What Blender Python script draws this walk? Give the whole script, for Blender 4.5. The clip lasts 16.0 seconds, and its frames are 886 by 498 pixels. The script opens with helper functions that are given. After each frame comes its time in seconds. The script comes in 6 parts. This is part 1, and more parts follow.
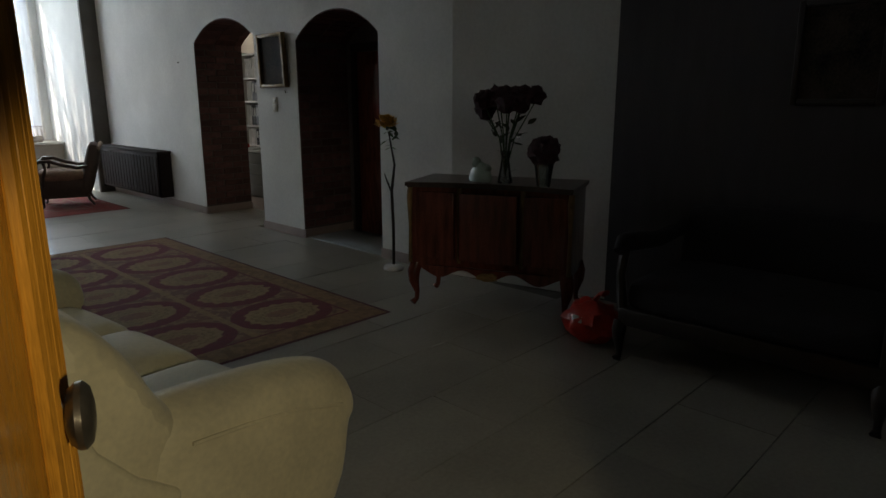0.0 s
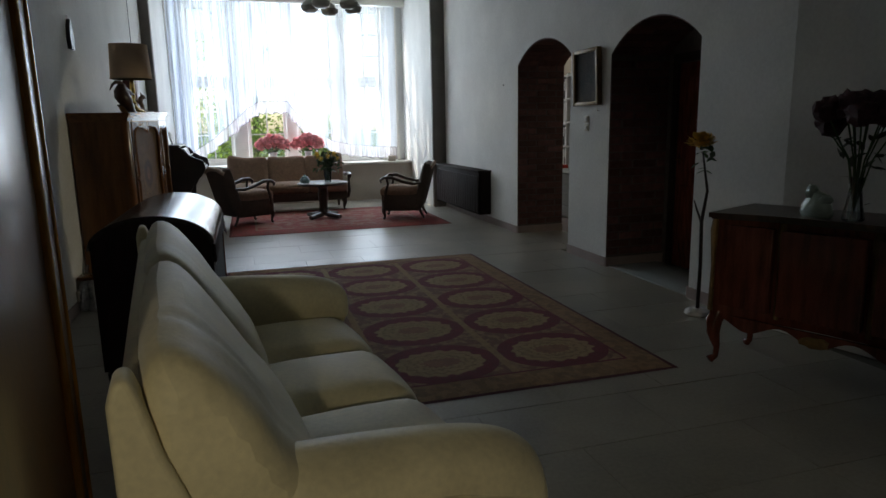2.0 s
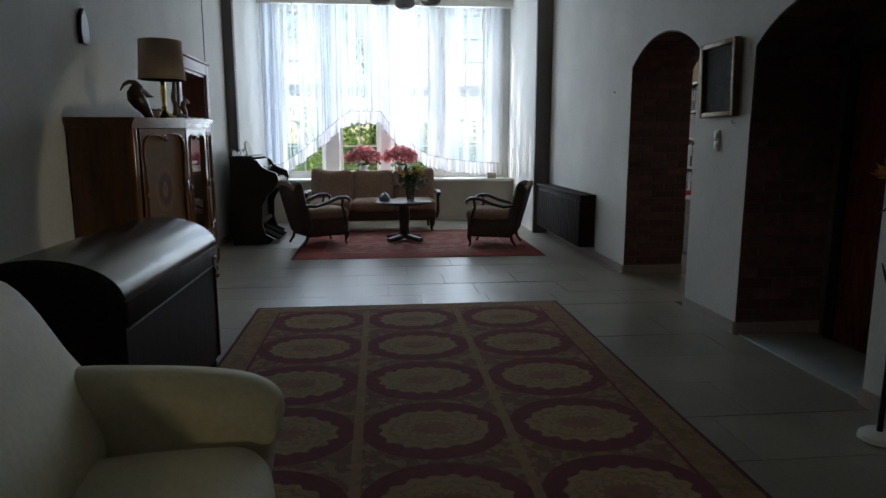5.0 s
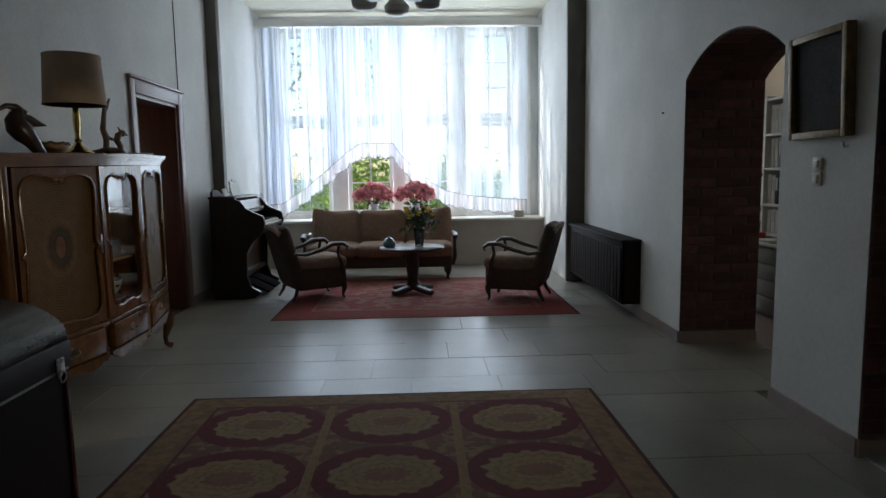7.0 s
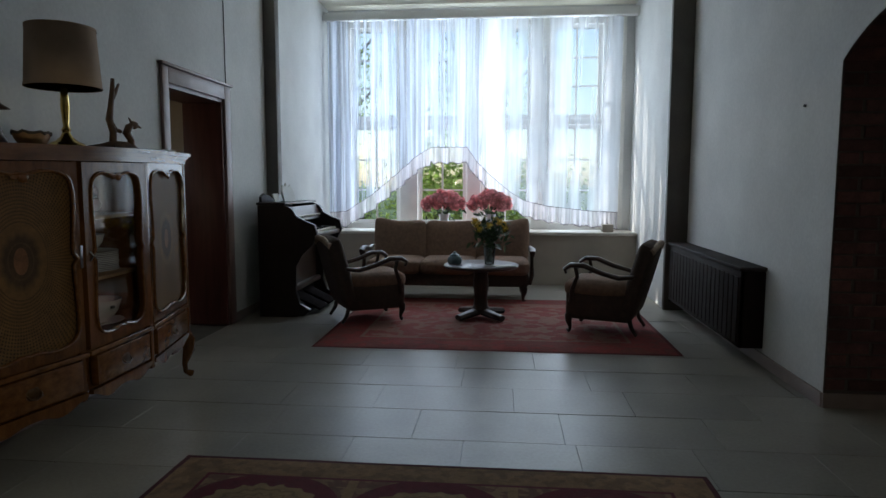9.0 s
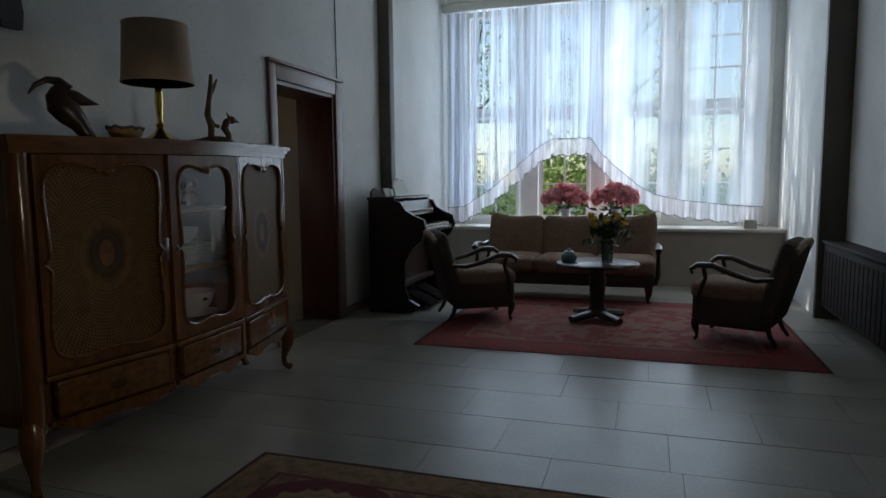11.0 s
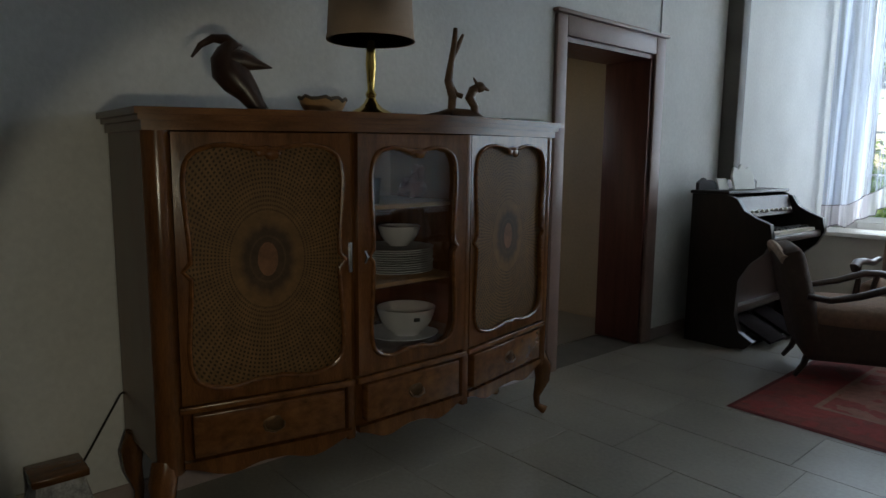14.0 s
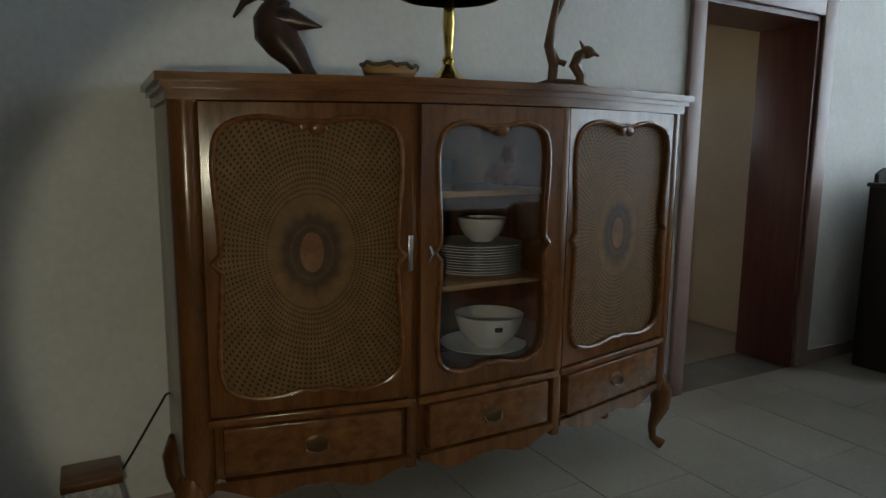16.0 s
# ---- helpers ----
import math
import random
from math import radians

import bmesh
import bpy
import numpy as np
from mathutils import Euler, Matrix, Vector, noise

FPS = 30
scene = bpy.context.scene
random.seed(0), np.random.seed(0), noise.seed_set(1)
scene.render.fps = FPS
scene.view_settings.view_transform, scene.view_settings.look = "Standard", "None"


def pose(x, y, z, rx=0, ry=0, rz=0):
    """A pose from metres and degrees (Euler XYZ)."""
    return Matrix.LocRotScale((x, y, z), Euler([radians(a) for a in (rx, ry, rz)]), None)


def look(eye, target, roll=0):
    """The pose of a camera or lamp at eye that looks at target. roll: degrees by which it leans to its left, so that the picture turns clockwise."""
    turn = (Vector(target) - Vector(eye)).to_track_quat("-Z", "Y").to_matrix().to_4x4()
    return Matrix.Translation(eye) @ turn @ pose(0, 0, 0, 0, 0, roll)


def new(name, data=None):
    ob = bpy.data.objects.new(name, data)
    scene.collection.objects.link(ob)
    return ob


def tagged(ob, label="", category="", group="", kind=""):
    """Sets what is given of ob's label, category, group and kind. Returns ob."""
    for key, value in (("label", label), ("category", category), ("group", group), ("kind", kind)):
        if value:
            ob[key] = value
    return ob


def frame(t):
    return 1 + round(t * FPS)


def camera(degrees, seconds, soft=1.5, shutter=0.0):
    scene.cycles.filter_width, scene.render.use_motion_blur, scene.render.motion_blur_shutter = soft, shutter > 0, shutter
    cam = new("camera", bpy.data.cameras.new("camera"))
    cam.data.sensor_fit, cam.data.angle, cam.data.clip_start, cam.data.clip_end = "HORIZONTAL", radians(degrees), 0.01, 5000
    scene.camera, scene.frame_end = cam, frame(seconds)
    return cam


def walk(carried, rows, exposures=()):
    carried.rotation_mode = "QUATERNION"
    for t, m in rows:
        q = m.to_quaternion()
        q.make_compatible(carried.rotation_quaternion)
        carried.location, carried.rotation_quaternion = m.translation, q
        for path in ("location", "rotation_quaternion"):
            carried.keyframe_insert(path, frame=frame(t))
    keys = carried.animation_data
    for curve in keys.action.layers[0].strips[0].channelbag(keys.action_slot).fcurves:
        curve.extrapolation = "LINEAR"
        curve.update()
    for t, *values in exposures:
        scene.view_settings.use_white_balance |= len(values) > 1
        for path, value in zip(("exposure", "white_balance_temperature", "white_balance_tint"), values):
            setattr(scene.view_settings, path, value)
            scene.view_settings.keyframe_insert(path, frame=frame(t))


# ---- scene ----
cam = camera(68.9, 16.0)
PATH = [
    (0, (0.659, 0.606, 1.354), (2.066, 1.954, 0.901), -0.1),
    (0.5, (0.774, 0.654, 1.31), (2.071, 2.117, 0.888), -0.5),
    (1, (0.945, 0.771, 1.267), (2.045, 2.396, 0.879), -0.7),
    (1.5, (1.051, 0.844, 1.27), (1.902, 2.612, 0.885), -0.9),
    (2, (1.166, 0.82, 1.31), (1.729, 2.702, 0.934), -1.1),
    (2.5, (1.22, 0.806, 1.317), (1.535, 2.745, 0.937), -1.2),
    (3, (1.269, 0.847, 1.285), (1.522, 2.794, 0.901), -1.2),
    (3.5, (1.437, 1.084, 1.242), (1.695, 3.03, 0.86), -0.9),
    (4, (1.627, 1.374, 1.283), (1.866, 3.322, 0.899), -0.8),
    (6.3, (2.241, 2.757, 1.309), (2.363, 4.737, 1.053), -0.2),
    (6.5, (2.292, 2.891, 1.305), (2.391, 4.872, 1.047), -0.9),
    (7, (2.291, 3.216, 1.319), (2.361, 5.201, 1.089), -0.9),
    (7.5, (2.283, 3.477, 1.319), (2.267, 5.465, 1.099), -0.8),
    (8, (2.365, 3.775, 1.305), (2.271, 5.762, 1.103), -0.8),
    (8.2, (2.371, 3.873, 1.306), (2.259, 5.86, 1.106), -0.6),
    (10.3, (2.566, 4.356, 1.269), (2.137, 6.298, 1.058), -0.5),
    (10.5, (2.591, 4.356, 1.275), (2.104, 6.284, 1.062), -0.8),
    (11, (2.613, 4.488, 1.258), (2.011, 6.384, 1.05), -0.6),
    (11.5, (2.647, 4.673, 1.264), (1.926, 6.527, 1.061), -0.5),
    (12, (2.702, 4.879, 1.285), (1.761, 6.631, 1.073), -0.4),
    (12.5, (2.749, 5.062, 1.271), (1.655, 6.719, 1.024), -0.2),
    (13, (2.663, 5.28, 1.271), (1.43, 6.831, 1.0), 0.2),
    (13.5, (2.547, 5.474, 1.273), (1.167, 6.896, 0.998), 0.3),
    (14, (2.397, 5.719, 1.298), (0.909, 7.027, 1.03), 0.6),
    (14.5, (2.289, 5.909, 1.276), (0.753, 7.158, 0.991), 0.3),
    (15, (2.124, 6.051, 1.275), (0.558, 7.259, 0.981), 0.3),
    (15.5, (2.134, 6.1, 1.258), (0.482, 7.188, 0.963), 0.3),
    (16, (2.175, 6.136, 1.245), (0.446, 7.098, 0.959), 0.6),
]
EXPOSURE = [(0, 1.0, 7100, 12), (1.0, 0.88, 6900, 12), (2.5, 0.9, 6800, 12), (4.0, 0.72, 6650, 11), (6.5, 0.72, 6600, 11), (8.0, 0.52, 6500, 11), (10.5, 0.05, 6350, 10), (12.5, -0.1, 6300, 10), (13.5, 0.3, 6450, 10), (14.5, 0.95, 6550, 9), (15.0, 1.1, 6550, 8), (16.0, 1.35, 6550, 7)]
walk(cam, [(t, look(eye, target, roll)) for t, eye, target, roll in PATH], EXPOSURE)
# ---- world, sun, exposure ----
world = bpy.data.worlds.new("world")
scene.world = world
world.use_nodes = True
wn = world.node_tree.nodes
sky = wn.new("ShaderNodeTexSky")
sky.sky_type = "NISHITA"
sky.sun_disc = False
SUN_DIR = Vector((0.80, -0.42, -0.44)).normalized()
sky.sun_elevation = math.asin(-SUN_DIR.z)
sky.sun_rotation = math.atan2(-SUN_DIR.x, -SUN_DIR.y)
world.node_tree.links.new(sky.outputs[0], wn["Background"].inputs[0])
wn["Background"].inputs[1].default_value = 0.15
sun = new("sun", bpy.data.lights.new("sun", "SUN"))
sun.data.energy, sun.data.angle, sun.data.color = 3.0, radians(0.5), (1.0, 0.95, 0.86)
sun.matrix_world = look((0, 0, 20), Vector((0, 0, 20)) + SUN_DIR)
sky_lamp = new("window_sky_light", bpy.data.lights.new("window_sky_light", "AREA"))
sky_lamp.data.shape, sky_lamp.data.size, sky_lamp.data.size_y = "RECTANGLE", 3.8, 2.65
sky_lamp.data.energy, sky_lamp.data.color = 92.0, (0.72, 0.86, 1.0)
sky_lamp.matrix_world = look((2.0, 13.01, 2.08), (2.0, 8.0, 2.08))

study_lamp = new("study_sky_light", bpy.data.lights.new("study_sky_light", "AREA"))
study_lamp.data.shape, study_lamp.data.size, study_lamp.data.size_y = "RECTANGLE", 0.55, 1.7
study_lamp.data.energy, study_lamp.data.color = 35.0, (0.85, 0.92, 1.0)
study_lamp.matrix_world = look((5.3, 13.15, 1.8), (5.3, 9.0, 1.3))

# the walker's hand torch, which lights the sofa by the entrance and later the cabinet; a scene at rest keeps one beam at each place
for at, aim, watts, cone in (((0.78, 0.12, 1.34), (1.50, 2.40, 0.20), 13.0, 60), ((2.20, 6.00, 1.15), (-0.10, 7.15, 0.70), 8.5, 60)):
    torch = new("torch_beam", bpy.data.lights.new("torch_beam", "SPOT"))
    torch.data.energy, torch.data.color = watts, (1.0, 0.93, 0.68)
    torch.data.spot_size, torch.data.spot_blend, torch.data.shadow_soft_size = radians(cone), 0.22, 0.04
    torch.matrix_world = look(at, aim)

# ---- materials ----
def material(name, base=(0.5, 0.5, 0.5), rough=0.6, metal=0.0, grain=8.0, vary=0.15, bump=0.1, fine=90.0, stretch=(1, 1, 1), random_piece=0.0, spec=0.5, island=False, wear=0.09, placed=False):
    """Principled material with variation at two scales: broad stains and fine grain."""
    if abs(rough - 0.274) < wear:
        rough, wear = (rough - 0.02 if rough < 0.274 else rough + 0.02), min(wear, abs(rough - 0.274) + 0.012)
    m = bpy.data.materials.new(name)
    m.use_nodes = True
    nt = m.node_tree
    n, ln = nt.nodes, nt.links
    bs = n["Principled BSDF"]
    co = n.new("ShaderNodeTexCoord")
    mp = n.new("ShaderNodeMapping")
    mp.inputs["Scale"].default_value = stretch
    if placed:
        geo = n.new("ShaderNodeNewGeometry")
        ln.new(geo.outputs["Position"], mp.inputs[0])
    else:
        ln.new(co.outputs["Object"], mp.inputs[0])
    a = n.new("ShaderNodeTexNoise")
    a.inputs["Scale"].default_value, a.inputs["Detail"].default_value = grain, 5
    b = n.new("ShaderNodeTexNoise")
    b.inputs["Scale"].default_value, b.inputs["Detail"].default_value = fine, 3
    ln.new(mp.outputs[0], a.inputs[0]), ln.new(mp.outputs[0], b.inputs[0])
    add = n.new("ShaderNodeMath")
    add.operation = "ADD"
    ln.new(a.outputs[0], add.inputs[0])
    half = n.new("ShaderNodeMath")
    half.operation = "MULTIPLY"
    half.inputs[1].default_value = 0.5
    ln.new(b.outputs[0], half.inputs[0]), ln.new(half.outputs[0], add.inputs[1])
    ramp = n.new("ShaderNodeMapRange")
    ramp.inputs[1].default_value, ramp.inputs[2].default_value = 0.45, 1.05
    ramp.inputs[3].default_value, ramp.inputs[4].default_value = 1 - vary * 1.6, 1 + vary
    ln.new(add.outputs[0], ramp.inputs[0])
    last = ramp.outputs[0]
    if random_piece:
        if island:
            oi = n.new("ShaderNodeNewGeometry")
            src = oi.outputs["Random Per Island"]
        else:
            oi = n.new("ShaderNodeObjectInfo")
            src = oi.outputs["Random"]
        r2 = n.new("ShaderNodeMapRange")
        r2.inputs[3].default_value, r2.inputs[4].default_value = 1 - random_piece, 1 + random_piece
        ln.new(src, r2.inputs[0])
        mu = n.new("ShaderNodeMath")
        mu.operation = "MULTIPLY"
        ln.new(last, mu.inputs[0]), ln.new(r2.outputs[0], mu.inputs[1])
        last = mu.outputs[0]
    hs = n.new("ShaderNodeHueSaturation")
    hs.inputs["Color"].default_value = (*base, 1)
    ln.new(last, hs.inputs["Value"])
    ln.new(hs.outputs[0], bs.inputs["Base Color"])
    rr = n.new("ShaderNodeMapRange")
    rr.inputs[1].default_value, rr.inputs[2].default_value = 0.2, 0.8
    rr.inputs[3].default_value, rr.inputs[4].default_value = max(rough - wear, 0.03), min(rough + wear, 1)
    ln.new(a.outputs[0], rr.inputs[0]), ln.new(rr.outputs[0], bs.inputs["Roughness"])
    bs.inputs["Metallic"].default_value = metal
    bs.inputs["Specular IOR Level"].default_value = spec
    if bump:
        bp = n.new("ShaderNodeBump")
        bp.inputs["Strength"].default_value, bp.inputs["Distance"].default_value = bump, 0.01
        ln.new(add.outputs[0], bp.inputs["Height"]), ln.new(bp.outputs[0], bs.inputs["Normal"])
    return m


def maths(nt, op, a, b=None):
    nd = nt.nodes.new("ShaderNodeMath")
    nd.operation = op
    for i, v in enumerate((a, b)):
        if v is None:
            continue
        if isinstance(v, (int, float)):
            nd.inputs[i].default_value = v
        else:
            nt.links.new(v, nd.inputs[i])
    return nd.outputs[0]


def mixed(nt, fac, a, b):
    nd = nt.nodes.new("ShaderNodeMix")
    nd.data_type = "RGBA"
    for sock, v in ((nd.inputs[0], fac), (nd.inputs[6], a), (nd.inputs[7], b)):
        if isinstance(v, tuple):
            sock.default_value = (*v, 1)
        elif isinstance(v, (int, float)):
            sock.default_value = v
        else:
            nt.links.new(v, sock)
    return nd.outputs[2]


WALL = material("wall_plaster", (0.72, 0.72, 0.70), 0.85, grain=1.6, vary=0.10, bump=0.25, fine=45)
WALL_STUDY = material("study_plaster", (0.48, 0.41, 0.32), 0.85, grain=2, vary=0.1, bump=0.15, fine=45)
CEIL = material("ceiling_plaster", (0.78, 0.74, 0.62), 0.9, grain=2, vary=0.06, bump=0.1)
PILLAR = material("pilaster_paint", (0.13, 0.115, 0.10), 0.6, grain=3, vary=0.2, bump=0.15)
SLAB = material("polished_stone", (0.31, 0.288, 0.245), 0.34, grain=1.8, vary=0.18, bump=0.006, fine=55, random_piece=0.07, spec=0.5, wear=0.03, placed=True)
GROUT = material("floor_grout", (0.17, 0.16, 0.14), 0.9)
OLD_WHITE = material("aged_white_paint", (0.46, 0.46, 0.43), 0.5, grain=6, vary=0.2, bump=0.08)
BRICK = material("clinker_brick", (0.15, 0.07, 0.066), 0.55, grain=14, vary=0.3, bump=0.5, random_piece=0.4, placed=True)
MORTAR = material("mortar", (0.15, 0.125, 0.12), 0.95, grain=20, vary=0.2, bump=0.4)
WHITE_PAINT = material("white_paint", (0.80, 0.79, 0.75), 0.4, grain=5, vary=0.05, bump=0.05)
SILL_STONE = material("sill_stone", (0.62, 0.58, 0.52), 0.5, grain=8, vary=0.15)
DADO = material("dado_paint", (0.42, 0.37, 0.31), 0.6, grain=3, vary=0.1, bump=0.1)
TRIM_RED = material("red_brown_trim", (0.13, 0.045, 0.035), 0.35, grain=4, vary=0.25, stretch=(6, 6, 0.6))
CASING = material("mauve_brown_paint", (0.27, 0.18, 0.155), 0.4, grain=5, vary=0.15)
TRIM_GREY = material("mauve_grey_paint", (0.36, 0.29, 0.27), 0.45, grain=5, vary=0.12)
DARK_WOOD = material("dark_wood", (0.045, 0.022, 0.015), 0.3, grain=7, vary=0.4, stretch=(5, 5, 0.7), bump=0.08)
BLACK_WOOD = material("blackened_wood", (0.018, 0.012, 0.010), 0.35, grain=7, vary=0.35, stretch=(4, 4, 0.8), bump=0.08)
WALNUT = material("walnut_veneer", (0.14, 0.055, 0.016), 0.22, grain=5, vary=0.36, stretch=(3.5, 3.5, 0.5), bump=0.05)
WALNUT_H = material("walnut_veneer_across", (0.15, 0.060, 0.017), 0.22, grain=5, vary=0.36, stretch=(4, 0.8, 6), bump=0.05)
HONEY_WOOD = material("honey_varnished_wood", (0.55, 0.24, 0.03), 0.18, grain=5, vary=0.35, stretch=(7, 7, 0.5), bump=0.06)
MAHOGANY = material("mahogany", (0.14, 0.036, 0.022), 0.25, grain=6, vary=0.4, stretch=(5, 5, 0.8), bump=0.05)
LIGHT_WOOD = material("shelf_wood", (0.42, 0.24, 0.10), 0.45, grain=6, vary=0.25, stretch=(4, 0.7, 4))
STUDY_FLOOR = material("worn_brown_boards", (0.13, 0.075, 0.042), 0.5, grain=5, vary=0.3, stretch=(4, 0.7, 4))
# one cloth in three tones: seat frames and chair backs darker, crest rails paler
UPHOLSTERY = material("brown_upholstery", (0.25, 0.155, 0.105), 0.9, grain=30, vary=0.2, bump=0.5, fine=300)
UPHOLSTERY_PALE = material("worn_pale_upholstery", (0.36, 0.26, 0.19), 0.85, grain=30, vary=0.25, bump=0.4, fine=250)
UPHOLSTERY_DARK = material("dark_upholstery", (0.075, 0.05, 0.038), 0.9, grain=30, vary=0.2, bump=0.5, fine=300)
CREAM = material("cream_leather", (0.74, 0.66, 0.43), 0.6, grain=4, vary=0.14, bump=0.14, fine=60)
CREAM.node_tree.nodes["Principled BSDF"].inputs["Sheen Weight"].default_value = 0.3
BRASS = material("polished_brass", (0.75, 0.52, 0.16), 0.18, 1.0, grain=10, vary=0.15, bump=0.02)
STEEL = material("steel", (0.6, 0.6, 0.62), 0.25, 1.0, vary=0.1, bump=0.02)
SHADE = material("lampshade_fabric", (0.42, 0.30, 0.21), 0.9, grain=10, vary=0.1, bump=0.3, fine=250)
PORCELAIN = material("white_porcelain", (0.78, 0.78, 0.80), 0.15, vary=0.03, bump=0.0)
PINK = material("pink_petals", (0.90, 0.46, 0.47), 0.7, grain=25, vary=0.25, random_piece=0.25, island=True)
def let_light_through(m, share):
    """Adds light passing through thin petals or leaves."""
    nt = m.node_tree
    tl, mx = nt.nodes.new("ShaderNodeBsdfTranslucent"), nt.nodes.new("ShaderNodeMixShader")
    hs = [x for x in nt.nodes if x.type == "HUE_SAT"][0]
    nt.links.new(hs.outputs[0], tl.inputs[0])
    mx.inputs[0].default_value = share
    nt.links.new(nt.nodes["Principled BSDF"].outputs[0], mx.inputs[1]), nt.links.new(tl.outputs[0], mx.inputs[2])
    nt.links.new(mx.outputs[0], nt.nodes["Material Output"].inputs[0])


let_light_through(PINK, 0.68)
YELLOW_BUD = material("yellow_petals", (0.70, 0.48, 0.06), 0.7, grain=25, vary=0.3)
ORANGE_PETAL = material("orange_yellow_petals", (0.75, 0.42, 0.06), 0.7, grain=25, vary=0.3, random_piece=0.2, island=True)
LEAF = material("bouquet_leaf", (0.04, 0.09, 0.025), 0.5, grain=25, vary=0.4, random_piece=0.3, island=True)
OUT_LEAF = material("garden_leaf", (0.36, 0.48, 0.12), 0.6, grain=3, vary=0.4, random_piece=0.5, island=True)
let_light_through(OUT_LEAF, 0.5)
BARK = material("bark", (0.10, 0.08, 0.06), 0.9, grain=10, vary=0.3, bump=0.6)
GRASS = material("lawn", (0.12, 0.20, 0.06), 0.9, grain=2, vary=0.4, bump=0.5)
RED_PLASTIC = material("red_glossy_plastic", (0.55, 0.035, 0.02), 0.3, grain=12, vary=0.25, bump=0.4)
DARK_ROSE = material("dark_rose_petals", (0.05, 0.012, 0.018), 0.8, grain=30, vary=0.4, bump=0.3)
BLUE_GLASS_JAR = material("blue_glazed_jar", (0.18, 0.27, 0.30), 0.15, grain=12, vary=0.2, bump=0.0)
PAPER = material("paper", (0.66, 0.66, 0.62), 0.8, vary=0.08)
OLD_PAINTING = material("dark_old_painting", (0.04, 0.028, 0.02), 0.75, grain=6, vary=0.7, bump=0.2, spec=0.15)
GILT = material("worn_gilt_frame", (0.20, 0.12, 0.045), 0.5, 0.3, grain=15, vary=0.4, bump=0.2)
IVORY = material("yellowed_plastic", (0.62, 0.58, 0.48), 0.4, vary=0.06)
BLACK = material("black_rubber", (0.01, 0.01, 0.01), 0.6, vary=0.1)
STAINED_OAK = material("radiator_cover_wood", (0.022, 0.013, 0.011), 0.7, grain=6, vary=0.3, stretch=(3, 0.6, 3), bump=0.15, spec=0.2)
DARK_WALL = material("dark_panelling", (0.035, 0.028, 0.03), 0.6, grain=4, vary=0.25, stretch=(3, 3, 0.6))


def glass_material(name, tint=(1, 1, 1), mirror=0.12):
    m = bpy.data.materials.new(name)
    m.use_nodes = True
    nt = m.node_tree
    nt.nodes.remove(nt.nodes["Principled BSDF"])
    tr, gl, mx = nt.nodes.new("ShaderNodeBsdfTransparent"), nt.nodes.new("ShaderNodeBsdfGlossy"), nt.nodes.new("ShaderNodeMixShader")
    tr.inputs[0].default_value = (*tint, 1)
    gl.inputs["Roughness"].default_value = 0.02
    lw = nt.nodes.new("ShaderNodeFresnel")
    lw.inputs[0].default_value = 1.5
    f = maths(nt, "ADD", lw.outputs[0], mirror - 0.04)
    nt.links.new(f, mx.inputs[0]), nt.links.new(tr.outputs[0], mx.inputs[1]), nt.links.new(gl.outputs[0], mx.inputs[2])
    nt.links.new(mx.outputs[0], nt.nodes["Material Output"].inputs[0])
    return m


GLASS = glass_material("window_glass", (0.93, 0.97, 0.98), 0.05)
CAB_GLASS = glass_material("cabinet_glass", (0.9, 0.9, 0.9), 0.12)
VASE_GLASS = glass_material("vase_glass", (0.72, 0.80, 0.80), 0.15)


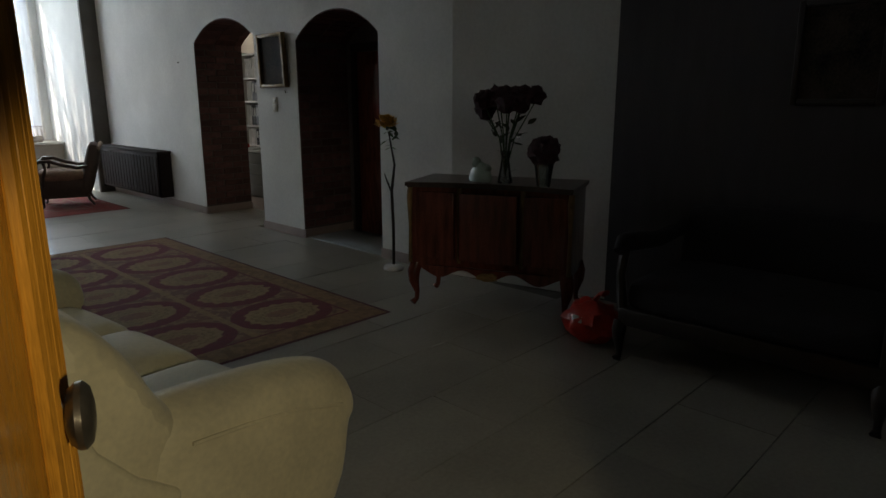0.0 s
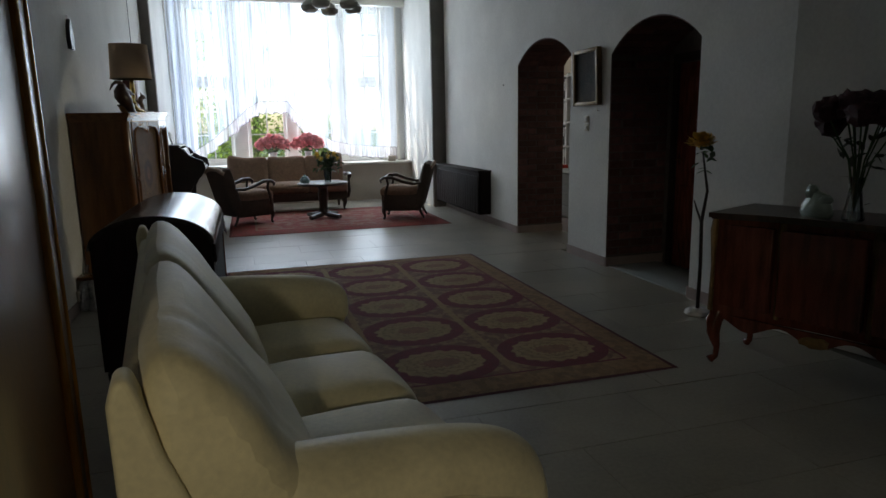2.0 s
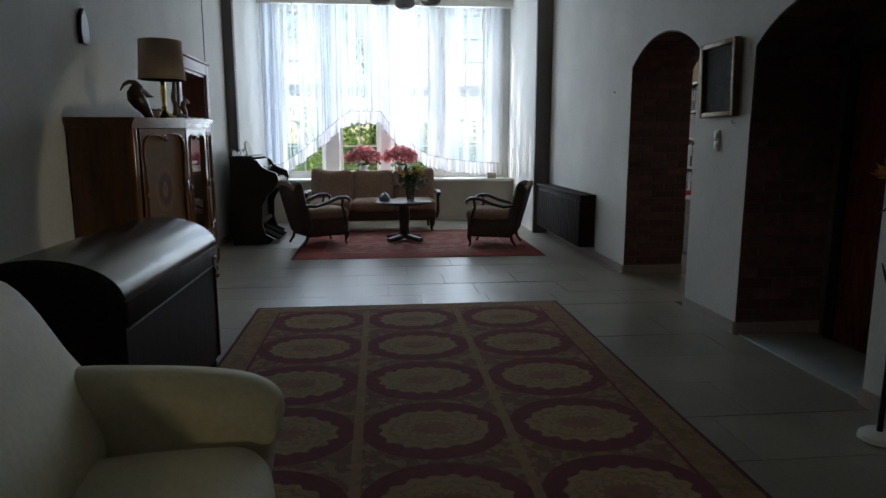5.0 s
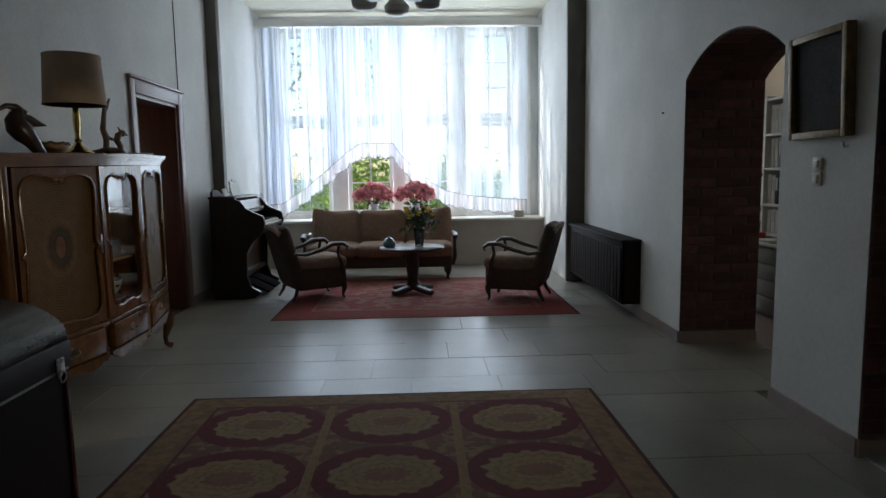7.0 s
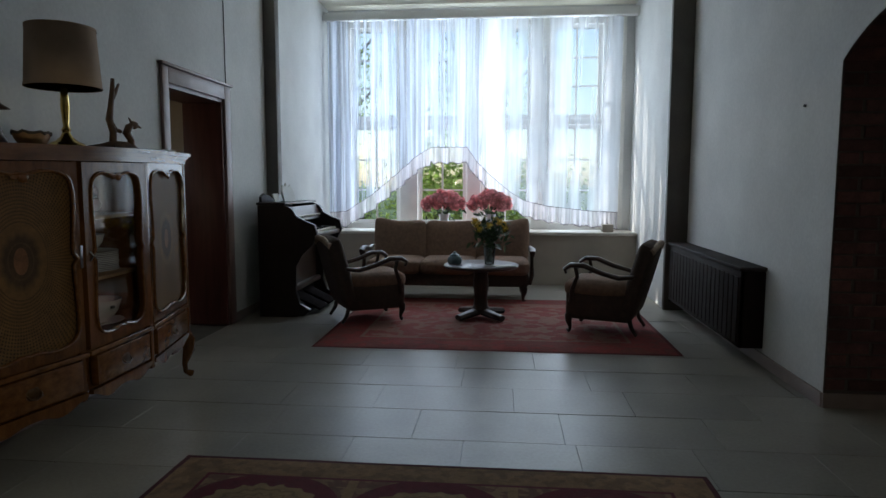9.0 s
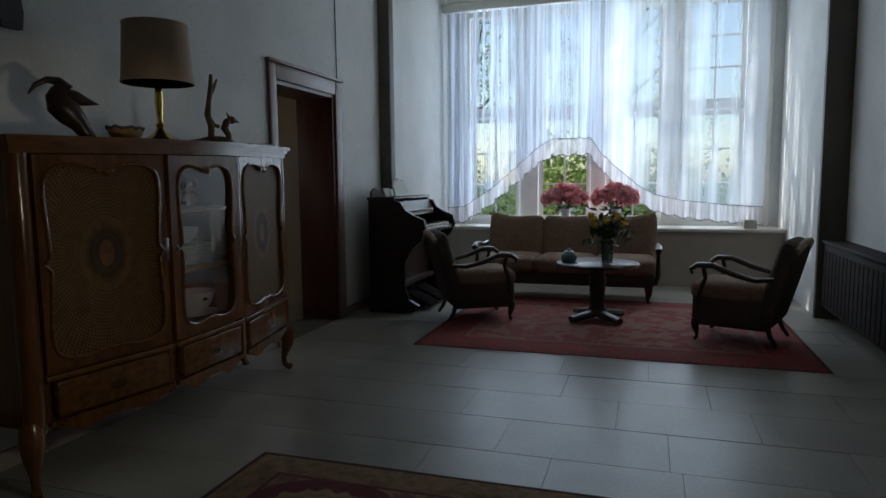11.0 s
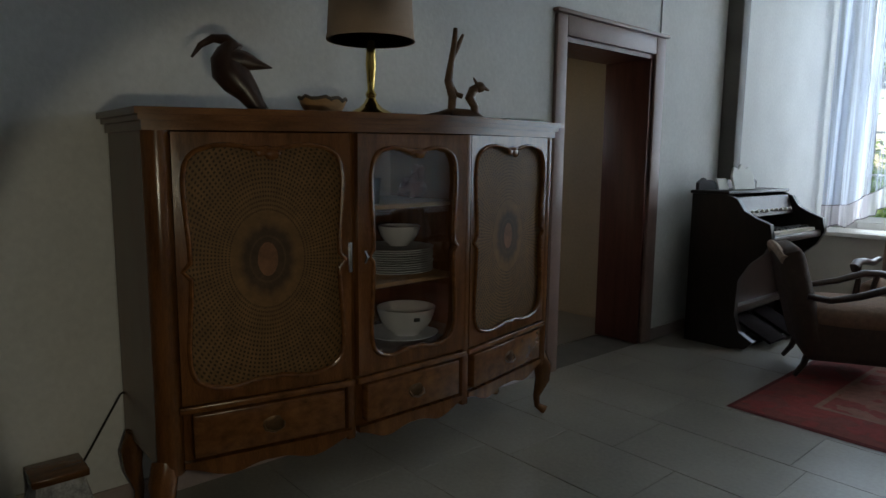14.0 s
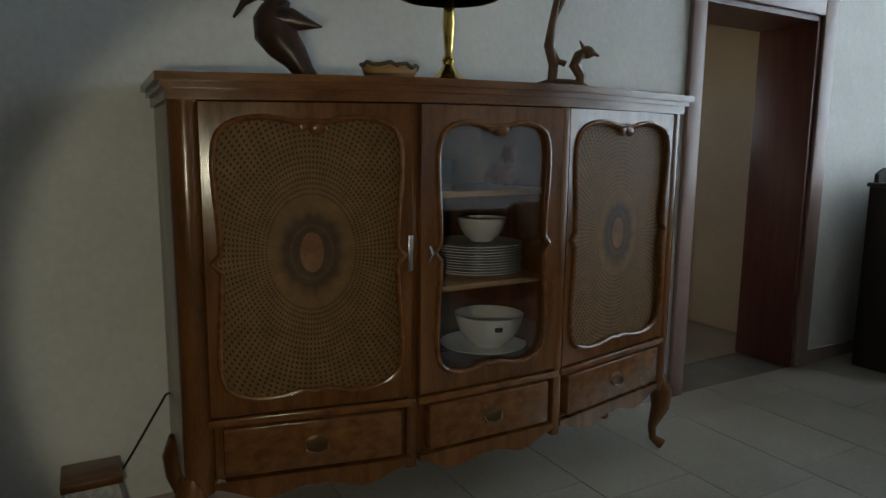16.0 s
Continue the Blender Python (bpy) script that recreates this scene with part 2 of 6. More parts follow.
def cloth_material(name, colour, clear, through_light, gather=20.0, swing=0.2, bunches=()):
    """Sheer cloth; bunches: (x, half width, how much denser) where the cloth hangs gathered."""
    m = bpy.data.materials.new(name)
    m.use_nodes = True
    nt = m.node_tree
    nt.nodes.remove(nt.nodes["Principled BSDF"])
    di, tl, tr = nt.nodes.new("ShaderNodeBsdfDiffuse"), nt.nodes.new("ShaderNodeBsdfTranslucent"), nt.nodes.new("ShaderNodeBsdfTransparent")
    di.inputs[0].default_value = tl.inputs[0].default_value = (*colour, 1)
    m1, m2 = nt.nodes.new("ShaderNodeMixShader"), nt.nodes.new("ShaderNodeMixShader")
    m1.inputs[0].default_value = through_light
    nt.links.new(di.outputs[0], m1.inputs[1]), nt.links.new(tl.outputs[0], m1.inputs[2])
    co = nt.nodes.new("ShaderNodeTexCoord")
    no = nt.nodes.new("ShaderNodeTexNoise")
    no.inputs["Scale"].default_value = 1.0
    no.inputs["Detail"].default_value = 3
    mp = nt.nodes.new("ShaderNodeMapping")
    mp.inputs["Scale"].default_value = (gather, 0.5, 0.35)
    nt.links.new(co.outputs["Object"], mp.inputs[0])
    nt.links.new(mp.outputs[0], no.inputs[0])
    mr = nt.nodes.new("ShaderNodeMapRange")
    mr.inputs[1].default_value, mr.inputs[2].default_value = 0.36, 0.62
    mr.inputs[3].default_value, mr.inputs[4].default_value = clear - swing, clear + swing
    nt.links.new(no.outputs[0], mr.inputs[0])
    f = mr.outputs[0]
    sp = nt.nodes.new("ShaderNodeSeparateXYZ")
    nt.links.new(co.outputs["Object"], sp.inputs[0])
    for x, half, dense in bunches:
        d = maths(nt, "DIVIDE", maths(nt, "ABSOLUTE", maths(nt, "SUBTRACT", sp.outputs[0], x)), half)
        hump = maths(nt, "MAXIMUM", maths(nt, "SUBTRACT", 1.0, maths(nt, "MULTIPLY", d, d)), 0.0)
        f = maths(nt, "SUBTRACT", f, maths(nt, "MULTIPLY", hump, dense))
    f = maths(nt, "MAXIMUM", f, 0.03)
    nt.links.new(f, m2.inputs[0]), nt.links.new(m1.outputs[0], m2.inputs[1]), nt.links.new(tr.outputs[0], m2.inputs[2])
    nt.links.new(m2.outputs[0], nt.nodes["Material Output"].inputs[0])
    return m


SHEER = cloth_material("gathered_sheer_voile", (0.74, 0.79, 0.90), 0.60, 0.62, 24.0, 0.34, ((0.15, 0.20, 0.45), (0.78, 0.10, 0.2), (1.30, 0.20, 0.4), (1.90, 0.26, 0.45)))
SHEER_THIN = cloth_material("thin_sheer_voile", (0.86, 0.90, 0.97), 0.68, 0.70, 9.0, 0.14, ((2.25, 0.18, 0.35), (3.82, 0.12, 0.5)))
SHEER_RUFFLE = cloth_material("gathered_white_voile", (0.74, 0.70, 0.74), 0.36, 0.6)
CURTAIN_LINE = material("grey_lace_edge", (0.16, 0.14, 0.16), 0.9)


def rug_material(name, cols, rows, size, ground, medal, line, border):
    """Carpet with a grid of scalloped medallions, in metres from the carpet's middle."""
    m = material(name, ground, 0.95, grain=25, vary=0.2, bump=0.6, fine=250)
    nt = m.node_tree
    hs = [x for x in nt.nodes if x.type == "HUE_SAT"][0]
    co = [x for x in nt.nodes if x.type == "TEX_COORD"][0]
    sp = nt.nodes.new("ShaderNodeSeparateXYZ")
    nt.links.new(co.outputs["Object"], sp.inputs[0])
    x, y = sp.outputs[0], sp.outputs[1]
    (w, h), (px, py) = size, (0.683, 0.614)
    def cell(v, p, odd):
        return maths(nt, "SUBTRACT", maths(nt, "MODULO", maths(nt, "ADD", v, p * 50 + (p / 2 if odd else 0)), p), p / 2)
    cx, cy = cell(x, px, cols % 2), cell(y, py, rows % 2)
    u, v = maths(nt, "DIVIDE", cx, 0.265), maths(nt, "DIVIDE", cy, 0.235)
    r = maths(nt, "SQRT", maths(nt, "ADD", maths(nt, "MULTIPLY", u, u), maths(nt, "MULTIPLY", v, v)))
    ang = maths(nt, "ARCTAN2", v, u)
    scal = maths(nt, "ADD", r, maths(nt, "MULTIPLY", maths(nt, "ADD", maths(nt, "MULTIPLY", maths(nt, "COSINE", maths(nt, "MULTIPLY", ang, 16.0)), 0.035), maths(nt, "MULTIPLY", maths(nt, "COSINE", maths(nt, "MULTIPLY", ang, 2.0)), -0.06)), 1.0))
    soft = nt.nodes.new("ShaderNodeTexNoise")
    soft.inputs["Scale"].default_value = 16
    nt.links.new(co.outputs["Object"], soft.inputs[0])
    scal = maths(nt, "ADD", scal, maths(nt, "MULTIPLY", maths(nt, "SUBTRACT", soft.outputs[0], 0.5), 0.22))
    inner = maths(nt, "LESS_THAN", scal, 0.88)
    heart = maths(nt, "LESS_THAN", scal, 0.34)
    petal = maths(nt, "GREATER_THAN", maths(nt, "SINE", maths(nt, "MULTIPLY", scal, 30.0)), 0.55)
    ring = maths(nt, "LESS_THAN", r, 1.24)
    # ground between the medallions is tan with flecks
    fleck = maths(nt, "GREATER_THAN", soft.outputs[0], 0.52)
    corner = mixed(nt, fleck, (0.20, 0.095, 0.06), (0.30, 0.175, 0.095))
    col = mixed(nt, ring, corner, ground)
    field = mixed(nt, petal, medal, tuple(c * 0.75 for c in medal))
    col = mixed(nt, inner, col, field)
    col = mixed(nt, heart, col, tuple(0.5 * (a + b) for a, b in zip(ground, medal)))
    gx = maths(nt, "LESS_THAN", maths(nt, "SUBTRACT", px / 2, maths(nt, "ABSOLUTE", cx)), 0.022)
    col = mixed(nt, gx, col, line)
    ex = maths(nt, "SUBTRACT", w / 2, maths(nt, "ABSOLUTE", x))
    ey = maths(nt, "SUBTRACT", h / 2, maths(nt, "ABSOLUTE", y))
    e = maths(nt, "MINIMUM", ex, ey)
    bcol = mixed(nt, fleck, border, tuple(c * 0.78 for c in border))
    col = mixed(nt, maths(nt, "LESS_THAN", e, 0.20), col, bcol)
    col = mixed(nt, maths(nt, "LESS_THAN", maths(nt, "ABSOLUTE", maths(nt, "SUBTRACT", e, 0.20)), 0.008), col, ground)
    col = mixed(nt, maths(nt, "LESS_THAN", e, 0.025), col, tuple(c * 0.5 for c in ground))
    nt.links.new(col, hs.inputs["Color"])
    return m


RUG_A = rug_material("medallion_carpet", 3, 5, (2.40, 3.40), (0.155, 0.022, 0.032), (0.36, 0.23, 0.115), (0.33, 0.195, 0.095), (0.29, 0.165, 0.08))


def rug_b_material():
    m = material("red_persian_carpet", (0.3, 0.05, 0.04), 0.95, grain=25, vary=0.2, bump=0.6, fine=250)
    nt = m.node_tree
    hs = [x for x in nt.nodes if x.type == "HUE_SAT"][0]
    co = [x for x in nt.nodes if x.type == "TEX_COORD"][0]
    sp = nt.nodes.new("ShaderNodeSeparateXYZ")
    nt.links.new(co.outputs["Object"], sp.inputs[0])
    ex = maths(nt, "SUBTRACT", 1.445, maths(nt, "ABSOLUTE", sp.outputs[0]))
    ey = maths(nt, "SUBTRACT", 1.15, maths(nt, "ABSOLUTE", sp.outputs[1]))
    e = maths(nt, "MINIMUM", ex, ey)
    vo = nt.nodes.new("ShaderNodeTexVoronoi")
    vo.inputs["Scale"].default_value = 9
    nt.links.new(co.outputs["Object"], vo.inputs[0])
    no = nt.nodes.new("ShaderNodeTexNoise")
    no.inputs["Scale"].default_value, no.inputs["Detail"].default_value = 6, 6
    nt.links.new(co.outputs["Object"], no.inputs[0])
    motif = maths(nt, "GREATER_THAN", maths(nt, "ADD", maths(nt, "MULTIPLY", vo.outputs[0], 0.5), no.outputs[0]), 0.76)
    field = mixed(nt, motif, (0.29, 0.065, 0.055), (0.32, 0.145, 0.115))
    edge = mixed(nt, motif, (0.30, 0.05, 0.045), (0.24, 0.06, 0.05))
    col = mixed(nt, maths(nt, "LESS_THAN", e, 0.34), field, edge)
    col = mixed(nt, maths(nt, "LESS_THAN", maths(nt, "ABSOLUTE", maths(nt, "SUBTRACT", e, 0.34)), 0.015), col, (0.30, 0.16, 0.12))
    col = mixed(nt, maths(nt, "LESS_THAN", e, 0.03), col, (0.14, 0.02, 0.02))
    nt.links.new(col, hs.inputs["Color"])
    return m


RUG_B = rug_b_material()


def cane_material():
    """Circular cane weave: rings and spokes round a painted oval medallion, in metres from the panel's middle."""
    m = material("woven_cane", (0.22, 0.13, 0.05), 0.6, grain=20, vary=0.2, bump=0.0, spec=0.2)
    nt = m.node_tree
    hs = [x for x in nt.nodes if x.type == "HUE_SAT"][0]
    co = [x for x in nt.nodes if x.type == "TEX_COORD"][0]
    sp = nt.nodes.new("ShaderNodeSeparateXYZ")
    nt.links.new(co.outputs["Object"], sp.inputs[0])
    u, v = maths(nt, "MULTIPLY", sp.outputs[0], 1.32), sp.outputs[2]
    r = maths(nt, "SQRT", maths(nt, "ADD", maths(nt, "MULTIPLY", u, u), maths(nt, "MULTIPLY", v, v)))
    ang = maths(nt, "ARCTAN2", v, u)
    ringw = maths(nt, "SINE", maths(nt, "MULTIPLY", r, 420.0))
    spoke = maths(nt, "SINE", maths(nt, "MULTIPLY", ang, 120.0))
    hole = maths(nt, "GREATER_THAN", maths(nt, "MINIMUM", ringw, spoke), 0.05)
    hole = maths(nt, "MULTIPLY", hole, maths(nt, "GREATER_THAN", r, 0.16))
    no = nt.nodes.new("ShaderNodeTexNoise")
    no.inputs["Scale"].default_value = 5
    nt.links.new(co.outputs["Object"], no.inputs[0])
    tan = mixed(nt, no.outputs[0], (0.12, 0.064, 0.024), (0.19, 0.105, 0.04))
    col = mixed(nt, hole, tan, (0.045, 0.026, 0.012))
    rim = nt.nodes.new("ShaderNodeMapRange")
    rim.inputs[1].default_value, rim.inputs[2].default_value, rim.inputs[3].default_value, rim.inputs[4].default_value = 0.10, 0.135, 1.0, 0.0
    nt.links.new(maths(nt, "ADD", r, maths(nt, "MULTIPLY", maths(nt, "SINE", maths(nt, "MULTIPLY", ang, 14.0)), 0.004)), rim.inputs[0])
    col = mixed(nt, rim.outputs[0], col, mixed(nt, no.outputs[0], (0.045, 0.026, 0.014), (0.085, 0.05, 0.026)))
    col = mixed(nt, maths(nt, "LESS_THAN", maths(nt, "ABSOLUTE", maths(nt, "SUBTRACT", r, 0.078)), 0.004), col, (0.085, 0.05, 0.025))
    u2 = maths(nt, "MULTIPLY", sp.outputs[0], 1.7)
    r2 = maths(nt, "SQRT", maths(nt, "ADD", maths(nt, "MULTIPLY", u2, u2), maths(nt, "MULTIPLY", v, v)))
    col = mixed(nt, maths(nt, "LESS_THAN", r2, 0.058), col, mixed(nt, no.outputs[0], (0.10, 0.04, 0.02), (0.24, 0.12, 0.06)))
    nt.links.new(col, hs.inputs["Color"])
    bp = nt.nodes.new("ShaderNodeBump")
    bp.inputs["Strength"].default_value, bp.inputs["Distance"].default_value = 0.5, 0.003
    nt.links.new(maths(nt, "SUBTRACT", 1.0, hole), bp.inputs["Height"])
    nt.links.new(bp.outputs[0], nt.nodes["Principled BSDF"].inputs["Normal"])
    return m


CANE = cane_material()


# ---- mesh helpers ----
class Shape:
    """Collects vertices and faces; xf is applied to all that is added."""
    def __init__(self, xf=None):
        self.v, self.f, self.xf = [], [], xf or Matrix()

    def raw(self, vs, fs):
        o = len(self.v)
        self.v += [self.xf @ Vector(p) for p in vs]
        self.f += [tuple(i + o for i in f) for f in fs]
        return self

    def box(self, a, b):
        (x0, y0, z0), (x1, y1, z1) = a, b
        return self.raw([(x0, y0, z0), (x1, y0, z0), (x1, y1, z0), (x0, y1, z0), (x0, y0, z1), (x1, y0, z1), (x1, y1, z1), (x0, y1, z1)],
                        [(0, 3, 2, 1), (4, 5, 6, 7), (0, 1, 5, 4), (1, 2, 6, 5), (2, 3, 7, 6), (3, 0, 4, 7)])

    def rbox(self, a, b, r=0.01, seg=2):
        """Box with rounded edges."""
        bm = bmesh.new()
        bmesh.ops.create_cube(bm, size=1)
        a, b = Vector(a), Vector(b)
        d, c = b - a, (a + b) / 2
        for q in bm.verts:
            q.co = Vector((q.co.x * d.x, q.co.y * d.y, q.co.z * d.z)) + c
        bmesh.ops.bevel(bm, geom=bm.edges[:], offset=min(r, min(abs(t) for t in d) * 0.49), segments=seg, profile=0.5, affect="EDGES")
        return self.bm(bm)

    def bm(self, bm):
        bm.verts.index_update()
        self.raw([q.co.copy() for q in bm.verts], [[q.index for q in f.verts] for f in bm.faces])
        bm.free()
        return self

    def prism(self, poly, axis, lo, hi):
        """Polygon in the two other axes (in x, y, z order), drawn out along axis from lo to hi."""
        n = len(poly)
        def p(q, h):
            c = list(q)
            c.insert("xyz".index(axis), h)
            return c
        vs = [p(q, lo) for q in poly] + [p(q, hi) for q in poly]
        fs = [tuple(range(n))[::-1], tuple(range(n, 2 * n))] + [(i, (i + 1) % n, n + (i + 1) % n, n + i) for i in range(n)]
        return self.raw(vs, fs)

    def lathe(self, prof, at=(0, 0, 0), seg=24, sx=1, sy=1):
        """Profile of (radius, height) turned round the z axis."""
        vs, fs = [], []
        for r, z in prof:
            for i in range(seg):
                t = 2 * math.pi * i / seg
                vs.append((at[0] + r * sx * math.cos(t), at[1] + r * sy * math.sin(t), at[2] + z))
        for k in range(len(prof) - 1):
            for i in range(seg):
                j = (i + 1) % seg
                fs.append((k * seg + i, k * seg + j, (k + 1) * seg + j, (k + 1) * seg + i))
        if prof[0][0] > 1e-5:
            fs.append(tuple(range(seg))[::-1])
        if prof[-1][0] > 1e-5:
            fs.append(tuple(range((len(prof) - 1) * seg, len(prof) * seg)))
        return self.raw(vs, fs)

    def tube(self, pts, rad, seg=10, flat=1.0):
        """Round bar along points; rad is one number or one for each point."""
        pts = [Vector(p) for p in pts]
        n = len(pts)
        rad = [rad] * n if isinstance(rad, (int, float)) else rad
        vs, fs = [], []
        ref = None
        for k, p in enumerate(pts):
            d = (pts[min(k + 1, n - 1)] - pts[max(k - 1, 0)]).normalized()
            if ref is None:
                ref = Vector((0, 0, 1)) if abs(d.z) < 0.9 else Vector((1, 0, 0))
            s = d.cross(ref).normalized()
            ref = s.cross(d).normalized()
            for i in range(seg):
                t = 2 * math.pi * i / seg
                vs.append(p + (s * math.cos(t) + ref * math.sin(t) * flat) * rad[k])
        for k in range(n - 1):
            for i in range(seg):
                j = (i + 1) % seg
                fs.append((k * seg + i, k * seg + j, (k + 1) * seg + j, (k + 1) * seg + i))
        fs += [tuple(range(seg))[::-1], tuple(range((n - 1) * seg, n * seg))]
        return self.raw(vs, fs)

    def ball(self, at, r, sx=1, sy=1, sz=1, seg=14, rough=0.0, freq=6.0):
        vs, fs = [], []
        rows = seg // 2
        for k in range(rows + 1):
            a = math.pi * k / rows
            for i in range(seg):
                t = 2 * math.pi * i / seg
                d = Vector((math.sin(a) * math.cos(t), math.sin(a) * math.sin(t), -math.cos(a)))
                q = r * (1 + (rough * noise.noise(d * freq + Vector(at) * 7) if rough else 0))
                vs.append((at[0] + d.x * q * sx, at[1] + d.y * q * sy, at[2] + d.z * q * sz))
        for k in range(rows):
            for i in range(seg):
                j = (i + 1) % seg
                fs.append((k * seg + i, k * seg + j, (k + 1) * seg + j, (k + 1) * seg + i))
        return self.raw(vs, fs)

    def cushion(self, a, b, r, puff=0.03, n=10):
        """Soft block: a rounded box whose broad faces swell."""
        a, b = Vector(a), Vector(b)
        c, h = (a + b) / 2, (b - a) / 2
        bm = bmesh.new()
        bmesh.ops.create_cube(bm, size=2)
        bmesh.ops.subdivide_edges(bm, edges=bm.edges[:], cuts=n, use_grid_fill=True)
        for q in bm.verts:
            p = Vector((q.co.x * h.x, q.co.y * h.y, q.co.z * h.z))
            inner = Vector([max(-max(h[i] - r, 0), min(max(h[i] - r, 0), p[i])) for i in range(3)])
            d = p - inner
            if d.length > 1e-6:
                p = inner + d.normalized() * min(r, min(h))
            for i in range(3):
                o = [j for j in range(3) if j != i]
                p[i] += math.copysign(1, p[i]) * puff * (abs(p[i]) / h[i]) ** 3 * max(0, 1 - (p[o[0]] / h[o[0]]) ** 2) * max(0, 1 - (p[o[1]] / h[o[1]]) ** 2)
            q.co = p + c
        return self.bm(bm)

    def mesh(self, name, mat, smooth=True):
        me = bpy.data.meshes.new(name)
        me.from_pydata([tuple(p) for p in self.v], [], self.f)
        me.materials.append(mat)
        me.validate()
        bm = bmesh.new()
        bm.from_mesh(me)
        bmesh.ops.recalc_face_normals(bm, faces=bm.faces[:])
        bm.to_mesh(me)
        bm.free()
        if smooth:
            me.polygons.foreach_set("use_smooth", [True] * len(me.polygons))
            me.set_sharp_from_angle(angle=radians(38))
        return me


def part(name, shape, mat, parent, label="", at=None):
    ob = new(name, shape.mesh(name, mat))
    ob.parent = parent
    if at is not None:
        ob.matrix_basis = at if isinstance(at, Matrix) else Matrix.Translation(at)
    if label:
        ob["label"] = label
    return ob


def thing(name, m, label, category, group="", kind=""):
    ob = new(name)
    ob.empty_display_size = 0.1
    ob.matrix_basis = m if isinstance(m, Matrix) else Matrix.Translation(m)
    return tagged(ob, label, category, group, kind)


def single(name, shape, mat, label, category, m=None, group="", kind=""):
    ob = new(name, shape.mesh(name, mat))
    if m is not None:
        ob.matrix_basis = m if isinstance(m, Matrix) else Matrix.Translation(m)
    return tagged(ob, label, category, group, kind)


def arch_outline(y0, y1, spring, apex, n=16):
    """Points of a segmental arch from (y0, spring) over the apex to (y1, spring)."""
    w, rise = (y1 - y0) / 2, apex - spring
    r = (w * w + rise * rise) / (2 * rise)
    cy, cz = (y0 + y1) / 2, apex - r
    out = []
    for i in range(n + 1):
        y = y0 + (y1 - y0) * i / n
        out.append((y, cz + math.sqrt(max(r * r - (y - cy) ** 2, 0))))
    return out


# ---- structure ----
CEIL_Z = 3.62
LX, RX = -0.10, 4.275

# left wall with the doorway to the corridor
s = Shape()
s.box((LX - 0.35, 0.75, 0), (LX, 8.85, CEIL_Z)).box((LX - 0.35, 9.82, 0), (LX, 13.0, CEIL_Z)).box((LX - 0.35, 8.85, 2.04), (LX, 9.82, CEIL_Z))
wall_left = single("wall_left", s, WALL, "white plastered wall with grey shadows and a doorway", "wall", kind="structure")
# right wall with two brick-lined arches
A1, A2 = (6.72, 8.03, 1.98, 2.20), (4.80, 5.985, 1.89, 2.12)
s = Shape()
T = 0.60
for y0, y1 in ((3.97, A2[0]), (A2[1], A1[0]), (A1[1], 13.0)):
    s.box((RX, y0, 0), (RX + T, y1, CEIL_Z))
for y0, y1, sp_, ap in (A1, A2):
    pts = arch_outline(y0, y1, sp_, ap)
    for (ya, za), (yb, zb) in zip(pts, pts[1:]):
        s.prism([(ya, za), (yb, zb), (yb, CEIL_Z), (ya, CEIL_Z)], "x", RX, RX + T)
wall_right = single("wall_right", s, WALL, "white plastered wall with two brick-lined arches", "wall", kind="structure")
s = Shape().prism([(RX, 3.97), (RX + T, 3.97), (4.90, 2.75), (4.53, 2.75)], "z", 0, CEIL_Z)
single("wall_splay", s, WALL, "slightly splayed white plastered wall behind the commode", "wall", kind="structure")
# flat near-black wall; the colour changes abruptly at the splay's corner
single("wall_panelled", Shape().box((4.50, -1.6, 0), (4.85, 2.75, CEIL_Z)), DARK_WALL, "flat near-black wall behind the settee", "wall", kind="structure")
s = Shape().box((LX - 0.35, 0.55, 0), (0.49, 0.95, CEIL_Z)).box((3.05, 0.55, 0), (4.5, 0.75, CEIL_Z)).box((0.49, 0.55, 2.35), (3.05, 0.75, CEIL_Z))
single("wall_entry", s, WALL, "plastered wall with a wide opening to the hall", "wall", kind="structure")
# unseen hall wall, its colour made near-black to cut light bounced inside
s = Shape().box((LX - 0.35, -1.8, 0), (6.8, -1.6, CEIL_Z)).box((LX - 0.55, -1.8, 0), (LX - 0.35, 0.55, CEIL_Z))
single("wall_hall", s, DARK_WALL, "unseen hall wall, coloured dark to cut bounced light", "wall", kind="structure")
# window wall with the sill niche
s = Shape().box((LX - 0.35, 13.0, 0), (5.0, 13.35, 0.66)).box((LX - 0.35, 13.0, 3.46), (5.0, 13.35, CEIL_Z))
s.box((LX - 0.35, 13.0, 0.66), (0.06, 13.35, 3.46)).box((3.96, 13.0, 0.66), (5.0, 13.35, 3.46))
single("wall_window", s, WALL, "white plastered window wall", "wall", kind="structure")
single("wall_dado", Shape().box((0.02, 12.5, 0), (4.085, 13.0, 0.645)), DADO, "brown painted parapet below the window sill", "wall", kind="structure")
single("window_sill", Shape().rbox((0.02, 12.44, 0.645), (4.085, 13.03, 0.685), 0.01), SILL_STONE, "pale stone window sill", "sill", kind="structure")
s = Shape().box((LX, 10.98, 0), (0.02, 13.0, CEIL_Z)).box((4.085, 11.0, 0), (RX, 13.0, CEIL_Z))
single("wall_bay", s, WALL, "white plastered side walls of the window bay", "wall", kind="structure")
single("ceiling", Shape().box((LX - 0.35, -1.8, CEIL_Z), (7.6, 13.35, CEIL_Z + 0.2)), CEIL, "pale cream plaster ceiling", "ceiling", kind="structure")
single("trim_pilaster", Shape().rbox((LX, 10.86, 0), (0.03, 10.98, CEIL_Z), 0.008), PILLAR, "dark grey-brown painted pilaster", "pilaster", kind="structure")
single("trim_pilaster", Shape().rbox((4.06, 10.93, 0), (RX + 0.002, 11.0, CEIL_Z), 0.008), PILLAR, "dark grey-brown painted pilaster", "pilaster", kind="structure")
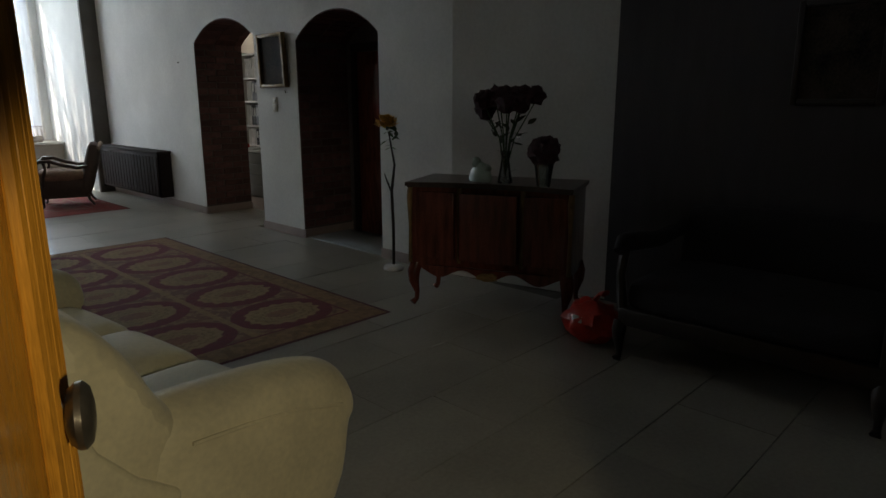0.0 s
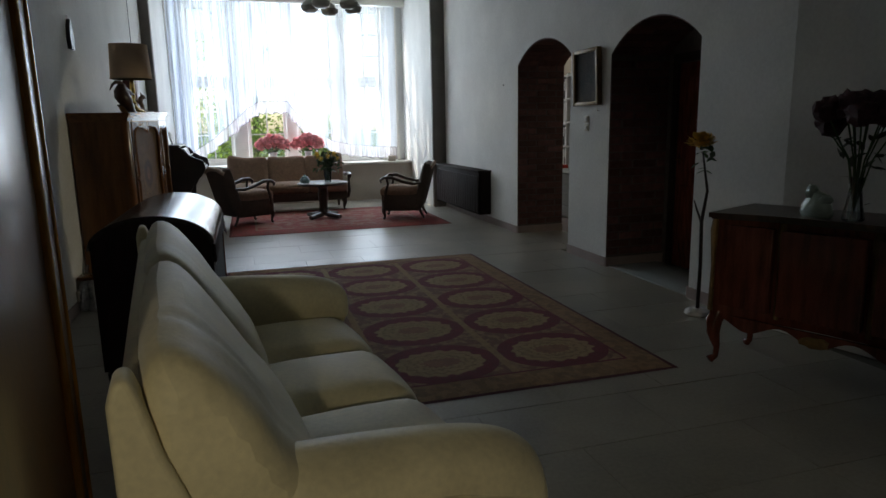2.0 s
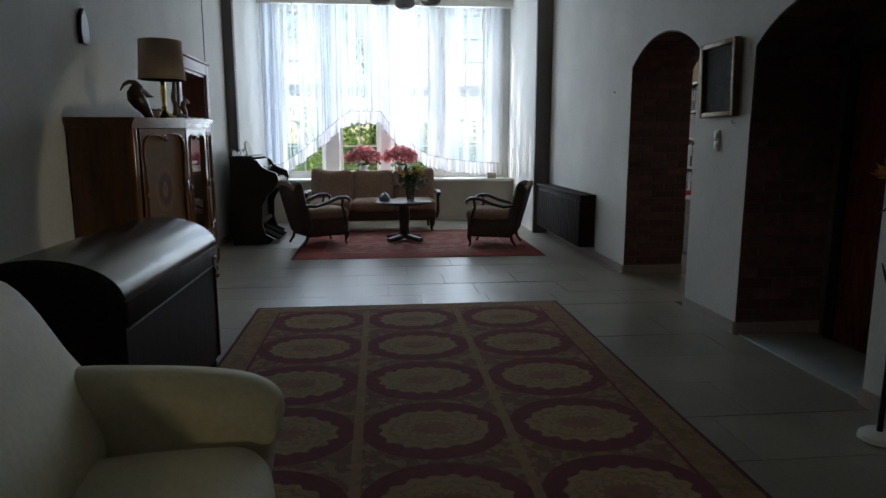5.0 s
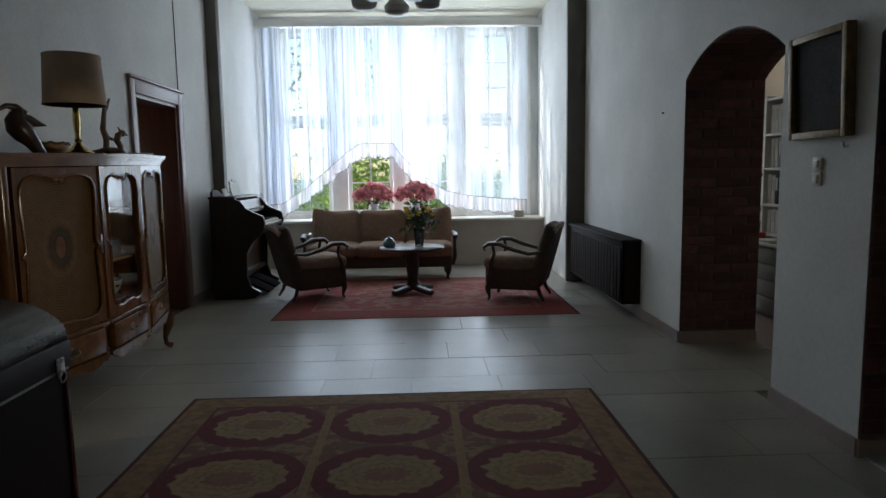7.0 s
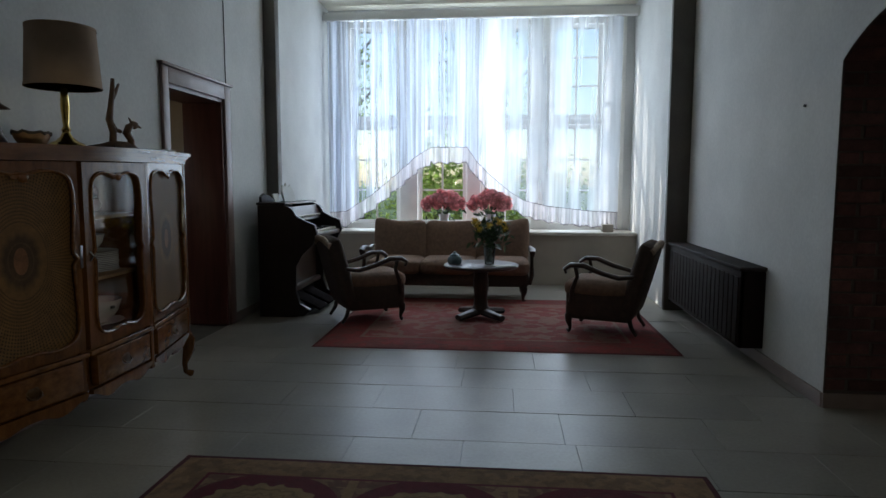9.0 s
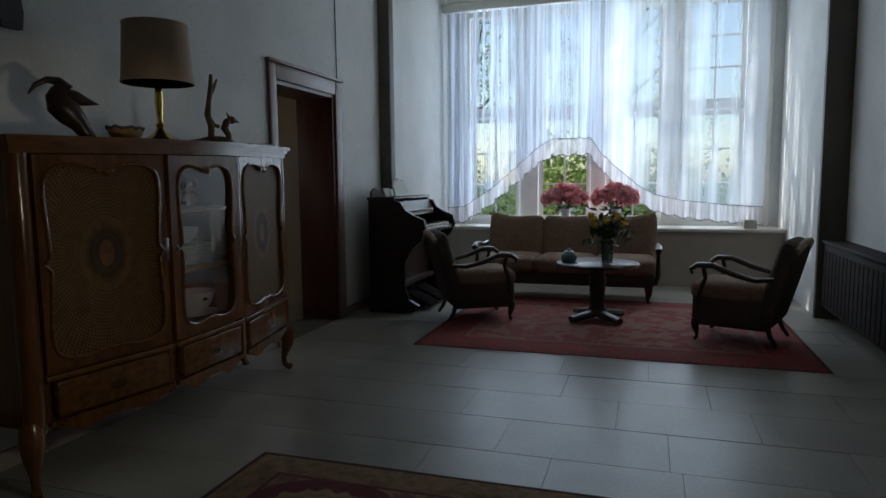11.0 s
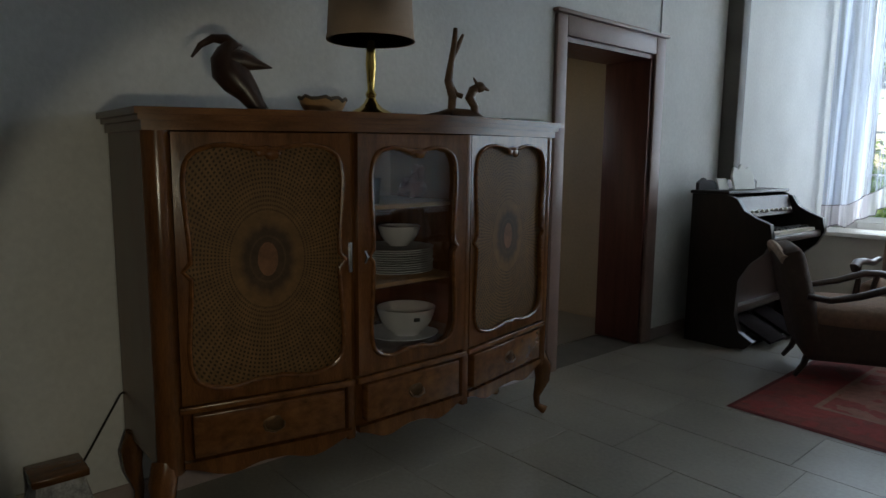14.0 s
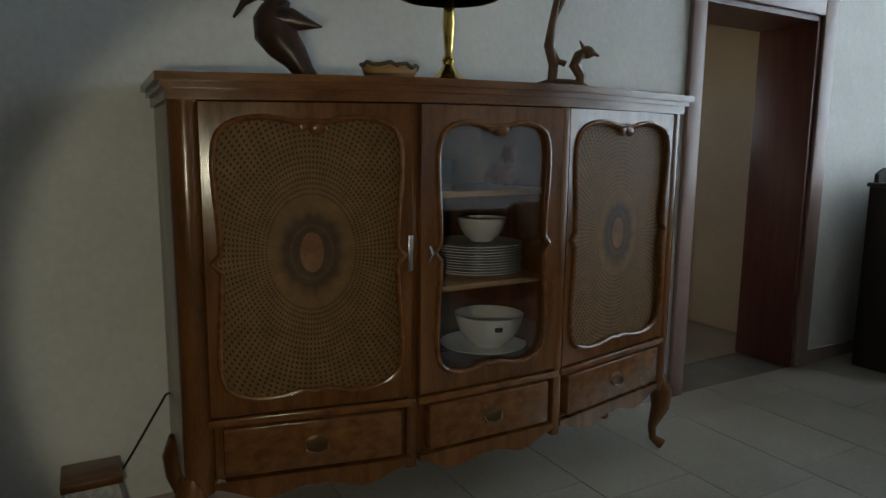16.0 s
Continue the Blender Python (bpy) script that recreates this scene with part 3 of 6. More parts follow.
s = Shape()
for y0, y1 in ((3.99, A2[0]), (A2[1], A1[0]), (A1[1], 10.93)):
    s.box((RX - 0.012, y0, 0), (RX, y1, 0.085))
s.box((LX, 0.76, 0), (LX + 0.012, 8.75, 0.085)).box((LX, 9.945, 0), (LX + 0.012, 10.86, 0.085))
single("baseboard", s, TRIM_GREY, "low painted baseboard", "baseboard", kind="structure")

# corridor behind the left doorway
for a, b in (((-2.2, 10.2, 0), (LX - 0.35, 10.35, 2.8)), ((-2.4, 8.0, 0), (LX - 0.35, 8.2, 2.8)), ((-2.4, 8.0, 2.8), (LX - 0.35, 10.35, 2.95))):
    single("wall_corridor", Shape().box(a, b), WALL_STUDY, "beige corridor wall behind the open doorway", "wall", kind="structure")
corridor_end = Shape().box((-2.4, 8.2, 0), (-2.2, 8.5, 2.8)).box((-2.4, 9.7, 0), (-2.2, 10.35, 2.8)).box((-2.4, 8.5, 0), (-2.2, 9.7, 1.55)).box((-2.4, 8.5, 2.2), (-2.2, 9.7, 2.8))
single("wall_corridor_end", corridor_end, WALL_STUDY, "beige corridor wall with a small high window", "wall", kind="structure")
single("floor_corridor", Shape().box((-2.4, 8.0, -0.2), (LX - 0.35, 10.35, -0.005)), SLAB, "worn stone corridor floor", "floor", kind="structure")

# study behind the arches
s = Shape().box((7.4, 6.3, 0), (7.6, 13.35, CEIL_Z)).box((RX + T, 6.1, 0), (7.6, 6.3, CEIL_Z)).box((5.0, 13.0, 0), (7.6, 13.35, 0.9)).box((5.0, 13.0, 2.7), (7.6, 13.35, CEIL_Z)).box((5.62, 13.0, 0.9), (7.6, 13.35, 2.7))
single("wall_study", s, WALL_STUDY, "warm beige study walls", "wall", kind="structure")
single("floor_study", Shape().box((RX + T, 6.1, -0.2), (7.6, 13.35, -0.006)), STUDY_FLOOR, "brown wooden study floor", "floor", kind="structure")
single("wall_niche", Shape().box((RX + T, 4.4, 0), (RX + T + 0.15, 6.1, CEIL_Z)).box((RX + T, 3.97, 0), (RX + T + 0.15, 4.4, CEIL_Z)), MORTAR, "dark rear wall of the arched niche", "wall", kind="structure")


# floor of stone slabs
floor = thing("floor", (0, 0, 0), "polished grey-beige stone slabs laid in courses", "floor", kind="structure")
part("floor_bed", Shape().box((LX - 0.35, -1.8, -0.2), (6.8, 13.0, -0.012)), GROUT, floor)
rng = random.Random(3)
slab_mesh = {}


def slab(parent, x0, x1, y0, y1, gap=0.0011):
    w, h = round(x1 - x0, 2), round(y1 - y0, 2)
    if (w, h) not in slab_mesh:
        a, b = w / 2 - gap, h / 2 - gap
        c = 0.0005
        vs = [(-a, -b, -0.012), (a, -b, -0.012), (a, b, -0.012), (-a, b, -0.012), (-a, -b, -c), (a, -b, -c), (a, b, -c), (-a, b, -c),
              (-a + c, -b + c, 0), (a - c, -b + c, 0), (a - c, b - c, 0), (-a + c, b - c, 0)]
        fs = [(0, 1, 5, 4), (1, 2, 6, 5), (2, 3, 7, 6), (3, 0, 4, 7), (4, 5, 9, 8), (5, 6, 10, 9), (6, 7, 11, 10), (7, 4, 8, 11), (8, 9, 10, 11)]
        slab_mesh[(w, h)] = Shape().raw(vs, fs).mesh("slab", SLAB, False)
    ob = new("slab", slab_mesh[(w, h)])
    ob.parent = parent
    ob.location = ((x0 + x1) / 2, (y0 + y1) / 2, rng.uniform(-0.0008, 0.0008))
    ob.rotation_euler = (rng.uniform(-0.0006, 0.0006), rng.uniform(-0.0006, 0.0006), 0)


def slab_courses():
    k = -16
    while True:
        y0 = 7.325 + 0.432 * k
        y1 = y0 + 0.432
        if y0 > 12.45:
            break
        if y1 < 0.80:
            k += 1
            continue
        xr = (4.5 if y0 < 2.8 else 4.3 if y0 < 3.6 else RX) + (0.6 if 4.7 < y0 < 6.0 or 6.7 < y0 < 8.0 else 0.0)
        x = {0: -0.39, -1: -0.50, 1: -0.28}.get(k, LX - 0.02 - rng.choice((0.1, 0.25, 0.4, 0.55)))
        while x < xr:
            w = 0.78 if k in (0,) else (0.56 if k == -1 and x > 1.0 else rng.choice((0.56, 0.68, 0.78, 0.82)))
            a, b = max(x, LX), min(x + w, xr)
            if b - a > 0.05:
                slab(floor, a, b, max(y0, 0.75), min(y1, 12.5))
            x += w
        k += 1


# ---- the window ----
window = thing("window_1", (2.0, 13.05, 0.685), "tall white four-light mullioned window with glazing bars", "window", kind="structure")
X0 = [-1.345, -0.43, 0.43, 1.35]   # middles of the lights
s = Shape()
edges = [-1.98] + [v for c in X0 for v in (c - 0.335, c + 0.335)] + [1.98]
for a, b in zip(edges[::2], edges[1::2]):
    s.rbox((a, -0.07, 0), (b, 0.07, 2.78), 0.012)
part("mullion", s, WHITE_PAINT, window)
s = Shape().box((-1.98, -0.06, 2.70), (1.98, 0.06, 2.80)).box((-1.98, -0.06, 0), (1.98, 0.06, 0.06))
part("window_frame", s, WHITE_PAINT, window)
for c in X0:
    for z0, z1 in ((0.062, 1.40), (1.475, 2.70)):
        s = Shape()
        s.rbox((c - 0.335, -0.035, z0), (c - 0.28, 0.035, z1), 0.006).rbox((c + 0.28, -0.035, z0), (c + 0.335, 0.035, z1), 0.006)
        s.rbox((c - 0.28, -0.035, z0), (c + 0.28, 0.035, z0 + 0.055), 0.006).rbox((c - 0.28, -0.035, z1 - 0.055), (c + 0.28, 0.035, z1), 0.006)
        cas = part("casement", s, WHITE_PAINT, window)
        hh = (z1 - z0 - 0.11) / 3
        s = Shape().box((c - 0.011, -0.022, z0 + 0.05), (c + 0.011, 0.022, z1 - 0.05))
        for i in (1, 2):
            s.box((c - 0.28, -0.02, z0 + 0.055 + hh * i - 0.011), (c + 0.28, 0.02, z0 + 0.055 + hh * i + 0.011))
        part("glazing_bar", s, WHITE_PAINT, cas)
        for i in range(3):
            for a, b in ((c - 0.28, c - 0.011), (c + 0.011, c + 0.28)):
                p = part("pane", Shape().box((a, -0.002, z0 + 0.055 + hh * i), (b, 0.002, z0 + 0.055 + hh * (i + 1))), GLASS, cas)
                p.visible_shadow = False
    part("transom", Shape().rbox((c - 0.335, -0.06, 1.40), (c + 0.335, 0.06, 1.475), 0.01), WHITE_PAINT, window)
part("window_handle", Shape().tube([(1.03, -0.06, 0.9), (1.03, -0.1, 0.9), (1.03, -0.1, 0.78)], 0.008), BRASS, window)

# curtain rail and the two sheer curtains
rail = single("curtain_rail", Shape().rbox((0.02, 12.70, 3.42), (4.08, 12.82, 3.52), 0.01), WHITE_PAINT, "white boxed curtain rail below the ceiling", "curtain rail")


def hem(x):
    """Height of the curtain's gathered lower edge above the floor."""
    keys = [(0.0, 0.70), (0.30, 0.72), (0.62, 0.92), (0.89, 1.15), (1.22, 1.44), (1.44, 1.57), (1.94, 1.57), (2.06, 1.39), (2.19, 1.24), (2.50, 0.98), (2.70, 0.87), (3.0, 0.80), (3.5, 0.74), (4.0, 0.72)]
    for (xa, za), (xb, zb) in zip(keys, keys[1:]):
        if x <= xb:
            t = (x - xa) / (xb - xa)
            return za + (zb - za) * t
    return keys[-1][1]


def fold(x, z, seed, amp, freq):
    n1 = noise.noise(Vector((x * freq * 0.5, seed, z * 0.15)))
    n2 = noise.noise(Vector((x * freq * 1.7, seed + 9, z * 0.25)))
    drape = 0.55 + 0.45 * min(1.0, (3.45 - z) / 1.5)
    return amp * drape * (math.sin(x * freq * 2.1 + 5 * n1) + 0.6 * n2)


def curtain(x0, x1, y, amp, freq, seed, cols, label, cloth):
    cur = thing("curtain", (0, 0, 0), label, "curtain", group="sheer window curtains")
    rows = 26
    vs, fs = [], []
    for i in range(cols + 1):
        x = x0 + (x1 - x0) * i / cols
        zb = hem(x) + 0.20
        for k in range(rows + 1):
            z = 3.43 + (zb - 3.43) * k / rows
            sway = 0.10 * ((3.43 - z) / 2.7) ** 2 * noise.noise(Vector((x * 1.3, seed, 0)))
            vs.append((x + sway, y + fold(x, z, seed, amp, freq), z))
    for i in range(cols):
        for k in range(rows):
            a = i * (rows + 1) + k
            fs.append((a, a + 1, a + rows + 2, a + rows + 1))
    part("cloth", Shape().raw(vs, fs), cloth, cur)
    vs, fs, top, low = [], [], [], []
    for i in range(cols + 1):
        x = x0 + (x1 - x0) * i / cols
        step = 0.05 * (0.5 - (x * 5.6) % 1.0) if 0.5 < x < 1.45 else 0.012 * math.sin(x * 37)
        for k in range(4):
            z = hem(x) + 0.205 - 0.205 * k / 3 + step * k / 3
            xx = x + 0.10 * ((3.43 - z) / 2.7) ** 2 * noise.noise(Vector((x * 1.3, seed, 0)))
            yy = y - 0.012 + fold(x, z, seed, amp, freq) + 0.012 * math.sin(x * 95) * k / 3
            vs.append((xx, yy, z))
            if k == 0:
                top.append((xx, yy - 0.004, z))
            if k == 3:
                low.append((xx, yy - 0.004, z))
    for i in range(cols):
        for k in range(3):
            a = i * 4 + k
            fs.append((a, a + 1, a + 5, a + 4))
    part("ruffle", Shape().raw(vs, fs), SHEER_RUFFLE, cur, "gathered ruffle")
    part("lace_edge", Shape().tube(top, 0.0045, 5), CURTAIN_LINE, cur)
    part("lace_edge", Shape().tube(low, 0.005, 5), CURTAIN_LINE, cur)
    for i in range(0, cols, 24):
        x = x0 + (x1 - x0) * i / cols
        part("curtain_hook", Shape().lathe([(0.014, -0.006), (0.018, 0), (0.014, 0.006)], (x, y - 0.02, 3.425), 8), STEEL, cur)


curtain(0.06, 2.12, 12.75, 0.042, 13.0, 2.0, 330, "sheer white voile curtain in dense folds, swagged hem", SHEER)
curtain(2.08, 3.90, 12.78, 0.018, 4.5, 7.0, 200, "thin sheer white voile curtain, swagged lower hem", SHEER_THIN)

# sky-facing garden
ground = single("ground", Shape().box((-150, 13.36, -0.75), (150, 400, -0.45)), GRASS, "green lawn outside the window", "ground", kind="structure")


def tree(x, y, h, spread, seed, leaves, trunk_h):
    r = random.Random(seed)
    t = thing("tree", (x, y, -0.45), "leafy green garden tree", "tree", group="garden trees")
    s = Shape().tube([(0, 0, 0), (0.05, 0, trunk_h * 0.5), (0, 0.05, trunk_h), (0.1, 0, h * 0.8)], [0.16, 0.13, 0.10, 0.03], 8)
    for i in range(7):
        a = r.uniform(0, 6.28)
        z = trunk_h * r.uniform(0.8, 1.2)
        s.tube([(0, 0, z), (math.cos(a) * spread * 0.4, math.sin(a) * spread * 0.4, z + h * 0.12), (math.cos(a) * spread * 0.8, math.sin(a) * spread * 0.8, z + h * 0.25)], [0.06, 0.04, 0.015], 6)
    part("trunk", s, BARK, t)
    vs, fs = [], []
    clumps = [(r.gauss(0, spread * 0.42), r.gauss(0, spread * 0.42), r.uniform(trunk_h * 0.7, h)) for _ in range(34)]
    for i in range(leaves):
        c = r.choice(clumps)
        p = Vector(c) + Vector((r.gauss(0, 0.4), r.gauss(0, 0.4), r.gauss(0, 0.35)))
        d = Vector((r.uniform(-1, 1), r.uniform(-1, 1), r.uniform(-1, 0.4))).normalized()
        e = d.cross(Vector((r.uniform(-1, 1), r.uniform(-1, 1), 1))).normalized()
        l = r.uniform(0.09, 0.17)
        o = len(vs)
        vs += [p, p + d * l * 0.5 + e * l * 0.28, p + d * l, p + d * l * 0.5 - e * l * 0.28]
        fs.append((o, o + 1, o + 2, o + 3))
    part("crown", Shape().raw(vs, fs), OUT_LEAF, t)


tree(-2.5, 23, 8.5, 2.6, 1, 4200, 4.2)
tree(1.6, 28, 9.5, 3.0, 2, 4000, 5.0)
tree(8.5, 26, 9.0, 2.6, 3, 3600, 4.8)
tree(-8.0, 27, 9.0, 3.0, 4, 3600, 3.8)
tree(0.9, 18.2, 2.0, 1.2, 5, 3600, 0.5)
tree(3.2, 19.0, 1.9, 1.3, 6, 3600, 0.5)
tree(-1.8, 19.5, 2.1, 1.3, 7, 3000, 0.5)

# doorway in the left wall
door = thing("door_1", (LX, 9.335, 0), "doorway with mauve-grey casing and red-brown lining", "door", kind="structure")
s = Shape()
for y0, y1 in ((-0.58, -0.485), (0.485, 0.605)):
    s.rbox((0, y0, 0), (0.028, y1, 2.16), 0.008)
s.rbox((0, -0.485, 2.04), (0.028, 0.485, 2.16), 0.008).rbox((0, -0.60, 2.16), (0.045, 0.625, 2.185), 0.008)
part("casing", s, CASING, door)
s = Shape().rbox((-0.36, 0.455, 0), (0.004, 0.487, 2.045), 0.004).rbox((-0.36, -0.487, 0), (0.004, -0.455, 2.045), 0.004).box((-0.36, -0.455, 2.01), (0.004, 0.455, 2.045))
part("door_lining", s, TRIM_RED, door, "glossy red-brown lining")
# ---- things: seating in the window bay ----
def carpet(x, y, w, h, mat, label):
    rug = thing("carpet", (x, y, 0), label, "carpet")
    n = 24
    vs, fs = [], []
    for i in range(n + 1):
        for j in range(n + 1):
            u, v = -w / 2 + w * i / n, -h / 2 + h * j / n
            wob = 0.006 * noise.noise(Vector((u * 2 + x, v * 2, 0)))
            edge = i in (0, n) or j in (0, n)
            vs.append((u + (wob if i in (0, n) else 0), v + (wob if j in (0, n) else 0), 0.002 if edge else 0.013 + 0.004 * noise.noise(Vector((u * 1.5, v * 1.5, x)))))
    for i in range(n):
        for j in range(n):
            a = i * (n + 1) + j
            fs.append((a, a + n + 1, a + n + 2, a + 1))
    part("carpet_surface", Shape().raw(vs, fs), mat, rug)


carpet(2.12, 5.32, 2.40, 3.40, RUG_A, "beige and maroon carpet with rows of medallions")
carpet(2.335, 10.24, 2.89, 2.30, RUG_B, "worn red oriental carpet under the seating")


def cabriole(at, out, h, r0, r1):
    """Curved leg: knee outwards, foot turned out. Returns its shape."""
    x, y = at
    ox, oy = out
    k = h
    pts = [(x, y, h), (x + ox * 0.10 * k, y + oy * 0.10 * k, h * 0.80), (x + ox * 0.10 * k, y + oy * 0.10 * k, h * 0.58), (x, y, h * 0.28), (x + ox * 0.02 * k, y + oy * 0.02 * k, h * 0.12), (x + ox * 0.16 * k, y + oy * 0.16 * k, 0.012)]
    return Shape().tube(pts, [r0, r0 * 1.05, r0 * 0.85, r1, r1 * 0.95, r1 * 1.35], 10)


def armchair(m, label):
    """Low wooden-armed easy chair; its front looks along +x."""
    c = thing("armchair", m, label, "armchair", group="armchairs round the table")
    s = Shape().cushion((-0.27, -0.27, 0.30), (0.33, 0.27, 0.445), 0.06, 0.02)
    part("seat", s, UPHOLSTERY, c)
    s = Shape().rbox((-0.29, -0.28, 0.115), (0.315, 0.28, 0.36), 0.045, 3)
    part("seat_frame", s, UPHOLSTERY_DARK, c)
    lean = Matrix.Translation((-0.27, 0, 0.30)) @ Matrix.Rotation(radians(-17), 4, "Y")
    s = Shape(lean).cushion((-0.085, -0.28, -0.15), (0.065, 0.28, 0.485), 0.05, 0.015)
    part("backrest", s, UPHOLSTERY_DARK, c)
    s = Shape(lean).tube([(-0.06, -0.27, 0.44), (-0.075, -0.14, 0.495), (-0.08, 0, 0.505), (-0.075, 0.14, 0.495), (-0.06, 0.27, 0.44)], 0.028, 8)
    part("crest_rail", s, UPHOLSTERY_PALE, c, "paler top edge")
    for sg in (-1, 1):
        y = 0.295 * sg
        s = Shape().tube([(-0.31, y * 0.95, 0.50), (-0.18, y, 0.485), (-0.02, y, 0.52), (0.14, y * 1.02, 0.575), (0.26, y * 1.04, 0.575), (0.315, y * 1.04, 0.54), (0.30, y * 1.04, 0.505)], [0.024, 0.026, 0.028, 0.03, 0.031, 0.027, 0.018], 10, 0.75)
        arm = part("armrest", s, DARK_WOOD, c, "curved dark polished wood")
        part("arm_support", Shape().tube([(0.22, y, 0.57), (0.20, y, 0.48), (0.24, y, 0.38), (0.26, y * 0.96, 0.26)], [0.02, 0.018, 0.022, 0.024], 8), DARK_WOOD, arm)
        part("leg", cabriole((0.27, 0.245 * sg), (0.8, 0.5 * sg), 0.17, 0.036, 0.016), DARK_WOOD, c)
        part("leg", Shape().tube([(-0.25, 0.22 * sg, 0.20), (-0.29, 0.23 * sg, 0.08), (-0.34, 0.24 * sg, 0.012)], [0.026, 0.02, 0.015], 8), DARK_WOOD, c)
    return c


SLIM = Matrix.Diagonal((0.92, 0.95, 1.03, 1.0))     # the chairs are a little narrower than tall
armchair(pose(1.12, 10.20, 0.014, 0, 0, 29) @ SLIM, "brown upholstered armchair with curved dark wooden arms")
armchair(pose(3.31, 9.92, 0.014, 0, 0, 160) @ SLIM, "brown upholstered armchair with curved dark wooden arms")


def three_seater():
    c = thing("sofa", (1.79, 11.52, 0.0), "brown three-seat sofa with wooden arms", "sofa")
    w = 0.90
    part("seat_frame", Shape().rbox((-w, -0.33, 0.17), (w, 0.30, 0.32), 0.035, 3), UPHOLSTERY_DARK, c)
    for i in range(3):
        x0 = -w + 0.60 * i
        part("seat_cushion", Shape().cushion((x0 + 0.004, -0.37, 0.30), (x0 + 0.596, 0.24, 0.455), 0.055, 0.022), UPHOLSTERY, c)
        lean = Matrix.Translation((x0 + 0.30, 0.22, 0.36)) @ Matrix.Rotation(radians(-14), 4, "X")
        s = Shape().cushion((-0.295, -0.05, -0.05), (0.295, 0.075, 0.50), 0.05, 0.02)
        side = i - 1        # the outer cushions rise to a soft ear at the sofa's ends
        vs = []
        for q in s.v:
            k = max(0.0, q[0] * side / 0.295) ** 2 * max(0.0, q[2] / 0.5)
            dip = 0.012 * math.cos(q[0] / 0.295 * math.pi) * max(0.0, q[2] / 0.5)
            vs.append(tuple(lean @ Vector((q[0] + 0.02 * side * k, q[1], q[2] + 0.05 * k - dip))))
        part("back_cushion", Shape().raw(vs, s.f), UPHOLSTERY, c)
    for sg in (-1, 1):
        x = (w + 0.035) * sg
        s = Shape().tube([(x, 0.22, 0.56), (x, 0.05, 0.545), (x, -0.15, 0.575), (x, -0.30, 0.585), (x, -0.38, 0.56), (x, -0.365, 0.52)], [0.026, 0.03, 0.032, 0.035, 0.032, 0.02], 10, 0.8)
        arm = part("armrest", s, DARK_WOOD, c, "dark wooden scrolled armrest")
        part("arm_support", Shape().tube([(x, -0.28, 0.57), (x, -0.26, 0.45), (x, -0.29, 0.30), (x * 0.97, -0.28, 0.2)], [0.022, 0.02, 0.026, 0.026], 8), DARK_WOOD, arm)
        part("leg", cabriole((0.84 * sg, -0.28), (0.5 * sg, -0.6), 0.19, 0.04, 0.018), DARK_WOOD, c)
        part("leg", Shape().tube([(0.82 * sg, 0.25, 0.2), (0.83 * sg, 0.29, 0.1), (0.84 * sg, 0.33, 0.012)], [0.03, 0.024, 0.018], 8), DARK_WOOD, c)


three_seater()


def round_table():
    c = thing("round_table", (2.20, 10.32, 0.014), "dark round pedestal table on four splayed feet", "table")
    part("tabletop", Shape().lathe([(0.0, 0.485), (0.34, 0.485), (0.355, 0.495), (0.36, 0.505), (0.355, 0.515), (0.345, 0.52), (0.0, 0.52)], seg=48, sx=1.0, sy=1.0), DARK_WOOD, c)
    part("pedestal", Shape().lathe([(0.085, 0.06), (0.09, 0.09), (0.07, 0.12), (0.062, 0.2), (0.072, 0.28), (0.075, 0.36), (0.065, 0.42), (0.085, 0.46), (0.12, 0.485)], seg=10), DARK_WOOD, c)
    for i in range(4):
        a = radians(45 + 90 * i)
        d = Vector((math.cos(a), math.sin(a), 0))
        s = Shape().tube([d * 0.03 + Vector((0, 0, 0.065)), d * 0.12 + Vector((0, 0, 0.052)), d * 0.22 + Vector((0, 0, 0.040)), d * 0.29 + Vector((0, 0, 0.032))], [0.05, 0.05, 0.046, 0.04], 8, 0.75)
        part("foot", s, DARK_WOOD, c)


round_table()
TABLE_Z = 0.535

bloom_meshes = []


def bloom_mesh(seed, mat, petals=90, r=0.062):
    rr = random.Random(seed)
    vs, fs = [], []
    for i in range(petals):
        d = Vector((rr.gauss(0, 1), rr.gauss(0, 1), rr.gauss(0.25, 1))).normalized()
        p = d * r * rr.uniform(0.65, 1.0)
        e = d.cross(Vector((rr.uniform(-1, 1), rr.uniform(-1, 1), rr.uniform(-1, 1)))).normalized()
        f = d.cross(e)
        l = r * rr.uniform(0.28, 0.45)
        o = len(vs)
        vs += [p - e * l, p - f * l * 0.8 + d * l * 0.35, p + e * l + d * l * 0.3, p + f * l * 0.8 + d * l * 0.1]
        fs.append((o, o + 1, o + 2, o + 3))
    sh = Shape().raw(vs, fs)
    sh.ball((0, 0, 0), r * 0.62, seg=8, rough=0.3)
    return sh.mesh("bloom", mat)


def leaves_shape(rr, n, centre, spread, l0, l1):
    vs, fs = [], []
    for i in range(n):
        p = Vector(centre) + Vector((rr.gauss(0, spread[0]), rr.gauss(0, spread[1]), rr.gauss(0, spread[2])))
        d = Vector((rr.uniform(-1, 1), rr.uniform(-1, 1), rr.uniform(-0.7, 0.7))).normalized()
        e = d.cross(Vector((rr.uniform(-1, 1), rr.uniform(-1, 1), 1))).normalized()
        up = d.cross(e)
        l = rr.uniform(l0, l1)
        o = len(vs)
        vs += [p, p + d * l * 0.35 + e * l * 0.22, p + d * l * 0.7 + e * l * 0.16 + up * l * 0.06, p + d * l + up * l * 0.15, p + d * l * 0.7 - e * l * 0.16 + up * l * 0.06, p + d * l * 0.35 - e * l * 0.22]
        fs += [(o, o + 1, o + 2, o + 3, o + 4, o + 5)]
    return Shape().raw(vs, fs)


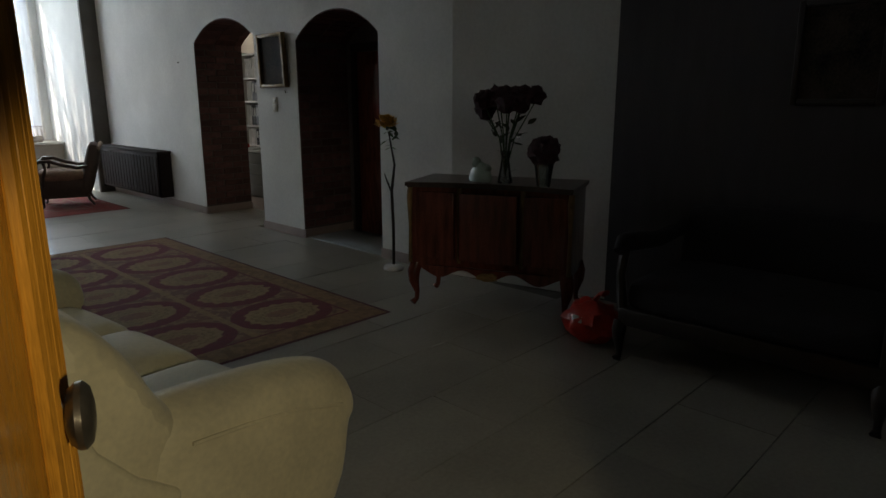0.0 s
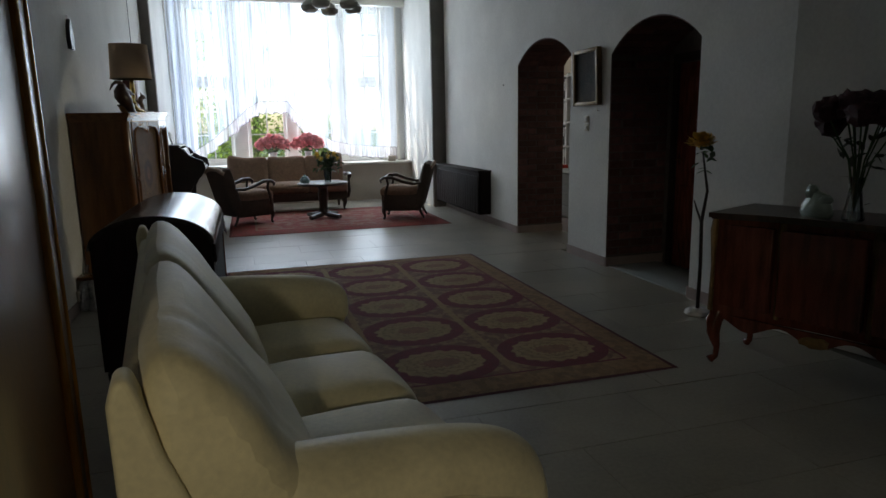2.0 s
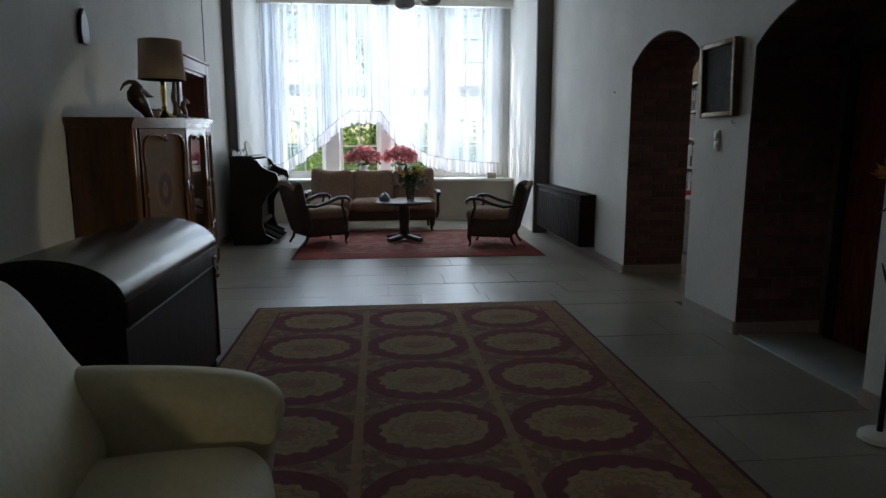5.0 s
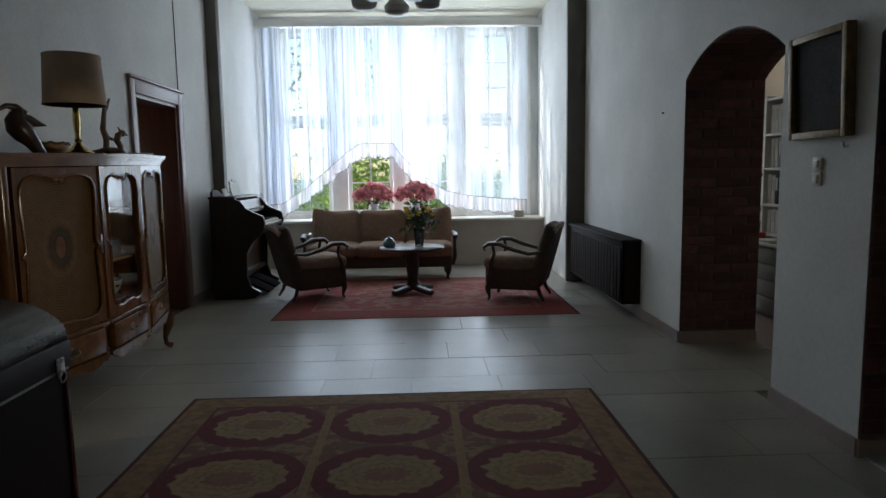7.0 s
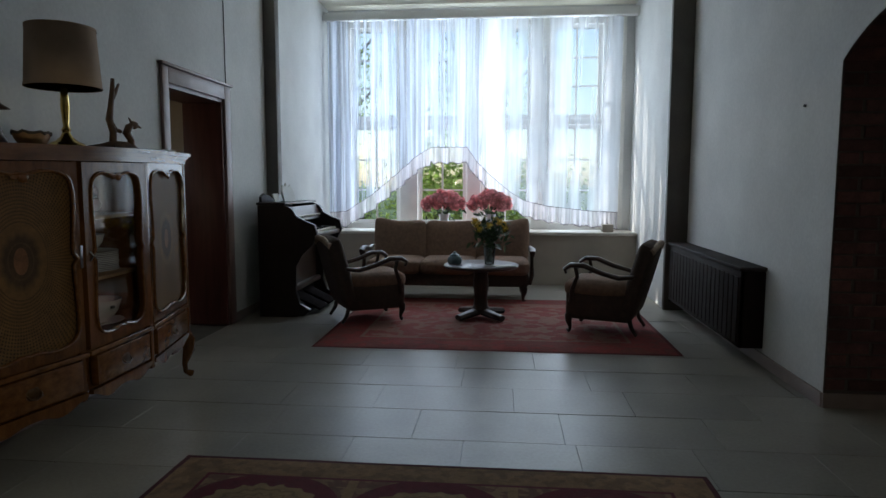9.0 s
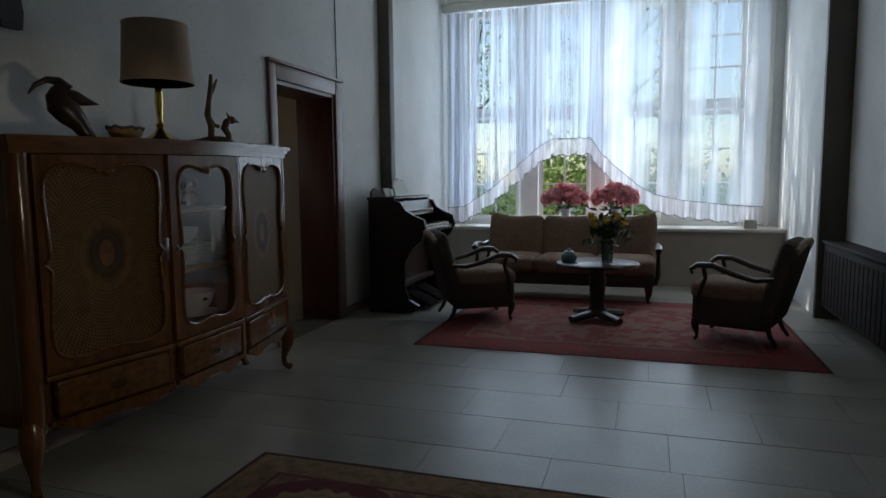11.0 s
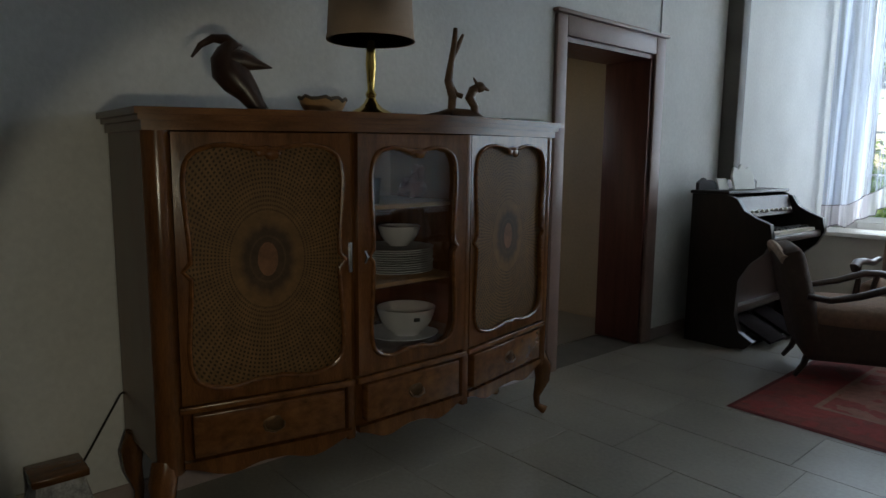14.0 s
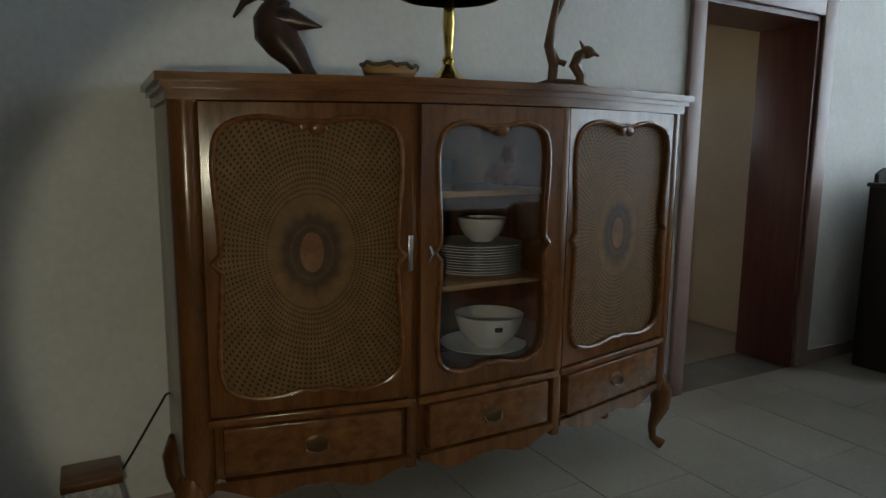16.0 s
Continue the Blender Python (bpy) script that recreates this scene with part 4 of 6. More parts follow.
PINK_BLOOMS = [bloom_mesh(i, PINK) for i in range(4)]
YELLOW_BLOOM = bloom_mesh(11, YELLOW_BUD, 40, 0.035)


def bouquet(name, at, label, vase_h, vase_r, glass, blooms, zc, spread, yellow, leaf_n, leaf_z):
    rr = random.Random(len(name) + int(at[0] * 10) + int(at[1] * 10))
    c = thing(name, at, label, "flower vase")
    if glass:
        part("vase", Shape().lathe([(vase_r * 0.7, 0.0), (vase_r * 0.75, 0.012), (vase_r, vase_h), (vase_r * 0.95, vase_h), (vase_r * 0.7, 0.02), (0, 0.016)], seg=24), VASE_GLASS, c, "clear glass vase")
        part("water", Shape().lathe([(0, 0.02), (vase_r * 0.69, 0.021), (vase_r * 0.82, vase_h * 0.55), (0, vase_h * 0.55)], seg=20), VASE_GLASS, c)
    else:
        part("vase", Shape().lathe([(vase_r * 0.6, 0), (vase_r * 0.7, 0.01), (vase_r * 0.85, vase_h * 0.4), (vase_r * 0.8, vase_h * 0.8), (vase_r, vase_h), (vase_r * 0.9, vase_h), (vase_r * 0.7, vase_h * 0.75), (0, 0.03)], seg=24), PORCELAIN, c, "pale ceramic vase")
    stems = Shape()
    for i in range(12):
        a = rr.uniform(0, 6.28)
        q = rr.uniform(0.2, 0.8)
        stems.tube([(math.cos(a + 2) * vase_r * 0.4, math.sin(a + 2) * vase_r * 0.4, 0.03), (math.cos(a) * vase_r * 0.5, math.sin(a) * vase_r * 0.5, vase_h), (math.cos(a) * spread[0] * q, math.sin(a) * spread[1] * q, zc)], 0.005, 5)
    part("stems", stems, LEAF, c)
    for i in range(blooms):
        a, q = i * 2.4, math.sqrt((i + 0.5) / blooms)
        ob = new("bloom", PINK_BLOOMS[i % 4])
        ob.parent = c
        ob.location = (math.cos(a) * spread[0] * q, math.sin(a) * spread[1] * q, zc + spread[2] * (1 - q * q) + rr.uniform(-0.025, 0.025))
        ob.rotation_euler = (rr.uniform(-0.5, 0.5), rr.uniform(-0.5, 0.5), rr.uniform(0, 6))
    for i in range(yellow):
        a = i * 6.28 / max(yellow, 1) + 4
        ob = new("yellow_bloom", YELLOW_BLOOM)
        ob.parent = c
        ob.location = (math.cos(a) * spread[0] * 0.85, math.sin(a) * spread[1] * 0.9, zc - 0.02 + 0.035 * (i % 3))
    lv = part("leaves", leaves_shape(rr, leaf_n, (0, 0, leaf_z), (spread[0] * 0.42, spread[1] * 0.42, 0.055), 0.05, 0.10), LEAF, c)
    lv["kind"] = "stuff"


bouquet("flower_vase", (2.28, 10.30, TABLE_Z), "clear glass vase with green leaves and yellow flowers", 0.20, 0.062, True, 0, 0.36, (0.17, 0.15, 0.05), 9, 260, 0.29)
bouquet("flower_vase", (1.63, 12.62, 0.685), "pale vase of large pink flowers on the sill", 0.22, 0.075, False, 34, 0.32, (0.28, 0.13, 0.15), 0, 60, 0.27)
bouquet("flower_vase", (2.235, 12.64, 0.685), "pale vase of large pink flowers on the sill", 0.22, 0.075, False, 34, 0.32, (0.28, 0.13, 0.15), 0, 60, 0.27)

jar = thing("lidded_jar", (1.95, 10.28, TABLE_Z), "small blue-grey glazed jar on the table", "jar")
part("jar", Shape().lathe([(0.05, 0), (0.062, 0.006), (0.07, 0.03), (0.068, 0.055), (0.05, 0.075), (0.045, 0.08)], seg=24), BLUE_GLASS_JAR, jar)
part("lid", Shape().lathe([(0.047, 0.08), (0.05, 0.086), (0.03, 0.10), (0.012, 0.108), (0.014, 0.118), (0.0, 0.124)], seg=20), BLUE_GLASS_JAR, jar)
single("magazine", Shape().rbox((-0.10, -0.07, 0), (0.10, 0.07, 0.006), 0.001), PAPER, "pale folded magazine on the round table", "magazine", pose(2.42, 10.14, TABLE_Z, 0, 0, 20))
single("sill_box", Shape().rbox((-0.07, -0.05, 0), (0.07, 0.05, 0.10), 0.008), DADO, "small brown box on the window sill", "box", (3.73, 12.56, 0.686))

# radiator cover
rc = thing("radiator_cover", (4.275, 9.86, 0), "long dark wooden radiator cover on the wall", "radiator cover")
s = Shape().rbox((-0.17, -0.95, 0.12), (-0.145, 1.06, 0.68), 0.004)
part("front_panel", s, STAINED_OAK, rc)
for i in range(19):
    y0 = -0.905 + 0.102 * i
    part("slat", Shape().rbox((-0.178, y0, 0.15), (-0.168, y0 + 0.088, 0.63), 0.003, 1), STAINED_OAK, rc)
part("top_board", Shape().rbox((-0.19, -0.97, 0.68), (0.0, 1.07, 0.71), 0.008), STAINED_OAK, rc)
part("side_panel", Shape().rbox((-0.17, -0.95, 0.12), (-0.002, -0.925, 0.68), 0.004), STAINED_OAK, rc)
part("side_panel", Shape().rbox((-0.17, 1.035, 0.10), (-0.002, 1.06, 0.68), 0.004), STAINED_OAK, rc)
for y in (-0.9, 0.0, 0.9):
    part("bracket", Shape().box((-0.14, y - 0.015, 0.12), (0.0, y + 0.015, 0.15)), STEEL, rc)


# near-black with hardly any sheen, so that pedals and plinth stay dark
MATTE_DARK = material("worn_dark_pedal_carpet", (0.018, 0.013, 0.013), 0.95, grain=20, vary=0.3, bump=0.3, spec=0.05)


def harmonium():
    c = thing("harmonium", (0.05, 10.70, 0), "black wooden harmonium with open music stand", "harmonium")
    y0, y1 = -0.50, 0.50
    side = [(0.0, 0.0), (0.34, 0.0), (0.46, 0.03), (0.50, 0.075), (0.40, 0.13), (0.36, 0.25), (0.37, 0.50), (0.44, 0.62), (0.53, 0.70), (0.58, 0.80), (0.56, 0.90), (0.46, 0.94), (0.38, 0.985), (0.33, 1.06), (0.25, 1.09), (0.0, 1.09)]
    part("side_panel", Shape().prism(side, "y", y0, y0 + 0.05), BLACK_WOOD, c)
    part("side_panel", Shape().prism(side, "y", y1 - 0.05, y1), BLACK_WOOD, c)
    part("back", Shape().box((0.0, y0 + 0.05, 0.04), (0.03, y1 - 0.05, 1.08)), BLACK_WOOD, c)
    part("top", Shape().rbox((-0.01, y0 - 0.02, 1.09), (0.28, y1 + 0.02, 1.115), 0.008), BLACK_WOOD, c)
    part("fallboard", Shape().raw([(0.30, y0 + 0.05, 1.07), (0.30, y1 - 0.05, 1.07), (0.345, y1 - 0.05, 0.93), (0.345, y0 + 0.05, 0.93), (0.28, y0 + 0.05, 1.06), (0.28, y1 - 0.05, 1.06), (0.325, y1 - 0.05, 0.92), (0.325, y0 + 0.05, 0.92)],
         [(0, 1, 2, 3), (4, 7, 6, 5), (0, 4, 5, 1), (3, 2, 6, 7), (0, 3, 7, 4), (1, 5, 6, 2)]), DARK_WOOD, c)
    part("bellows_box", Shape().box((0.03, y0 + 0.05, 0.06), (0.24, y1 - 0.05, 0.76)), BLACK, c)
    part("keybed", Shape().rbox((0.20, y0 + 0.05, 0.76), (0.56, y1 - 0.05, 0.81), 0.01), DARK_WOOD, c)
    keys = part("keyboard", Shape().box((0.35, y0 + 0.09, 0.81), (0.40, y1 - 0.09, 0.822)), BLACK_WOOD, c)
    n = 30
    w = (y1 - y0 - 0.2) / n
    for i in range(n):
        ya = y0 + 0.10 + w * i
        part("white_key", Shape().box((0.40, ya + 0.0008, 0.81), (0.53, ya + w - 0.0008, 0.832)), IVORY, keys)
        if i % 7 in (0, 1, 3, 4, 5):
            part("black_key", Shape().box((0.40, ya + w * 0.68, 0.832), (0.48, ya + w * 1.3, 0.843)), BLACK, keys)
    for i in range(9):
        ya = y0 + 0.17 + 0.083 * i
        part("stop_knob", Shape(Matrix.Translation((0.335, ya, 0.96)) @ Matrix.Rotation(radians(75), 4, "Y")).lathe([(0.007, 0), (0.007, 0.025), (0.014, 0.03), (0.012, 0.04), (0, 0.042)], seg=10), IVORY, c)
    part("knee_panel", Shape().box((0.26, y0 + 0.05, 0.28), (0.285, y1 - 0.05, 0.76)), DARK_WOOD, c)
    # dark plinth and toe board, added to hide the bright floor between pedals
    part("plinth", Shape().rbox((0.03, y0 + 0.05, 0.0), (0.42, y1 - 0.05, 0.03), 0.006), MATTE_DARK, c)
    part("toe_board", Shape().box((0.235, y0 + 0.05, 0.0), (0.26, y1 - 0.05, 0.28)), BLACK_WOOD, c)
    part("rail", Shape().rbox((0.26, y0 + 0.05, 0.24), (0.34, y1 - 0.05, 0.29), 0.012), DARK_WOOD, c)
    for y in (-0.17, 0.17):
        lean = Matrix.Translation((0.22, y, 0.20)) @ Matrix.Rotation(radians(26), 4, "Y")
        part("pedal", Shape(lean).rbox((0, -0.13, -0.012), (0.36, 0.13, 0.012), 0.008), MATTE_DARK, c)
    crest = [(y0 + 0.02, 1.115)] + [(y0 + 0.02 + 0.96 * i / 24, 1.135 + 0.05 * abs(math.sin(i * math.pi / 8)) + 0.03 * (abs(i - 12) > 9)) for i in range(25)] + [(y1 - 0.02, 1.115)]
    part("crest", Shape().prism(crest, "x", 0.01, 0.035), BLACK_WOOD, c, "carved scalloped crest")
    lean = Matrix.Translation((0.16, -0.02, 1.115)) @ Matrix.Rotation(radians(-14), 4, "Y")
    part("music_stand", Shape(lean).prism([(-0.17, 0.0), (0.17, 0.0), (0.18, 0.10), (0.12, 0.17), (0.05, 0.15), (0, 0.19), (-0.05, 0.15), (-0.12, 0.17), (-0.18, 0.10)], "x", -0.008, 0.008), PAPER, c, "pale open sheet music")
    part("book", Shape(Matrix.Translation((0.12, -0.28, 1.115)) @ Matrix.Rotation(radians(-18), 4, "Y")).rbox((-0.006, -0.075, 0), (0.008, 0.075, 0.085), 0.003), PAPER, c)


harmonium()
part("lamp_wire", Shape().tube([(LX + 0.005, 9.895, 2.187), (LX + 0.006, 9.89, 2.8), (LX + 0.005, 9.885, CEIL_Z)], 0.004, 6), BLACK, wall_left, "thin dark cable")

# ---- the display cabinet ----
CAB = (LX + 0.012, 7.345)
cab = thing("display_cabinet", (CAB[0], CAB[1], 0), "carved walnut cabinet with cane doors and glass door", "cabinet")
FRONT = [(-1.0, 0.395), (-0.345, 0.535), (0.215, 0.535), (0.92, 0.40)]    # (along the wall, out of the wall)
DZ0, DZ1, TOP = 0.515, 1.415, 1.49


def plan(over):
    """Cabinet's outline in x, y, grown outwards by over."""
    pts = [(0.0, FRONT[0][0] - over)] + [(d + over, a + (-over if i == 0 else over if i == 3 else 0)) for i, (a, d) in enumerate(FRONT)] + [(0.0, FRONT[3][0] + over)]
    return pts


def inset_plan(k):
    return [(0.0, FRONT[0][0] + k)] + [(d - 0.03, a + (k if i == 0 else -k if i == 3 else 0)) for i, (a, d) in enumerate(FRONT)] + [(0.0, FRONT[3][0] - k)]


top_board = part("cabinet_top", Shape().prism(plan(0.035), "z", TOP - 0.022, TOP), WALNUT_H, cab, "moulded walnut top")
for grow, za, zb in ((0.022, 0.04, 0.022), (0.010, 0.07, 0.04)):
    part("moulding", Shape().prism(plan(grow), "z", TOP - za, TOP - zb), WALNUT_H, top_board)
part("base_panel", Shape().prism(inset_plan(0.03), "z", 0.49, 0.545), WALNUT_H, cab)
part("drawer_case", Shape().prism(inset_plan(0.01), "z", 0.30, 0.49), WALNUT, cab)
part("back_panel", Shape().box((0.0, -0.96, 0.515), (0.015, 0.90, 1.42)), WALNUT, cab)
for a, d in ((-1.0, 0.365), (0.90, 0.37)):
    part("side_panel", Shape().box((0.0, a, 0.30), (d, a + 0.02, 1.42)), WALNUT, cab)
for a in (-0.355, 0.210):
    part("partition", Shape().box((0.015, a, 0.515), (0.50, a + 0.02, 1.42)), WALNUT, cab)
for z in (0.835, 1.145):
    part("shelf", Shape().rbox((0.016, -0.333, z - 0.018), (0.47, 0.208, z), 0.003), LIGHT_WOOD, cab)
for (a, d) in ((-0.96, 0.37), (0.88, 0.375)):
    part("corner_post", Shape().lathe([(0.045, 0.27), (0.045, 1.42)], (d, a, 0), 16), WALNUT, cab)


BRONZE = material("dark_bronze", (0.12, 0.065, 0.025), 0.4, 0.6, grain=20, vary=0.3)


def facet(i):
    """Pose of a front section: x along it, y into the cabinet, z up, from its middle."""
    (a0, d0), (a1, d1) = FRONT[i], FRONT[i + 1]
    u = Vector((d1 - d0, a1 - a0, 0)).normalized()
    n = Vector((-u.y, u.x, 0))
    m = Matrix(((u.x, n.x, 0, (d0 + d1) / 2), (u.y, n.y, 0, (a0 + a1) / 2), (0, 0, 1, 0), (0, 0, 0, 1)))
    return m, math.hypot(a1 - a0, d1 - d0)


def cartouche(a, b, n=96):
    """Wavy-sided opening of half width a, half height b."""
    out = []
    for i in range(n):
        t = 2 * math.pi * i / n
        c, s_ = math.cos(t), math.sin(t)
        p = 7.0
        r = 1 / ((abs(c) ** p + abs(s_) ** p) ** (1 / p))
        x, z = r * c, r * s_
        if abs(s_) > abs(c):
            z *= 1 - 0.045 * (0.5 + 0.5 * math.cos(x * math.pi * 2.0)) * max(0.0, 1 - x * x) + 0.02 * max(0.0, 1 - abs(x) / 0.12)
        else:
            x *= 1 - 0.08 * (0.5 + 0.5 * math.cos(z * math.pi)) + (0.09 * max(0, 1 - abs(z) / 0.07) ** 1.5)
        out.append((x * a, z * b))
    return out


def framed_door(i, glazed):
    m, w = facet(i)
    mid = (0.030, 0.0, -0.026)[i]      # the outer sections leave room for a corner post
    w -= (0.085, 0.03, 0.085)[i]
    m = m @ Matrix.Translation((mid, 0, 0))
    zc, h = (DZ0 + DZ1) / 2, DZ1 - DZ0
    m = m @ Matrix.Translation((0, 0, zc))
    door_ob = part("door", Shape(), WALNUT, cab, at=m)
    inner = cartouche(w / 2 - (0.05 if glazed else 0.022), h / 2 - (0.05 if glazed else 0.04))
    n = len(inner)
    outer = []
    for x, z in inner:
        k = max(abs(x) / (w / 2), abs(z) / (h / 2))
        outer.append((x / k, z / k))
    for want in ((w / 2, h / 2), (-w / 2, h / 2), (-w / 2, -h / 2), (w / 2, -h / 2)):
        j = min(range(n), key=lambda q: (outer[q][0] - want[0]) ** 2 + (outer[q][1] - want[1]) ** 2)
        outer[j] = want
    vs = [(x, -0.012, z) for x, z in outer] + [(x, -0.012, z) for x, z in inner] + [(x, 0.014, z) for x, z in outer] + [(x, 0.014, z) for x, z in inner]
    fs = []
    for k in range(n):
        j = (k + 1) % n
        fs += [(k, j, n + j, n + k), (2 * n + k, 3 * n + k, 3 * n + j, 2 * n + j), (n + k, n + j, 3 * n + j, 3 * n + k), (k, 2 * n + k, 2 * n + j, j)]
    door_ob.data = Shape().raw(vs, fs).mesh("door", WALNUT)
    loop = [(x * 1.0, -0.014, z) for x, z in inner]
    part("moulding", Shape().tube(loop + loop[:2], 0.0085, 8), WALNUT_H, door_ob, "raised carved moulding")
    if glazed:
        g = part("glass_pane", Shape().raw([(x, 0.0, z) for x, z in inner], [tuple(range(n))]), CAB_GLASS, door_ob)
        g.visible_shadow = False
    else:
        part("cane_panel", Shape().prism([(x * 1.01, z * 1.01) for x, z in inner], "y", 0.002, 0.010), CANE, door_ob, "woven cane panel with painted medallion")
    part("crest_carving", Shape().ball((0.02, -0.014, h / 2 - 0.07), 0.018, 1.6, 0.5, 1, 10, 0.5).ball((-0.02, -0.014, h / 2 - 0.065), 0.013, 1.6, 0.5, 1, 10, 0.5), WALNUT_H, door_ob)
    if glazed:
        part("handle", Shape().tube([(-w / 2 + 0.03, -0.014, 0.02), (-w / 2 + 0.03, -0.03, 0.0), (-w / 2 + 0.03, -0.014, -0.02)], 0.006, 8), STEEL, door_ob, "bright key plate")
    if i == 0:
        part("lock_plate", Shape().rbox((w / 2 - 0.012, -0.02, -0.05), (w / 2 + 0.003, -0.008, 0.06), 0.002), STEEL, door_ob, "bright metal lock plate")
    # drawer below
    md = m @ Matrix.Translation((0, 0, -zc))
    dr = part("drawer", Shape().rbox((-w / 2 + 0.03, -0.022, 0.325), (w / 2 - 0.03, 0.02, 0.475), 0.008), WALNUT_H, cab, at=md)
    part("drawer_handle", Shape().tube([(-0.035, -0.024, 0.40), (-0.03, -0.036, 0.385), (0, -0.042, 0.377), (0.03, -0.036, 0.385), (0.035, -0.024, 0.40)], 0.004, 8), BRONZE, dr, "dark bronze drop handle")
    part("escutcheon", Shape().ball((0, -0.022, 0.40), 0.03, 1.3, 0.12, 0.9, 12, 0.35), BRONZE, dr)
    # scalloped apron
    k = 28
    pts = []
    for q in range(k + 1):
        u = -w / 2 + w * q / k
        pts.append((u, 0.258 + 0.017 * math.cos(u / w * 4 * math.pi) + 0.015 * abs(u / w * 2) ** 3 - 0.010 * max(0.0, 1 - abs(u) / 0.07)))
    part("apron", Shape().prism(pts + [(w / 2, 0.31), (-w / 2, 0.31)], "y", -0.014, 0.012), WALNUT, cab, "scalloped carved apron", at=md)
    part("cornice_strip", Shape().rbox((-w / 2 - 0.01, -0.024, 0.483), (w / 2 + 0.01, 0.0, 0.507), 0.006), WALNUT_H, cab, at=md)


for idx, gl in ((0, False), (1, True), (2, False)):
    framed_door(idx, gl)
for a, d, out in ((-0.975, 0.365, (0.7, -0.6)), (-0.345, 0.50, (0.9, 0.0)), (0.215, 0.50, (0.9, 0.0)), (0.895, 0.37, (0.7, 0.6))):
    if a in (-0.345, 0.215):
        out_by = 0.022 if a < 0 else 0.044       # a dark gap stands open beside the cane door
        part("divider", Shape().rbox((d - 0.01, a - 0.018, 0.26), (d + out_by, a + 0.018, 1.42), 0.006), WALNUT, cab)
        continue
    part("leg", Shape(Matrix.Translation((d, a, 0))).raw(*(lambda q: (q.v, q.f))(cabriole((0, 0), out, 0.31, 0.045, 0.018))), WALNUT, cab)
    part("leg", Shape(Matrix.Translation((0.05, a, 0))).raw(*(lambda q: (q.v, q.f))(cabriole((0, 0), (-0.1, out[1]), 0.31, 0.04, 0.018))), WALNUT, cab)

# things inside it
CX, CY = CAB[0] + 0.29, CAB[1] + 0.02


def plate_prof(r):
    return [(0, 0.004), (r * 0.55, 0.0), (r * 0.62, 0.003), (r, 0.016), (r, 0.019), (r * 0.6, 0.008), (0, 0.008)]


for i in range(11):
    single("plate", Shape().lathe(plate_prof(0.17), seg=32), PORCELAIN, "white dinner plate in a stack", "plate", (CX + 0.003 * math.sin(i * 2), CY + 0.003 * math.cos(i * 3), 0.836 + i * 0.0095), group="stacked plates")
BOWL = [(0.0, 0.0), (0.46, 0.0), (0.48, 0.07), (0.70, 0.24), (0.87, 0.50), (0.97, 0.82), (1.0, 1.0), (0.96, 1.0), (0.92, 0.80), (0.82, 0.52), (0.64, 0.28), (0.40, 0.14), (0, 0.12)]
single("small_bowl", Shape().lathe([(r * 0.09, z * 0.085) for r, z in BOWL], seg=28), PORCELAIN, "small white porcelain bowl on the plate stack", "bowl", (CX, CY + 0.03, 0.949))
single("soup_plate", Shape().lathe(plate_prof(0.16), seg=32), PORCELAIN, "white plate under a large bowl", "plate", (CX, CY + 0.045, 0.546))
bowl_ob = thing("salad_bowl", (CX + 0.02, CY + 0.055, 0.557), "large white porcelain bowl with small label", "bowl")
part("bowl", Shape().lathe([(r * 0.128, z * 0.12) for r, z in BOWL], seg=32), PORCELAIN, bowl_ob)
part("sticker", Shape(Matrix.Translation((0.116, -0.034, 0.086)) @ Matrix.Rotation(radians(-14), 4, "Z")).rbox((0, -0.014, -0.008), (0.004, 0.014, 0.008), 0.001), BLACK, bowl_ob, "small black sticker")
for k, (dx, dy) in enumerate(((0.05, -0.25), (-0.03, -0.20), (0.10, -0.18), (-0.08, -0.26))):
    single("drinking_glass", Shape().lathe([(0.028, 0), (0.03, 0.004), (0.036, 0.10), (0.034, 0.10), (0.028, 0.008), (0, 0.006)], seg=18), VASE_GLASS, "clear drinking glass on the upper shelf", "glass", (CX + dx, CY + dy, 1.146), group="glasses in the cabinet")
single("carved_ornament", Shape().ball((0, 0, 0.05), 0.055, 0.9, 1.3, 0.9, 16, 0.6, 4).ball((0, 0.03, 0.11), 0.035, 0.9, 1.0, 1.1, 12, 0.6, 5), MAHOGANY, "dark brown carved ornament on the upper shelf", "ornament", (CX - 0.05, CY + 0.15, 1.145))

# things on it
def bird_figure():
    s = Shape()
    s.tube([(0, 0.075, -0.004), (0, 0.06, 0.02), (0, 0.035, 0.06), (0, 0.0, 0.10), (0, -0.03, 0.135), (0, -0.035, 0.165), (0, -0.025, 0.195), (0, -0.02, 0.22), (0, -0.03, 0.232)], [0.030, 0.030, 0.040, 0.055, 0.058, 0.050, 0.038, 0.028, 0.014], 16)
    s.tube([(0, 0.0, 0.195), (0, -0.035, 0.232), (0, -0.075, 0.235), (0, -0.115, 0.212), (0, -0.145, 0.172)], [0.03, 0.020, 0.014, 0.010, 0.004], 10)
    s.tube([(0, -0.01, 0.165), (0, 0.03, 0.165), (0, 0.075, 0.153), (0, 0.115, 0.145)], [0.042, 0.032, 0.016, 0.002], 10)
    single("bird_figure", s, DARK_WOOD, "dark carved wooden bird standing on the cabinet", "figurine", pose(0.265, 6.665, TOP + 0.001, 0, 0, -33))


